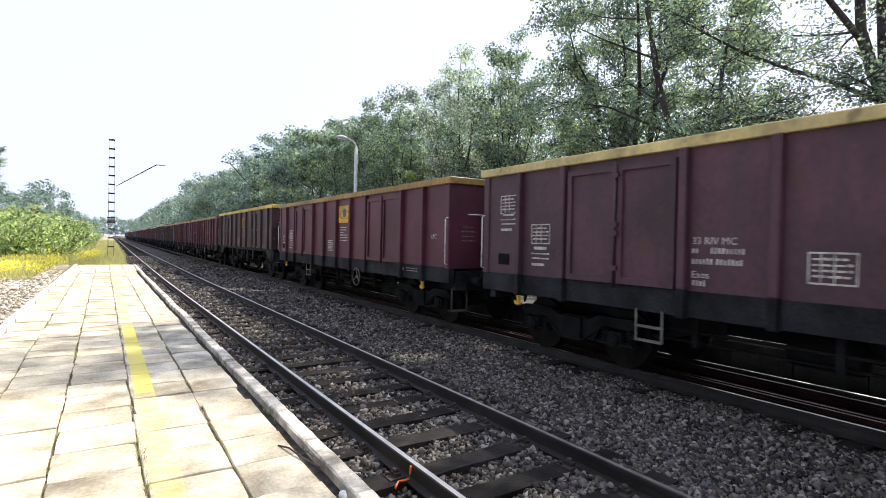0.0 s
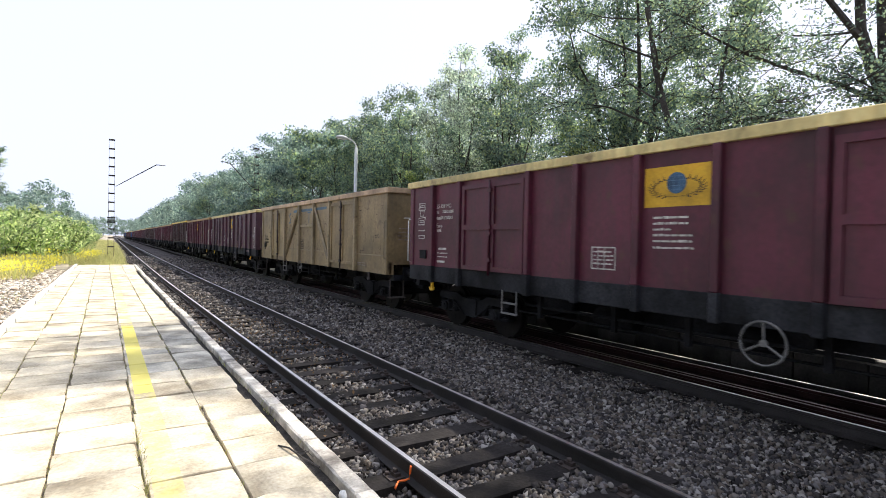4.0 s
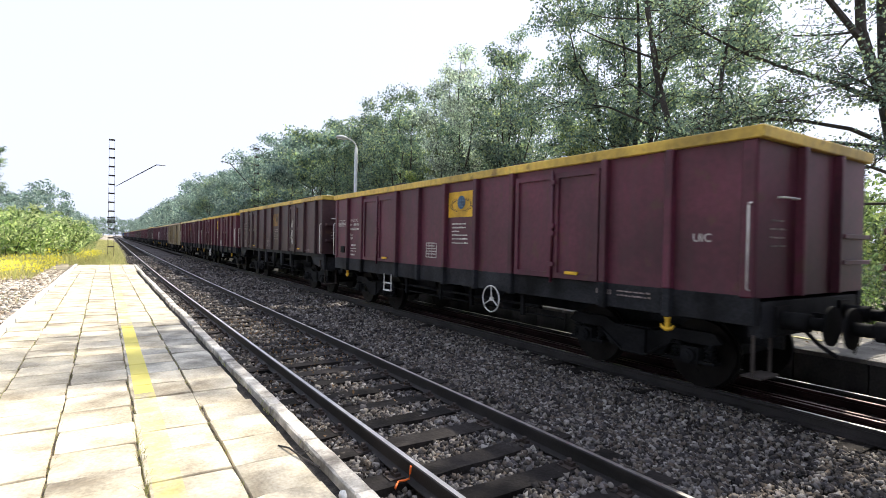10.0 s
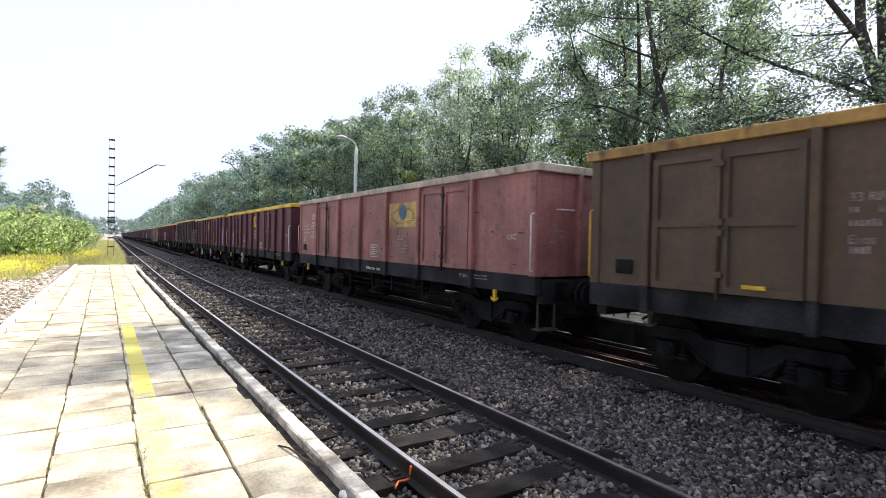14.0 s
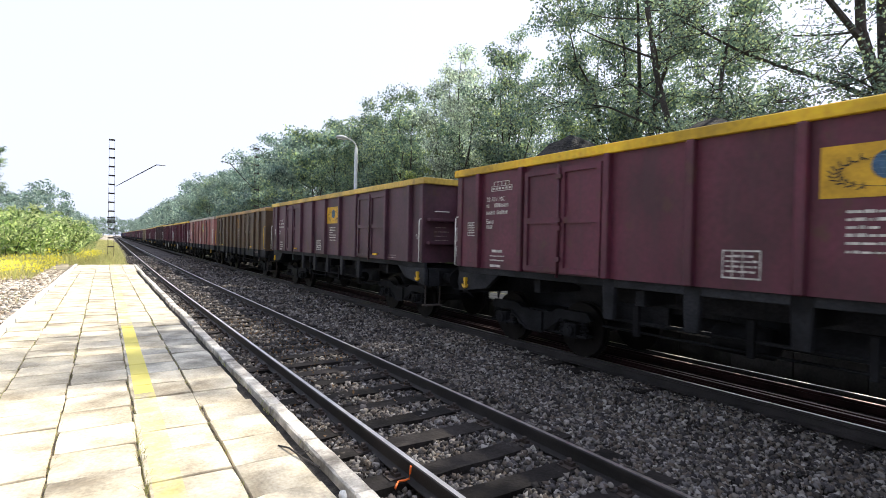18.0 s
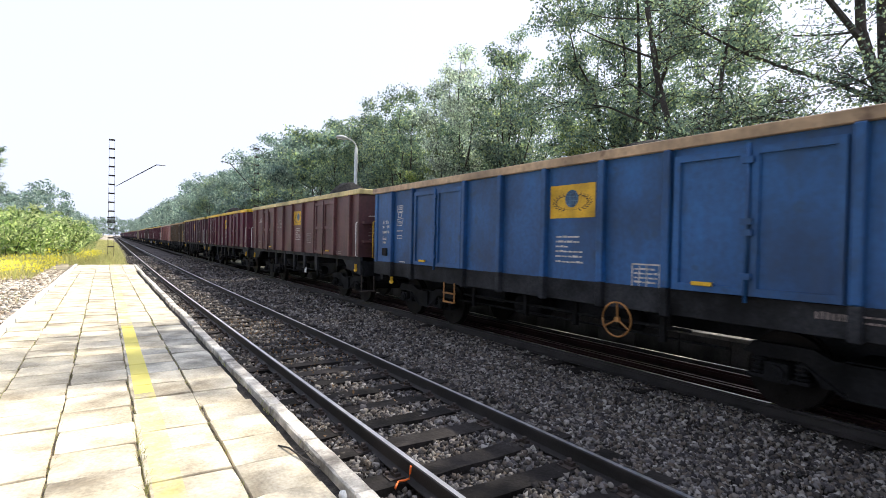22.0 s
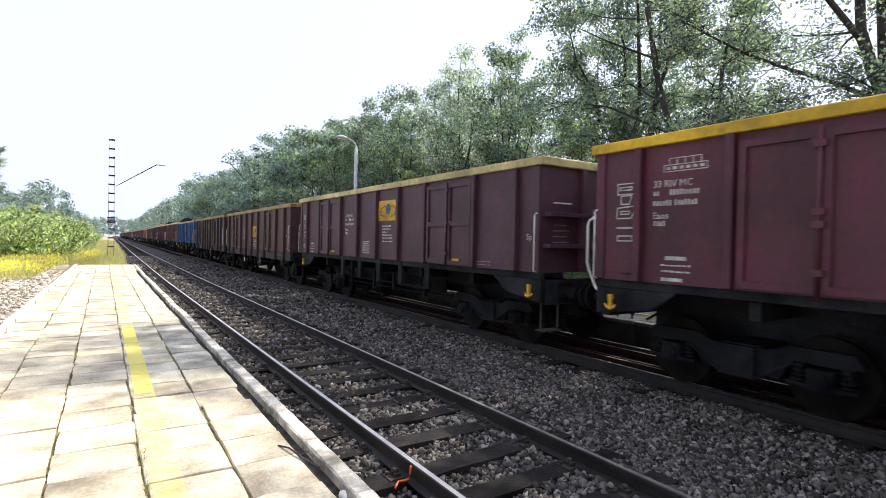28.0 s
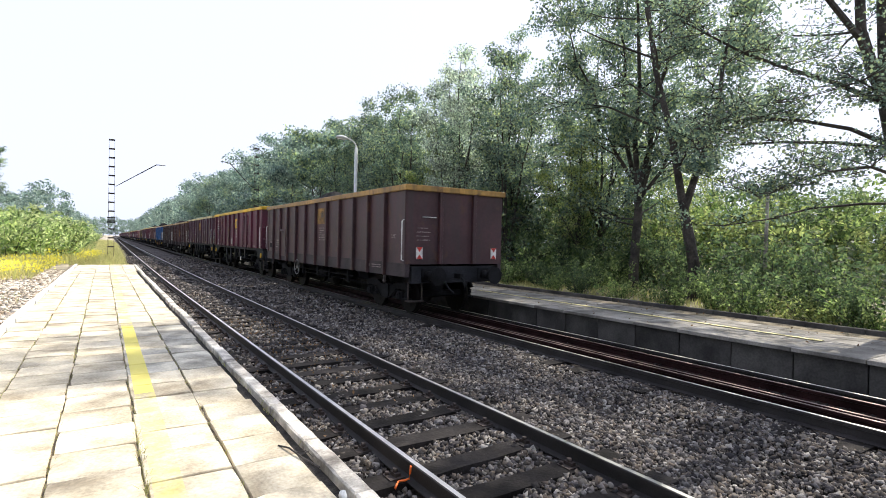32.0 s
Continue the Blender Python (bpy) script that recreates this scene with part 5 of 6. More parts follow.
    if n == 13:
        marks = random.Random(8)
        bm = bmesh.new()
        for _ in range(16):
            y, z, a, c = 3.42 - 6.5 + marks.gauss(0, 0.06), marks.uniform(1.75, 2.65), marks.uniform(0.012, 0.04), marks.uniform(0.06, 0.2)
            pts = [(-a, -c), (a * 0.6, -c * 0.8), (a, 0), (a * 0.3, c), (-a * 0.7, c * 0.5)]
            bm.faces.new([bm.verts.new((-HALF_W - 0.034, y + u, z + v)) for u, v in pts])
        tagged(part("paint_scrape", bm, M["ink"], w, "white scraped paint streaks"), kind="stuff")
    if n in (1, 3, 6, 14):
        bd = share("label_board", memo("label_board:", lambda bm: (add_box(bm, -0.02, 0.0, -0.095, 0.095, -0.1, 0.1), (M["white"], 0.006))[1]), None, w, "white document board under the sill")
        bd.location = (-1.42, {1: 5.03, 3: 8.64, 6: 5.05, 14: 4.55}[n] - 6.5, 0.78)
        share("bracket", memo("bracket:", lambda bm: (add_box(bm, 0.0, 0.02, -0.03, 0.03, 0.0, 0.3), (M["sill"], 0))[1]), None, w).location = bd.location
    if n in (1, 2, 5, 6, 10, 15):
        def outline(bm, pts, t_=0.009):
            for (y_, z_), (y2, z2) in zip(pts, pts[1:] + pts[:1]):
                d = Vector((0, y2 - y_, z2 - z_)).normalized() * t_
                e_ = Vector((0, -d.z, d.y))
                p_, q_ = Vector((0, y_, z_)) - d, Vector((0, y2, z2)) + d
                bm.faces.new([bm.verts.new(k_) for k_ in (p_ - e_, q_ - e_, q_ + e_, p_ + e_)])
        sym = memo("loading_symbol:", lambda bm: (outline(bm, [(0.14, 0.29), (-0.14, 0.29), (-0.14, 0.14), (0.14, 0.14)]), outline(bm, [(0.08, 0.12), (-0.10, 0.12), (-0.06, 0.0), (0.08, 0.0)]),
                   outline(bm, [(0.14, -0.05), (-0.16, -0.03), (-0.1, -0.2), (0.15, -0.2)]), outline(bm, [(0.14, -0.33), (-0.14, -0.33), (-0.14, -0.34), (0.14, -0.34)]), outline(bm, [(0.13, -0.45), (-0.12, -0.45), (-0.12, -0.52), (0.13, -0.52)]),
                   outline(bm, [(0.1, 0.24), (-0.1, 0.24), (-0.1, 0.2), (0.1, 0.2)]), outline(bm, [(0.08, -0.1), (-0.06, -0.1), (-0.06, -0.14), (0.08, -0.14)]), (M["ink"], 0))[7])
        ob = share("loading_symbol", sym, None, w)
        ob.location = (-HALF_W - 0.004, (11.5 if n in (5, 10) else 12.39) - 6.5, 2.5)
        tagged(ob, kind="stuff")
    if n in (2, 6):
        bb = share("brake_panel", memo("brake_panel:", lambda bm: (add_box(bm, -0.004, 0.0, -0.19, 0.19, -0.12, 0.12), (M["black"], 0))[1]), None, w, "black painted field with white table lines")
        bb.location = (-HALF_W - 0.002, 12.38 - 6.5, 1.70)
        ln = share("table_line", flat_bars("table_line:", [(0, 0.01, 0.34, 0.014), (0, -0.09, 0.34, 0.014), (0.165, -0.04, 0.014, 0.1), (0.06, -0.04, 0.014, 0.1), (-0.06, -0.04, 0.014, 0.1), (-0.165, -0.04, 0.014, 0.1), (0.04, 0.06, 0.18, 0.014)], "ink"), None, bb)
        ln.location.x = -0.005
        tagged(ln, kind="stuff")
    if n in (2, 6):
        stuff_of(w)
        return w
    bx = share("label_holder", memo("label_holder:", lambda bm: (add_box(bm, -0.03, 0, -0.14, 0.14, -0.1, 0.1), (M["under"], 0.008))[1]), PAINT[paint] if fish and n not in (2, 6) else None, w)
    bx.location = (-HALF_W, 12.3 - 6.5, 1.62)
    stuff_of(w)
    return w


WHEELS = []
# from the tail forwards: paint, rim, kind, logo, hand wheel colour, place of the number
ROW = [("umber", "rim_ochre", "plain", "faded", "dull_grey", "front"), ("maroon", "rim_bright", "fish", "yes", "", "front"), ("plum", "rim_pale", "fish", "yes", "", "mid"),
       ("russet", "rim_ochre", "sill", "yes", "dull_grey", "mid"), ("rust", "rim_ochre", "sill", "faded", "dull_grey", "front"), ("blue", "rim_tan", "sill", "yes", "amber", "front"),
       ("pink", "rim_pale", "fish", "yes", "", "mid"), ("maroon", "rim_bright", "fish", "yes", "", "front"), ("plum", "rim_yellow", "fish", "yes", "", "front"),
       ("mud", "rim_ochre", "sill", "faded", "dull_grey", "mid"), ("salmon", "rim_grey", "wide", "faded", "", "front"), ("wine", "rim_bright", "sill", "yes", "white", "mid"),
       ("maroon", "rim_yellow", "sill", "yes", "white", "front"), ("brown", "rim_yellow", "fish", "faded", "", "front"), ("wine", "rim_bright", "sill", "yes", "white", "mid"),
       ("wine", "rim_pale", "sill", "yes", "dull_grey", "front"), ("ochre", "rim_tan", "brace", "", "dull_grey", "front"), ("plum", "rim_pale", "sill", "yes", "dull_grey", "mid"),
       ("maroon", "rim_ochre", "sill", "yes", "dull_grey", "front")]
SHIFT = {0: 0.14, 9: 0.15, 6: -0.15, 8: 0.2, 10: 0.15, 13: 0.0, 14: -0.1, 12: 0.05}
rw = random.Random(21)
for k in range(19, 41):
    ROW.append((rw.choice(["maroon", "brown", "plum", "wine", "rust", "brown"]) if k not in (30, 37, 38) else "blue", rw.choice(["rim_ochre", "rim_yellow", "rim_pale"]),
                rw.choice(["sill", "sill", "fish"]), rw.choice(["yes", "faded"]), rw.choice(["dull_grey", ""]), "front"))
TRAIN = [wagon(k, p, r, kd, lg, k % 4, wp, nb) for k, (p, r, kd, lg, wp, nb) in enumerate(ROW)]


def tail_y(t):
    """Rear corner of the last wagon along the line at t seconds."""
    return -243.47 + 7.718 * t + 0.00737 * t * t
# ---- masts and lamp
def lattice_mast(x, y, z, height, arm_to, label):
    t = thing("catenary_mast", label, "mast", "catenary masts", at=Matrix.Translation((x, y, z)))
    bm = bmesh.new()
    add_box(bm, -0.45, 0.45, -0.4, 0.4, -0.4, 0.1)
    part("foundation", bm, M["concrete"], t, bevel=0.03)
    for s in (-1, 1):
        bm = bmesh.new()
        w0, w1 = 0.19, 0.16
        # drawn thinner upward for the sky glare that washes the tops out
        add_prism(bm, [(s * w0 - 0.02, 0), (s * w0 + 0.02, 0), (s * w1 + 0.004, height), (s * w1 - 0.004, height)], "y", -0.02, 0.02)
        part("upright", bm, M["steel"], t)
    n = 13
    for k in range(n):
        zz = 0.5 + (height - 0.5) * (k + 1) / n
        w = 0.19 - 0.03 * zz / height
        bm = bmesh.new()
        add_box(bm, -w - 0.03, w + 0.03, -0.09, 0.09, zz - 0.055, zz + 0.045)
        part("batten", bm, M["steel"], t)
    bm = bmesh.new()
    (ax, az), (bx, bz), (cx, cz) = arm_to
    # arm root kept thin in place of the glare that hides it
    add_tube(bm, [(ax, 0, az), (ax + 0.1, 0, az + 0.08), (ax + (bx - ax) * 0.12, 0, az + (bz - az) * 0.12), (bx, 0, bz), (cx, 0, cz)], 0.04, 6, taper=[0.02, 0.02, 0.03, 0.042, 0.03])
    part("arm", bm, M["steel"], t, "bare cantilever arm without wires")
    bm = bmesh.new()
    add_box(bm, -0.27, 0.25, -0.16, -0.13, 2.9, 3.02)
    add_box(bm, -0.27, 0.25, -0.16, -0.13, 3.22, 3.34)
    part("sign_plate", bm, M["black"], t)
    return t


def street_lamp(x, y):
    t = thing("platform_lamp", "pale grey platform lamp with a curved arm and hooded head", "lamp", at=Matrix.Translation((x, y, TOP)))
    bm = bmesh.new()
    add_tube(bm, [(0, 0, 0), (0, 0, 1.2), (0, 0, 6.7)], 0.09, 12, taper=[0.13, 0.11, 0.085])
    part("pole", bm, M["lamp_grey"], t)
    bm = bmesh.new()
    add_tube(bm, [(0, 0, 6.65)] + [(-0.5 * (1 - math.cos(a)), 0, 6.7 + 0.42 * math.sin(a)) for a in [k * math.pi / 12 for k in range(7)]] + [(-0.62, 0, 7.12)], 0.04, 8)
    part("arm", bm, M["lamp_grey"], t)
    bm = bmesh.new()
    add_tube(bm, [(-0.5, 0, 7.12), (-0.6, 0, 7.15), (-0.85, 0, 7.2), (-1.1, 0, 7.18), (-1.2, 0, 7.14)], 0.1, 12, taper=[0.05, 0.12, 0.16, 0.12, 0.03])
    for v in bm.verts:
        v.co.z = 7.14 + (v.co.z - 7.14) * 0.7
    hd = part("head", bm, M["lamp_grey"], t)
    bm = bmesh.new()
    add_box(bm, -1.08, -0.66, -0.1, 0.1, 7.05, 7.09)
    part("lens", bm, M["glass"], hd, bevel=0.015)
    return t


lattice_mast(0.46, 45.7, -0.1, 9.0, ((0.25, 5.6), (2.88, 7.45), (3.5, 7.43)), "rusty lattice catenary mast with a bare arm beside the track")
lattice_mast(10.6, 45.0, 0.0, 9.3, ((-0.3, 6.0), (-2.1, 7.9), (-2.8, 8.0)), "rusty lattice catenary mast behind the far track")
street_lamp(11.7, 27.1)

# ---- trees
def limb_tubes(bm, r, p, d, length, rad, depth, ends, spread, bare, top=3, rise=0.05):
    n = 6 if depth == 0 else 4 if depth == 1 else 3
    pts, rads = [p.copy()], [rad]
    for k in range(n):
        bend = 0.12 if depth == 0 else 0.26
        d = (d + Vector((r.uniform(-bend, bend), r.uniform(-bend, bend), r.uniform(-.05, .10) + (rise if depth else 0)))).normalized()
        p = p + d * length / n
        pts.append(p.copy())
        rads.append(rad * (1 - 0.62 * (k + 1) / n))
        if depth >= 2 or (depth == 1 and k >= 1):
            ends.append(tuple(p))
        if depth < top and (depth > 0 or k + 1 >= n * bare):
            for _ in range(1 if depth else 3):
                a = r.uniform(0, 6.28)
                up = r.uniform(0.3, 0.9) if depth == 0 else r.uniform(-0.2, 0.6)
                nd = (Vector((math.cos(a), math.sin(a), up)) + d * 0.35).normalized()
                q = (spread * r.uniform(0.55, 1.0) * (1.1 - 0.6 * (k + 1) / n)) if depth == 0 else length * r.uniform(0.4, 0.62)
                limb_tubes(bm, r, p, nd, q, max(rads[-1] * r.uniform(0.3, 0.5), 0.008), depth + 1, ends, spread, bare, top, rise)
    add_tube(bm, pts, 0, 8 if depth == 0 else 5 if depth == 1 else 3, taper=[max(q, 0.006) for q in rads], cap=False)
    ends.append(tuple(p))


def make_tree(bm, ends, seed, mat, label, leaves, leaf, clump, low, droop=0.1, three=False, full=0.42):
    rng = np.random.RandomState(seed)
    e = np.array(ends)
    e = e[e[:, 2] > low]
    e = e[rng.rand(len(e)) < full]          # leafy sprays with bare gaps between them
    v, f = leaf_cloud(e, max(2, leaves // len(e)), clump, leaf, rng, 0.75, droop, slim=0.78, three=three)
    t = thing("tree", label, "tree", "trees of the wood")
    o = new("trunk", finish(bm, "trunk", M["bark"]))
    o.parent = t
    o = new("crown", raw_mesh("crown", v, f, M[mat]))
    o.parent = t
    return t


def crown_limbs(bm, r, spine, rads, low, top, reach, ends, limbs=18, twigs=6):
    """Limbs from the spine out to a rounded, uneven envelope, twigs along them."""
    def on_spine(z):
        for k in range(len(spine) - 1):
            if spine[k + 1].z >= z or k == len(spine) - 2:
                f = max(0, min(1, (z - spine[k].z) / max(1e-3, spine[k + 1].z - spine[k].z)))
                return spine[k].lerp(spine[k + 1], f), rads[k] + (rads[k + 1] - rads[k]) * f
    turn = r.uniform(0, 6.28)
    for k in range(limbs):
        u = (k + r.uniform(0.1, 0.9)) / limbs
        zs = low + (top - low) * (0.9 * u)
        p, w = on_spine(zs)
        turn += 2.4 + r.uniform(-.4, .4)
        size = reach * (0.35 + 0.75 * math.sin(math.pi * (0.18 + 0.74 * u) ** 0.9)) * r.uniform(0.65, 1.12)
        rise = (0.2 + 0.75 * u) * size * r.uniform(0.6, 1.2)
        q = p + Vector((math.cos(turn) * size, math.sin(turn) * size, min(rise, top * 1.05 - p.z)))
        mid = p.lerp(q, 0.5) + Vector((r.uniform(-.2, .2), r.uniform(-.2, .2), r.uniform(-.1, .25) * size * 0.5))
        mid2 = p.lerp(q, 0.78) + Vector((r.uniform(-.2, .2), r.uniform(-.2, .2), r.uniform(0, .2) * size * 0.4))
        lw = max(0.02, w * 0.42)
        pts = [p, mid, mid2, q]
        add_tube(bm, pts, 0, 5, taper=[lw, lw * 0.65, lw * 0.4, 0.008], cap=False)
        ends += [tuple(mid2), tuple(q)]
        for _ in range(twigs):
            f = r.uniform(0.3, 1.0)
            a = mid.lerp(q, (f - 0.3) / 0.7)
            ang = r.uniform(0, 6.28)
            d = Vector((math.cos(ang), math.sin(ang), r.uniform(-.35, .75))).normalized()
            L = size * r.uniform(0.2, 0.45)
            b = a + d * L
            c = b + (d + Vector((r.uniform(-.5, .5), r.uniform(-.5, .5), r.uniform(-.2, .5)))).normalized() * L * 0.6
            add_tube(bm, [a, b, c], 0, 3, taper=[lw * 0.3 + 0.004, 0.009, 0.005], cap=False)
            ends += [tuple(a.lerp(b, 0.6)), tuple(b), tuple(c)]


def tree_kind(seed, mat, label, height, spread, leaves, leaf, clump, bare=0.28, girth=0.0095, limbs=20, twigs=6, three=False):
    r = random.Random(seed)
    bm = bmesh.new()
    ends = []

    def spine_of(base, tip, rad):
        pts = [base.lerp(tip, k / 7) + Vector((r.uniform(-.22, .22), r.uniform(-.22, .22), 0)) * (0 if k == 0 else 1) for k in range(8)]
        rads = [rad * (1.15 - 0.95 * k / 7) for k in range(8)]
        add_tube(bm, pts, 0, 8, taper=rads, cap=False)
        ends.append(tuple(pts[-1]))
        return pts, rads
    pts, rads = spine_of(Vector((0, 0, -0.3)), Vector((0, 0, height * 0.93)), girth * height)
    crown_limbs(bm, r, pts, rads, height * bare, height, spread, ends, limbs, twigs)
    return make_tree(bm, ends, seed, mat, label, leaves, leaf, clump, height * bare * 0.7, three=three, full=0.85)


def fan_tree(seed, mat, label, height, spread, leaves, leaf, clump, stem=0.26, mains=7, girth=0.0115, three=False, skirt=6, full=0.62):
    """A broad-leaved tree: short trunk, main limbs fanning upward, side boughs with leafy clumps, a skirt of low boughs."""
    r = random.Random(seed)
    bm = bmesh.new()
    ends = []
    fork = Vector((r.uniform(-.15, .15), r.uniform(-.15, .15), height * stem))
    base = Vector((0, 0, -0.3))
    pts = [base.lerp(fork, k / 4) + Vector((r.uniform(-.07, .07), r.uniform(-.07, .07), 0)) * (k > 0) for k in range(5)]
    add_tube(bm, pts, 0, 9, taper=[girth * height * q for q in (1.25, 1.0, 0.92, 0.86, 0.8)], cap=False)

    def bough(p, d, length, rad):
        """A side bough that forks twice; its outer points carry the leaves."""
        q = [p]
        for k in range(3):
            d = (d + Vector((r.uniform(-.3, .3), r.uniform(-.3, .3), r.uniform(-.12, .3)))).normalized()
            q.append(q[-1] + d * length / 3)
        add_tube(bm, q, 0, 4, taper=[rad, rad * 0.7, rad * 0.45, 0.007], cap=False)
        ends.extend(tuple(v) for v in q[1:])
        for v in q[1:]:
            for _ in range(2):
                e = (d * 0.6 + Vector((r.uniform(-1, 1), r.uniform(-1, 1), r.uniform(-.5, .7)))).normalized()
                w = v + e * length * r.uniform(0.22, 0.42)
                add_tube(bm, [v, w], 0, 3, taper=[max(0.008, rad * 0.35), 0.005], cap=False)
                ends.append(tuple(w))
    turn = r.uniform(0, 6.28)
    for k in range(mains):
        turn += 2.4 + r.uniform(-.35, .35)
        f = k / (mains - 1)
        out, up = spread * (0.12 + 0.75 * f) * r.uniform(0.85, 1.15), height * (1 - stem) * (0.97 - 0.42 * f ** 1.4) * r.uniform(0.93, 1.04)
        start = pts[4].lerp(pts[3], 0.8 * r.random())
        rad = girth * height * (0.6 - 0.18 * f)
        limb = [start]
        for j in range(1, 7):
            u = j / 6
            limb.append(start + Vector((math.cos(turn) * out * u ** 0.85, math.sin(turn) * out * u ** 0.85, up * u)) + Vector((r.uniform(-.16, .16), r.uniform(-.16, .16), 0)))
        add_tube(bm, limb, 0, 6, taper=[max(0.012, rad * (1 - 0.88 * j / 6)) for j in range(7)], cap=False)
        ends.append(tuple(limb[-1]))
        for j in range(1, 7):
            u = j / 6
            for _ in range(2 if j < 3 else 3):
                a = turn + r.uniform(-2.2, 2.2)
                d = Vector((math.cos(a), math.sin(a), r.uniform(-.1, .8))).normalized()
                bough(limb[j], d, spread * r.uniform(0.3, 0.52) * (1.1 - 0.5 * u), max(0.014, rad * (0.5 - 0.35 * u)))
    for k in range(skirt):
        turn += 2.4
        p = pts[2].lerp(pts[4], r.random())
        bough(p, Vector((math.cos(turn), math.sin(turn), r.uniform(0.0, 0.4))).normalized(), spread * r.uniform(0.55, 0.8), girth * height * 0.22)
    return make_tree(bm, ends, seed, mat, label, leaves, leaf, clump, height * 0.1, three=three, full=full)


KINDS = [
    fan_tree(1, "leaf", "tall green deciduous tree with fanning dark limbs", 14.5, 3.8, 38000, 0.05, 0.5, full=0.8),
    fan_tree(2, "leaf", "broad green deciduous tree with a full crown", 12.5, 3.6, 20000, 0.052, 0.5, stem=0.2),
    fan_tree(3, "leaf_gold", "slim tree with yellowing green leaves", 11, 2.6, 9500, 0.056, 0.45, mains=5),
    fan_tree(4, "leaf_pale", "tree with pale silvery green leaves", 11.4, 2.6, 17000, 0.052, 0.48, stem=0.12, mains=7),
    fan_tree(6, "leaf", "young green tree with a dense crown", 10, 3.2, 18000, 0.054, 0.5, stem=0.14),
    fan_tree(12, "leaf", "tall slender tree with dense upper crown", 15.5, 2.7, 18000, 0.052, 0.5, stem=0.3, girth=0.009),
]
BACKK = [
    fan_tree(21, "leaf", "shaded green tree deeper in the wood", 12.5, 4.0, 12500, 0.092, 0.6, stem=0.16, three=True, skirt=6),
    fan_tree(22, "leaf_gold", "sunlit yellow green tree deeper in the wood", 11.0, 3.6, 11000, 0.092, 0.6, stem=0.16, three=True, skirt=6),
]
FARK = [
    tree_kind(7, "leaf_haze", "dense green woodland tree with full crown", 11.5, 4.2, 7500, 0.125, 0.8, bare=0.08, limbs=16, twigs=2, three=True),
    tree_kind(8, "leaf_haze", "rounded green woodland tree along the line", 11.5, 4.6, 7500, 0.125, 0.85, bare=0.08, limbs=16, twigs=2, three=True),
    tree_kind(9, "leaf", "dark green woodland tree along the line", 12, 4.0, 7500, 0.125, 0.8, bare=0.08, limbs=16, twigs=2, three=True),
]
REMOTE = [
    tree_kind(17, "leaf_haze", "distant hazy green tree beside the line", 11.5, 4.4, 2400, 0.24, 1.35, bare=0.06, limbs=14, twigs=1, three=True),
    tree_kind(18, "leaf_haze", "distant rounded green tree in the haze", 12, 4.4, 2400, 0.24, 1.35, bare=0.06, limbs=14, twigs=1, three=True),
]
PLANTED = set()


def plant(kind, x, y, turn, scale=1.0):
    """The first of a kind is moved to its place, the others are copies."""
    m = Matrix.Translation((x, y, 0.1)) @ Matrix.Rotation(turn, 4, "Z")
    if kind.name in PLANTED:
        t = copy_thing(kind, m)
    else:
        t = kind
        t.matrix_basis = m
        PLANTED.add(kind.name)
    t.scale = (scale, scale, scale)
    return t


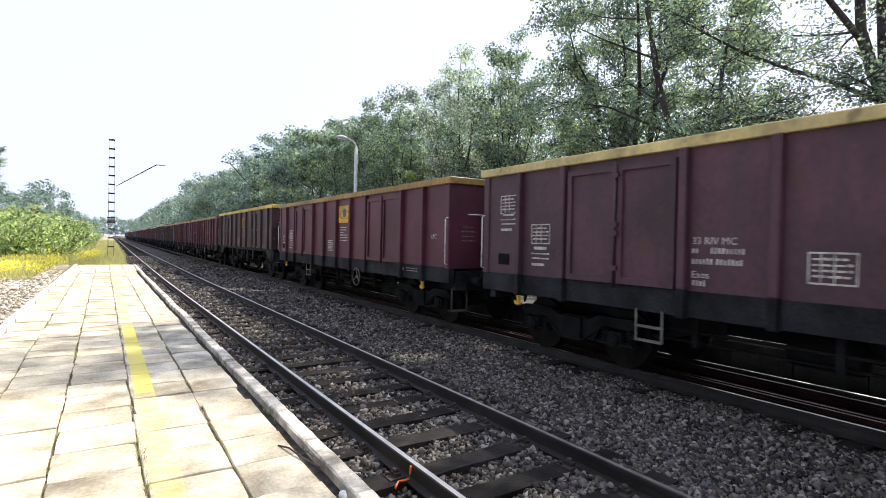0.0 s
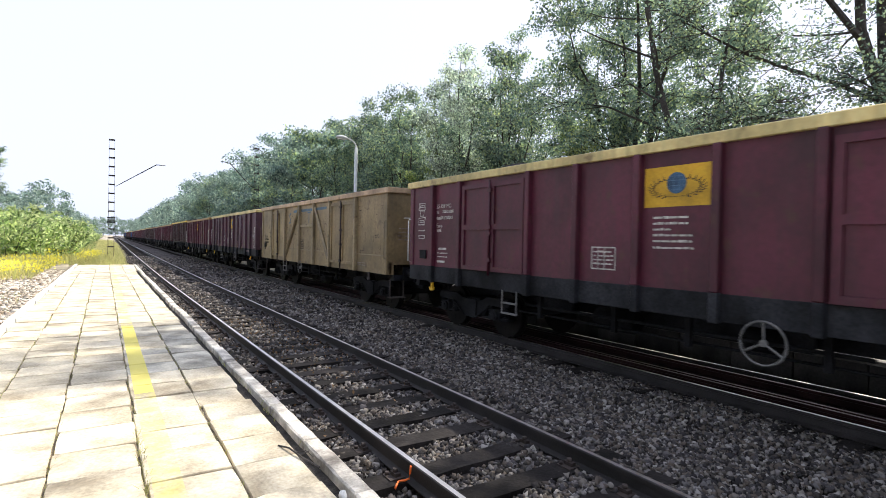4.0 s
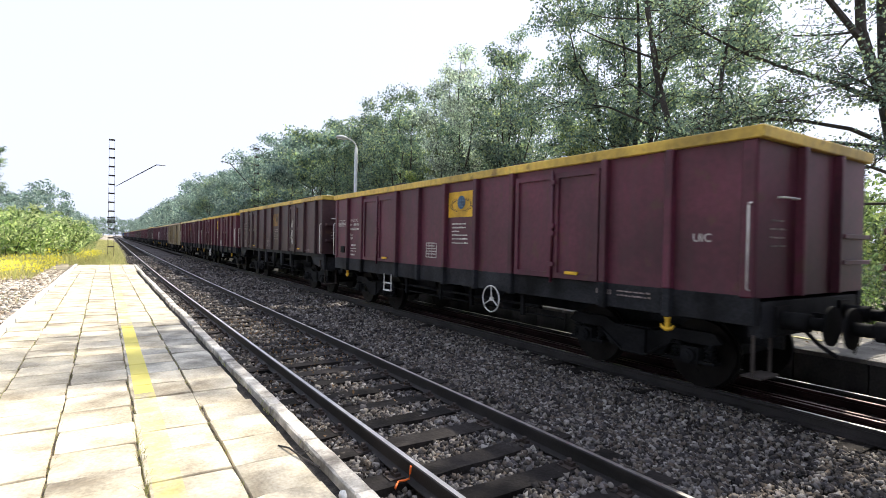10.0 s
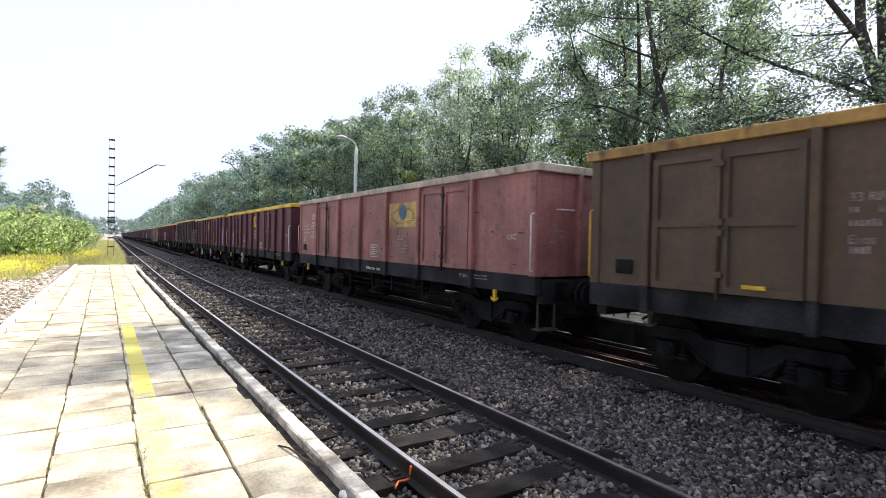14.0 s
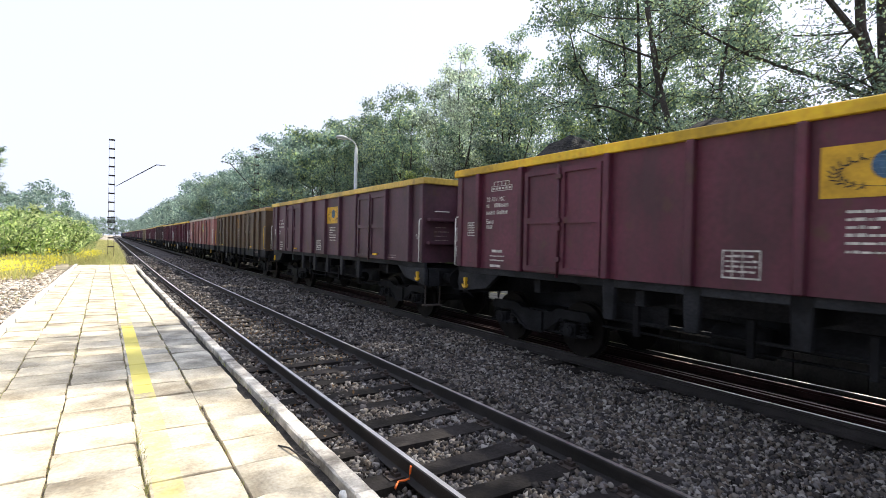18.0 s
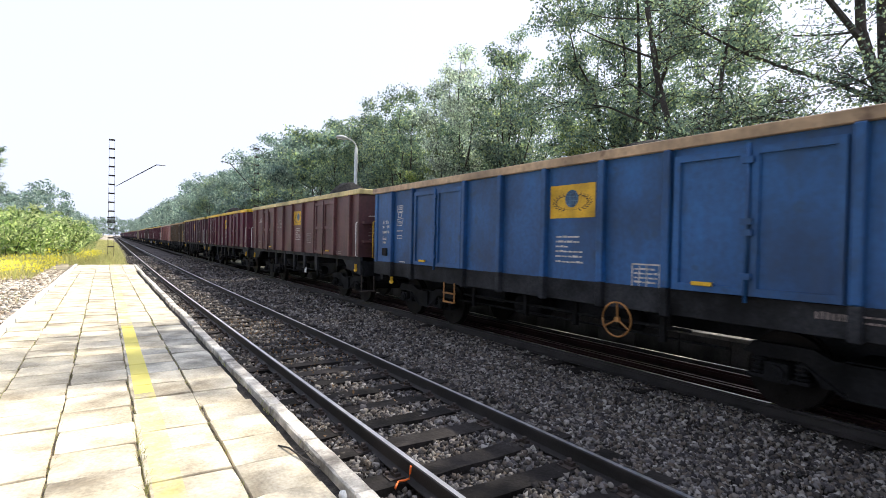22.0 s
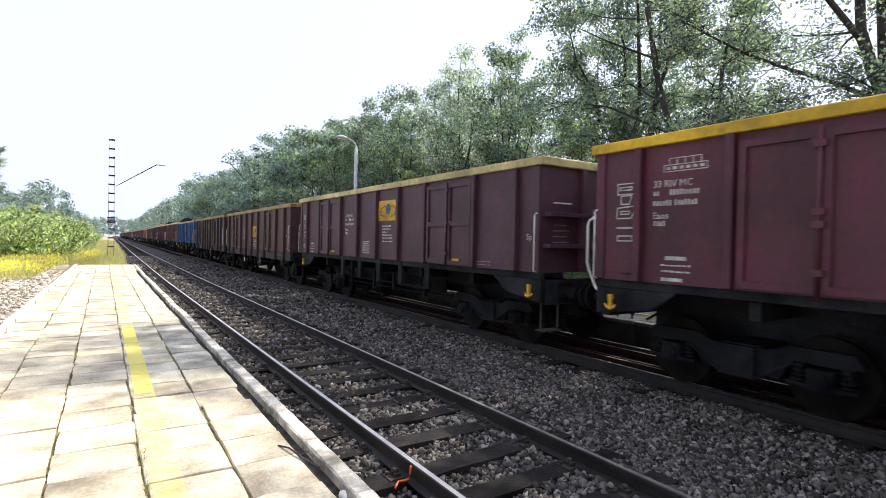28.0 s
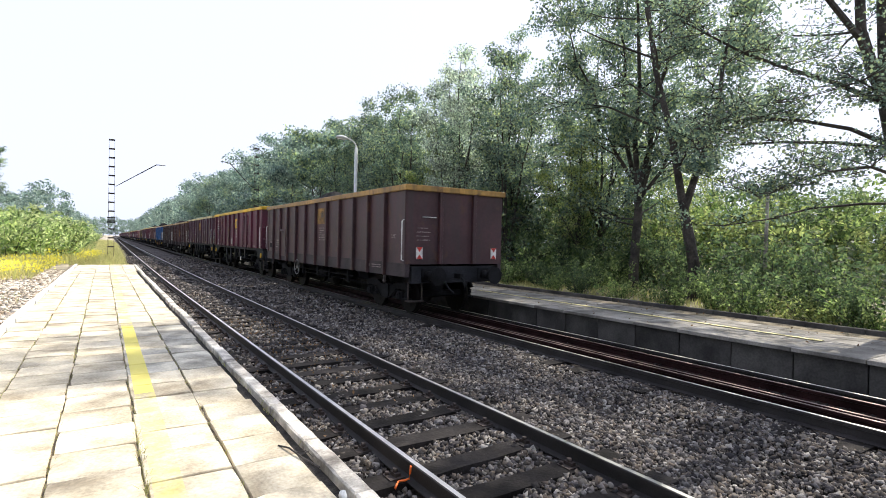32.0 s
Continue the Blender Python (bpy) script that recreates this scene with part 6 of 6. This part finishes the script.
# big tree at the platform's back: leaning trunk, fork, long level branches over the platform
def big_tree():
    r = random.Random(77)
    bm = bmesh.new()
    ends = []
    side = Vector((-0.84, 0.54, 0))          # across the view
    base = Vector((0, 0, -0.3))

    def path(start, steps, radii, twigs=0.9, count=3):
        pts = [start]
        for a, b, c in steps:
            pts.append(pts[-1] + side * a + Vector((0.54, 0.84, 0)) * b + Vector((0, 0, c)))
        add_tube(bm, pts, 0, 8 if radii[0] > 0.1 else 5, taper=radii, cap=False)
        for q, w in zip(pts[2:], radii[2:]):
            for _ in range(count):
                a = r.uniform(0, 6.28)
                limb_tubes(bm, r, q, Vector((math.cos(a), math.sin(a), r.uniform(-.25, .5))).normalized(), twigs * r.uniform(0.6, 1.25), max(w * 0.3, 0.012), 1, ends, 1, 0, 3, 0.0)
        ends.extend(tuple(q) for q in pts[2:])
        return pts
    trunk = path(base, [(0.05, 0, 1.6), (0.12, 0, 1.5), (0.2, 0, 1.1), (0.25, 0, 0.9)], [0.34, 0.29, 0.26, 0.24, 0.2], count=0)
    path(trunk[-1], [(0.10, 0, 0.9), (0.1, 0, 1.3), (0.15, 0.2, 1.6), (0.2, 0, 2.0), (0.1, 0.3, 2.0), (0.2, 0, 2.0)], [0.17, 0.15, 0.13, 0.11, 0.08, 0.06, 0.03], 1.8)
    path(trunk[-1], [(0.35, 0, 0.6), (0.3, 0, 0.9), (0.25, -0.2, 1.4), (0.35, 0, 1.6), (0.3, 0, 1.7), (0.2, 0, 1.6)], [0.14, 0.12, 0.10, 0.08, 0.06, 0.045, 0.02], 1.8)
    path(trunk[3], [(0.9, 0.2, 0.45), (0.9, 0.2, 0.2), (0.9, -0.1, 0.0), (0.8, 0, -0.1), (0.6, 0, -0.15)], [0.055, 0.045, 0.036, 0.028, 0.02, 0.01], 1.0, 5)
    path(trunk[-1], [(0.8, 0.5, 0.6), (0.9, 0.3, 0.4), (0.9, 0, 0.3), (0.8, 0.1, 0.45), (0.6, 0, 0.3)], [0.06, 0.05, 0.04, 0.03, 0.02, 0.01], 1.15, 6)
    path(trunk[2], [(0.7, 0.3, 0.0), (0.9, 0.3, -0.1), (0.9, 0, -0.25), (0.9, 0.1, -0.15), (0.6, 0, 0.0)], [0.032, 0.028, 0.024, 0.02, 0.014, 0.007], 0.5, 1)
    path(trunk[3], [(0.7, 0.9, 0.3), (0.9, 0.6, 0.1), (0.9, 0.2, -0.05), (0.8, 0.1, -0.1)], [0.05, 0.04, 0.03, 0.02, 0.01], 1.0, 4)
    path(trunk[3], [(0.5, -0.5, 0.5), (0.7, -0.5, 0.3), (0.7, -0.3, 0.15)], [0.05, 0.04, 0.03, 0.015], 1.0, 6)
    path(trunk[2], [(0.5, -0.3, 0.5), (0.7, -0.2, 0.15), (0.8, 0, -0.1), (0.7, 0.1, -0.25), (0.6, 0, -0.3)], [0.05, 0.04, 0.03, 0.024, 0.016, 0.008], 0.9, 5)
    path(trunk[4], [(1.0, -0.4, 1.2), (1.0, -0.2, 0.9), (0.9, 0, 0.9), (0.8, 0, 0.7)], [0.09, 0.07, 0.05, 0.03, 0.012], 1.2, 4)
    path(trunk[3], [(-0.8, -0.4, 0.9), (-0.9, -0.3, 0.7), (-0.9, 0, 0.9)], [0.09, 0.07, 0.05, 0.02], 1.3, 4)
    t = make_tree(bm, ends, 78, "leaf", "large old tree with leaning forked trunk and long low branches", 27000, 0.031, 0.34, 1.7, full=0.6)
    t.location = (14.0, 3.75, 0.1)


def crooked_tree():
    r = random.Random(91)
    bm = bmesh.new()
    ends = []
    side = Vector((0.84, -0.54, 0))
    pts = [Vector((0, 0, -0.3)), Vector((0, 0, 0.6)), side * 0.08 + Vector((0, 0, 1.2)), side * -0.12 + Vector((0, 0, 2.2)), side * -0.30 + Vector((0, 0, 2.95))]
    add_tube(bm, pts, 0, 9, taper=[0.24, 0.2, 0.18, 0.165, 0.15], cap=False)
    for lean_, hgt, reach in ((-0.16, 13.4, 3.6), (0.2, 7.0, 1.4)):
        tip = pts[-1] + (side * lean_ + Vector((0, 0, 1))).normalized() * hgt
        sp = [pts[-1].lerp(tip, k / 6) + side * (0.55 * lean_ / abs(lean_) * math.sin(math.pi * k / 6) * 0.6) + Vector((r.uniform(-.12, .12), r.uniform(-.12, .12), 0)) * (k > 0) for k in range(7)]
        rd = [0.125 * (1 - 0.85 * k / 6) for k in range(7)]
        add_tube(bm, sp, 0, 7, taper=rd, cap=False)
        crown_limbs(bm, r, sp, rd, 3.9, pts[-1].z + hgt, reach, ends, 21 if reach > 2 else 10)
        if reach > 2:
            crown_limbs(bm, r, sp, rd, 10.5, 15.6, 2.9, ends, 16)
    t = make_tree(bm, ends, 92, "leaf", "crooked forked tree with a dark bent trunk", 40000, 0.042, 0.45, 3.4, full=0.55)
    t.location = (15.6, 9.6, 0.1)


big_tree()
crooked_tree()
rt = random.Random(33)
for k, x, y, a, s in ((0, 17.6, 13.3, 2.6, 1.12), (4, 16.6, 19.6, 0.5, 1.1), (5, 17.6, 20.6, 1.5, 0.78), (1, 19.4, 16.6, 4.0, 1.0), (2, 17.8, 16.4, 4.4, 0.7),
                      (3, 15.6, 22.6, 0.3, 1.02), (3, 16.8, 24.6, 2.3, 1.1), (2, 16.2, 25.0, 3.9, 0.8), (4, 15.5, 28.0, 2.0, 1.06), (4, 15.6, 31.6, 0.2, 1.1), (1, 19.0, 31.0, 1.1, 0.98),
                      (4, 15.2, 35.0, 4.0, 1.04), (4, 19.0, 37.5, 5.0, 1.12), (0, 16.0, -4.0, 2.0, 1.0), (1, 17.0, -9.0, 1.0, 1.0)):
    plant(KINDS[k], x, y, a, s)
# the wood behind the first row
for k, x, y, a, s in ((0, 22.5, 21.5, 0.4, 0.85), (1, 24.5, 18.0, 1.9, 0.8), (0, 22.5, 28.0, 5.1, 0.95), (1, 29.0, 26.0, 0.9, 0.8),
                      (0, 33.0, 12.0, 1.9, 0.42), (1, 31.0, 14.5, 3.3, 0.5), (0, 22.0, 33.0, 1.2, 1.0), (1, 29.0, 17.5, 0.2, 0.62)):
    plant(BACKK[k], x, y, a, s)
y = 37.0
while y < 112:
    plant(rt.choice(FARK), 14.6 + float(bend(y)) + rt.uniform(-.7, .9), y + rt.uniform(-.8, .8), rt.uniform(0, 6.28), rt.uniform(0.76, 0.93))
    plant(rt.choice(FARK), 18.4 + float(bend(y)) + rt.uniform(-1, 1.2), y + rt.uniform(-1, 1), rt.uniform(0, 6.28), rt.uniform(0.84, 1.0))
    y += 3.4
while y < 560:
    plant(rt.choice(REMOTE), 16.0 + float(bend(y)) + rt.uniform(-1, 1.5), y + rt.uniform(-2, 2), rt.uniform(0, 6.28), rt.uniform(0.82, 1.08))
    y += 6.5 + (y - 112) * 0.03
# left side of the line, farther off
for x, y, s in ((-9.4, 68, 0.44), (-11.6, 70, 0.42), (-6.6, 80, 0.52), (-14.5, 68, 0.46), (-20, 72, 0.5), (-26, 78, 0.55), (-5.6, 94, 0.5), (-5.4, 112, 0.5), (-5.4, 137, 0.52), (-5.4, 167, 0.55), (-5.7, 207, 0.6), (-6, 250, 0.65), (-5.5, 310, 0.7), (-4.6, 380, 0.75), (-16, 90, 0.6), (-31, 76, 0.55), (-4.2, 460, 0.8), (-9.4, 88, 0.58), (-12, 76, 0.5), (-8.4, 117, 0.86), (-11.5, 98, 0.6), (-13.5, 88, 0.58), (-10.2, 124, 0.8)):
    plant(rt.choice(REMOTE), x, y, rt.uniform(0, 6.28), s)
# unseen trees added past the near verge and behind, dimming the sky's light
for k, (x, y) in enumerate(((-13.0, 22.0), (-12.0, 14.0), (-11.0, 6.5), (-12.5, -1.0), (-10.5, -8.0), (-13.0, -15.0), (-8.0, -19.0), (0.5, -24.0), (8.0, -27.0))):
    plant(FARK[k % 3], x, y, k * 1.3, 1.3)
for x in range(-30, 60, 5):
    plant(rt.choice(REMOTE), x, 620 + rt.uniform(-20, 20), rt.uniform(0, 6.28), rt.uniform(1.25, 1.6))
plant(KINDS[5], -4.45, 29.0, 0.4, 0.42)

# weathered post standing in the undergrowth
post_ = thing("wooden_post", "weathered grey wooden post among the bushes", "post", at=Matrix.Translation((16.4, 7.8, 0.1)))
bm = bmesh.new()
add_tube(bm, [(0, 0, -0.3), (0.02, 0, 1.8), (0.05, 0.0, 3.7)], 0.05, 8, taper=[0.06, 0.055, 0.045])
part("shaft", bm, M["concrete"], post_)

# ---- bushes and low growth
def shrub(seed, mat, w, h, leaves, leaf, label, slim=0.5):
    rng = np.random.RandomState(seed)
    r = random.Random(seed)
    t = thing("bush", label, "bush", "bushes by the line")
    bm = bmesh.new()
    tips = []
    for _ in range(16):
        a, q = r.uniform(0, 6.28), r.uniform(0.1, 1)
        p = Vector((0, 0, -0.15))
        pts = [p]
        for k in range(5):
            p = p + Vector((math.cos(a) * w * 0.18 * q + r.uniform(-.06, .06), math.sin(a) * w * 0.18 * q + r.uniform(-.06, .06), h * 0.2 * r.uniform(0.6, 1.15)))
            pts.append(p)
            tips.append(tuple(p))
        add_tube(bm, pts, 0, 4, taper=[0.02, 0.016, 0.012, 0.008, 0.006, 0.004], cap=False)
    o = new("woody_base", finish(bm, "woody_base", M["bark"]))
    o.parent = t
    v, f = leaf_cloud(np.array(tips), leaves // len(tips), 0.18 * h ** 0.5, leaf, rng, 0.9, slim=slim)
    v[:, 2] = np.maximum(v[:, 2], 0.0)
    o = new("foliage", raw_mesh("foliage", v, f, M[mat]))
    o.parent = t
    return t


BUSH = [shrub(41, "bush", 2.4, 1.6, 1350, 0.066, "bushy bright green undergrowth plant"), shrub(42, "thicket", 2.8, 2.2, 1600, 0.07, "bush at the wood's edge, leaves darkened for shade"),
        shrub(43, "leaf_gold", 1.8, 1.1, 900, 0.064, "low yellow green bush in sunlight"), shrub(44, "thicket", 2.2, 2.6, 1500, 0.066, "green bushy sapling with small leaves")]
SAPLING = [shrub(45, "weed", 2.4, 2.9, 1500, 0.135, "leafy green sapling with long leaves", 0.32), shrub(46, "weed", 2.0, 2.3, 1300, 0.13, "broad leafy green weed thicket", 0.4)]
for k in range(56):
    yy = 1 + 0.75 * k + rt.uniform(-.4, .4)
    plant(BUSH[rt.choice((0, 0, 1, 1, 2, 3))], 13.3 + abs(rt.gauss(0, 0.9)), yy, rt.uniform(0, 6.28), rt.uniform(0.35, 0.75))
for k in range(12):
    plant(BUSH[k % 4], 13.1 + 0.5 * (k % 4), 1.5 + 0.62 * k, k * 1.7, 0.45 + 0.05 * (k % 5))
for k in range(40):
    x = rt.uniform(15.5, 22)
    plant(rt.choice(BUSH), x, rt.uniform(0.35, 1.3) * x, rt.uniform(0, 6.28), rt.uniform(0.6, 1.1))
# sun and shade on these thickets are set by leaf colour
THICKET = [shrub(47, "bush", 4.5, 4.2, 2700, 0.088, "tall sunlit green thicket behind the trees"), shrub(48, "leaf_gold", 4.0, 3.6, 2500, 0.088, "sunlit yellow green thicket behind the trees"), shrub(49, "thicket", 4.5, 4.4, 2700, 0.088, "thicket with leaves darkened for shade")]
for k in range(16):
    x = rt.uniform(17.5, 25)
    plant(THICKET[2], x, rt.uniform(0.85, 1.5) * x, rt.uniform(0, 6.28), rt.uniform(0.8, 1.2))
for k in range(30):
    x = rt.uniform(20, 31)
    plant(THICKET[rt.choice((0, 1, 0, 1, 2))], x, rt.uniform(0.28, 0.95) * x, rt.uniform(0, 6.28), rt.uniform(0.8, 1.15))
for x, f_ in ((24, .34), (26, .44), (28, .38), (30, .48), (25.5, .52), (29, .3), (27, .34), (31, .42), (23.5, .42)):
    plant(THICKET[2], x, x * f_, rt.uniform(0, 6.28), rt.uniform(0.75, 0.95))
for k in range(34):
    yy = rt.uniform(34, 46) if k < 22 else rt.uniform(46, 70)
    u = rt.uniform(0, 1)
    plant(rt.choice(SAPLING), -2.0 - u * (0.09 * yy), yy, rt.uniform(0, 6.28), rt.uniform(0.75, 0.95) + 0.5 * u)
for k in range(26):
    yy = 52 + k * k * 0.32
    plant(rt.choice((SAPLING[1], BUSH[0])), -1.6 - rt.uniform(0, 1.6), yy, rt.uniform(0, 6.28), rt.uniform(0.5, 0.85) + k * 0.02)


def meadow(name, label, mat, boxes, seed, category, height_of, clump=0):
    """Blades, stalks or flower sprays as thin upright leaves in one mesh."""
    rng = np.random.RandomState(seed)
    V = []
    for x0, x1, y0, y1, n, h, w, lift in boxes:
        x, y = rng.uniform(x0, x1, n), rng.uniform(y0, y1, n)
        if clump:
            pick = rng.randint(0, max(1, n // clump), n)
            x, y = x[pick] + rng.normal(0, 0.2, n), y[pick] + rng.normal(0, 0.2, n)
        z = height_of(x, y) + lift * rng.uniform(0.55, 1.15, n)
        x = x + bend(y)
        a = rng.uniform(0, 6.28, n)
        hh = h * rng.uniform(0.4, 1.2, n)
        dx, dy = np.cos(a) * w, np.sin(a) * w
        bx, by = rng.normal(0, 0.35, n) * hh, rng.normal(0, 0.35, n) * hh
        V.append(np.stack([np.stack([x - dx, y - dy, z], 1), np.stack([x + dx, y + dy, z], 1), np.stack([x + bx + dx * .3, y + by + dy * .3, z + hh], 1), np.stack([x + bx - dx * .3, y + by - dy * .3, z + hh], 1)], 1).reshape(-1, 3))
    v = np.concatenate(V)
    ob = new(name, raw_mesh(name, v, np.arange(len(v)).reshape(-1, 4), M[mat]))
    return tagged(ob, label, category, kind="stuff")


meadow("grass", "dry green grass and weeds on the verges", "grass", [
    (-12, -3.4, 19, 40, 9000, 0.3, 0.012, 0), (-12, -2.2, 27, 40, 5000, 0.4, 0.012, 0), (-1.6, 1.3, 33.6, 60, 9500, 0.4, 0.012, 0), (-14, -1, 40, 75, 9000, 0.5, 0.02, 0), (-2.5, 1.5, 55, 170, 9000, 0.5, 0.03, 0), (12.6, 17, -3, 40, 15000, 0.17, 0.013, 0), (-6, -1.7, 4, 18, 1500, 0.12, 0.008, 0)], 51, "grass", ground_height)
meadow("goldenrod", "yellow flowering goldenrod along the line", "goldenrod", [
    (-7, -1.9, 24, 34, 4200, 0.08, 0.03, 0.5), (-9, -3.0, 19, 25, 1300, 0.07, 0.03, 0.4), (-3.2, -0.3, 35.5, 50, 1600, 0.07, 0.03, 0.55), (-9, -2.0, 34, 50, 1600, 0.08, 0.032, 0.75)], 52, "wildflowers", ground_height, 26)
meadow("goldenrod_stalks", "green stalks of the flowering weeds", "grass", [
    (-10, -2.2, 24, 36, 9000, 0.6, 0.014, 0), (-2.5, 0.0, 36, 50, 3500, 0.55, 0.012, 0), (-12, -1.5, 36, 60, 7000, 0.75, 0.016, 0)], 53, "weeds", ground_height)
joint_x = [(-0.83, -0.81), (-0.31, -0.285), (0.225, 0.255), (0.755, 0.78)]
meadow("joint_weeds", "dry weeds sprouting from the paving joints", "grass", [
    (a, b, 2.5, 22, 420, 0.04, 0.0045, 0) for a, b in joint_x] + [(0.23, 0.26, 3.6, 4.9, 90, 0.07, 0.004, 0), (1.27, 1.30, 2.5, 9, 40, 0.05, 0.004, 0)], 54, "weeds", lambda x, y: np.full_like(x, TOP - 0.03))


def rubble():
    """Broken pale stone and concrete on the verge beside the platform."""
    rng = np.random.RandomState(61)
    base = np.array([(x, y, z) for z in (-1, 1) for y in (-1, 1) for x in (-1, 1)], float)
    fac = np.array([(0, 2, 3, 1), (4, 5, 7, 6), (0, 1, 5, 4), (2, 6, 7, 3), (0, 4, 6, 2), (1, 3, 7, 5)])
    n = 11500
    py = rng.uniform(6, 30, n)
    px = -1.52 - np.abs(rng.normal(0, 1.5, n))
    s = (0.014 + 0.06 * rng.rand(n, 1, 1) ** 6) * rng.uniform(0.6, 1.3, (n, 1, 3)) * np.array([1.2, 1.2, 0.55])
    v = base[None] * (0.55 + 0.5 * rng.rand(n, 8, 3)) * s
    a = rng.uniform(0, 6.28, n)
    c, si = np.cos(a)[:, None], np.sin(a)[:, None]
    v = np.stack([v[..., 0] * c - v[..., 1] * si, v[..., 0] * si + v[..., 1] * c, v[..., 2] + 0.3 * v[..., 0]], -1)
    v = v + np.stack([px, py, ground_height(px, py) + 0.02], 1)[:, None, :]
    f = (np.arange(n)[:, None, None] * 8 + fac[None]).reshape(-1, 4)
    ob = new("rubble", raw_mesh("rubble", v.reshape(-1, 3), f, island("rubble", [(0.5, 0.45, 0.39), (0.66, 0.6, 0.53), (0.3, 0.25, 0.2), (0.78, 0.74, 0.68)])))
    tagged(ob, "pale broken stones and rubble on dry earth", "rubble", kind="stuff")


rubble()


def fallen_leaves():
    rng = np.random.RandomState(71)
    c = np.concatenate([np.c_[rng.uniform(2.35, 3.7, 420), rng.normal(11, 2.2, 420), np.full(420, -0.14)], np.c_[rng.uniform(1.55, 2.2, 300), rng.uniform(5, 18, 300), np.full(300, -0.15)],
                        np.c_[rng.uniform(9.5, 12.3, 160), rng.uniform(0, 20, 160), np.full(160, TOP + 0.01)]])
    v, f = leaf_cloud(c, 1, 0.03, 0.027, rng, 0.3)
    tagged(new("fallen_leaves", raw_mesh("fallen_leaves", v, f, M["dry_leaf"])), "brown fallen leaves scattered on ballast and paving", "leaves", kind="stuff")


fallen_leaves()
twig = thing("twig", "thin dry forked twig lying by the kerb gap", "twig")
bm = bmesh.new()
add_tube(bm, [(1.13, 3.98, TOP + .012), (1.17, 3.85, TOP + .03), (1.21, 3.66, TOP + .016), (1.26, 3.44, TOP + .02)], 0.007, 5)
add_tube(bm, [(1.19, 3.76, TOP + .022), (1.25, 3.7, TOP + .045), (1.27, 3.6, TOP + .03)], 0.004, 4)
add_tube(bm, [(1.2, 3.7, TOP + .02), (1.28, 3.72, TOP + .03), (1.3, 3.78, TOP + .02)], 0.004, 4)
part("stick", bm, M["bark"], twig)
pebble = thing("pebble", "single white stone lying by the kerb", "stone")
bm = bmesh.new()
bmesh.ops.create_icosphere(bm, subdivisions=2, radius=0.032)
for v in bm.verts:
    v.co = Vector((v.co.x * 0.8, v.co.y, v.co.z * 1.1)) * (1 + 0.25 * noise.noise(v.co * 40))
part("stone", bm, M["white"], pebble).location = (1.26, 3.02, TOP + 0.0)


def motions():
    """The train rolls away at a slowly growing pace; wheelsets turn with it."""
    steps = [SPAN * k / 16 for k in range(17)]
    for k, w in enumerate(TRAIN):
        y = 14.04 * k + 6.5 + SHIFT.get(k, 0.0)
        walk(w, [(t, pose(FAR + float(bend(tail_y(t) + y)), tail_y(t) + y, 0, 0, 0, heading(tail_y(t) + y))) for t in steps])
    lead = WHEELS[0]
    n = round(SPAN * 15)
    walk(lead, [(SPAN * k / n, pose(0, 0, 0, -math.degrees((tail_y(SPAN * k / n) - tail_y(0)) / 0.46))) for k in range(n + 1)])
    turn = lead.animation_data
    for ws in WHEELS[1:]:
        ws.rotation_mode = "QUATERNION"
        keys = ws.animation_data_create()
        keys.action = turn.action
        keys.action_slot = turn.action_slot


motions()
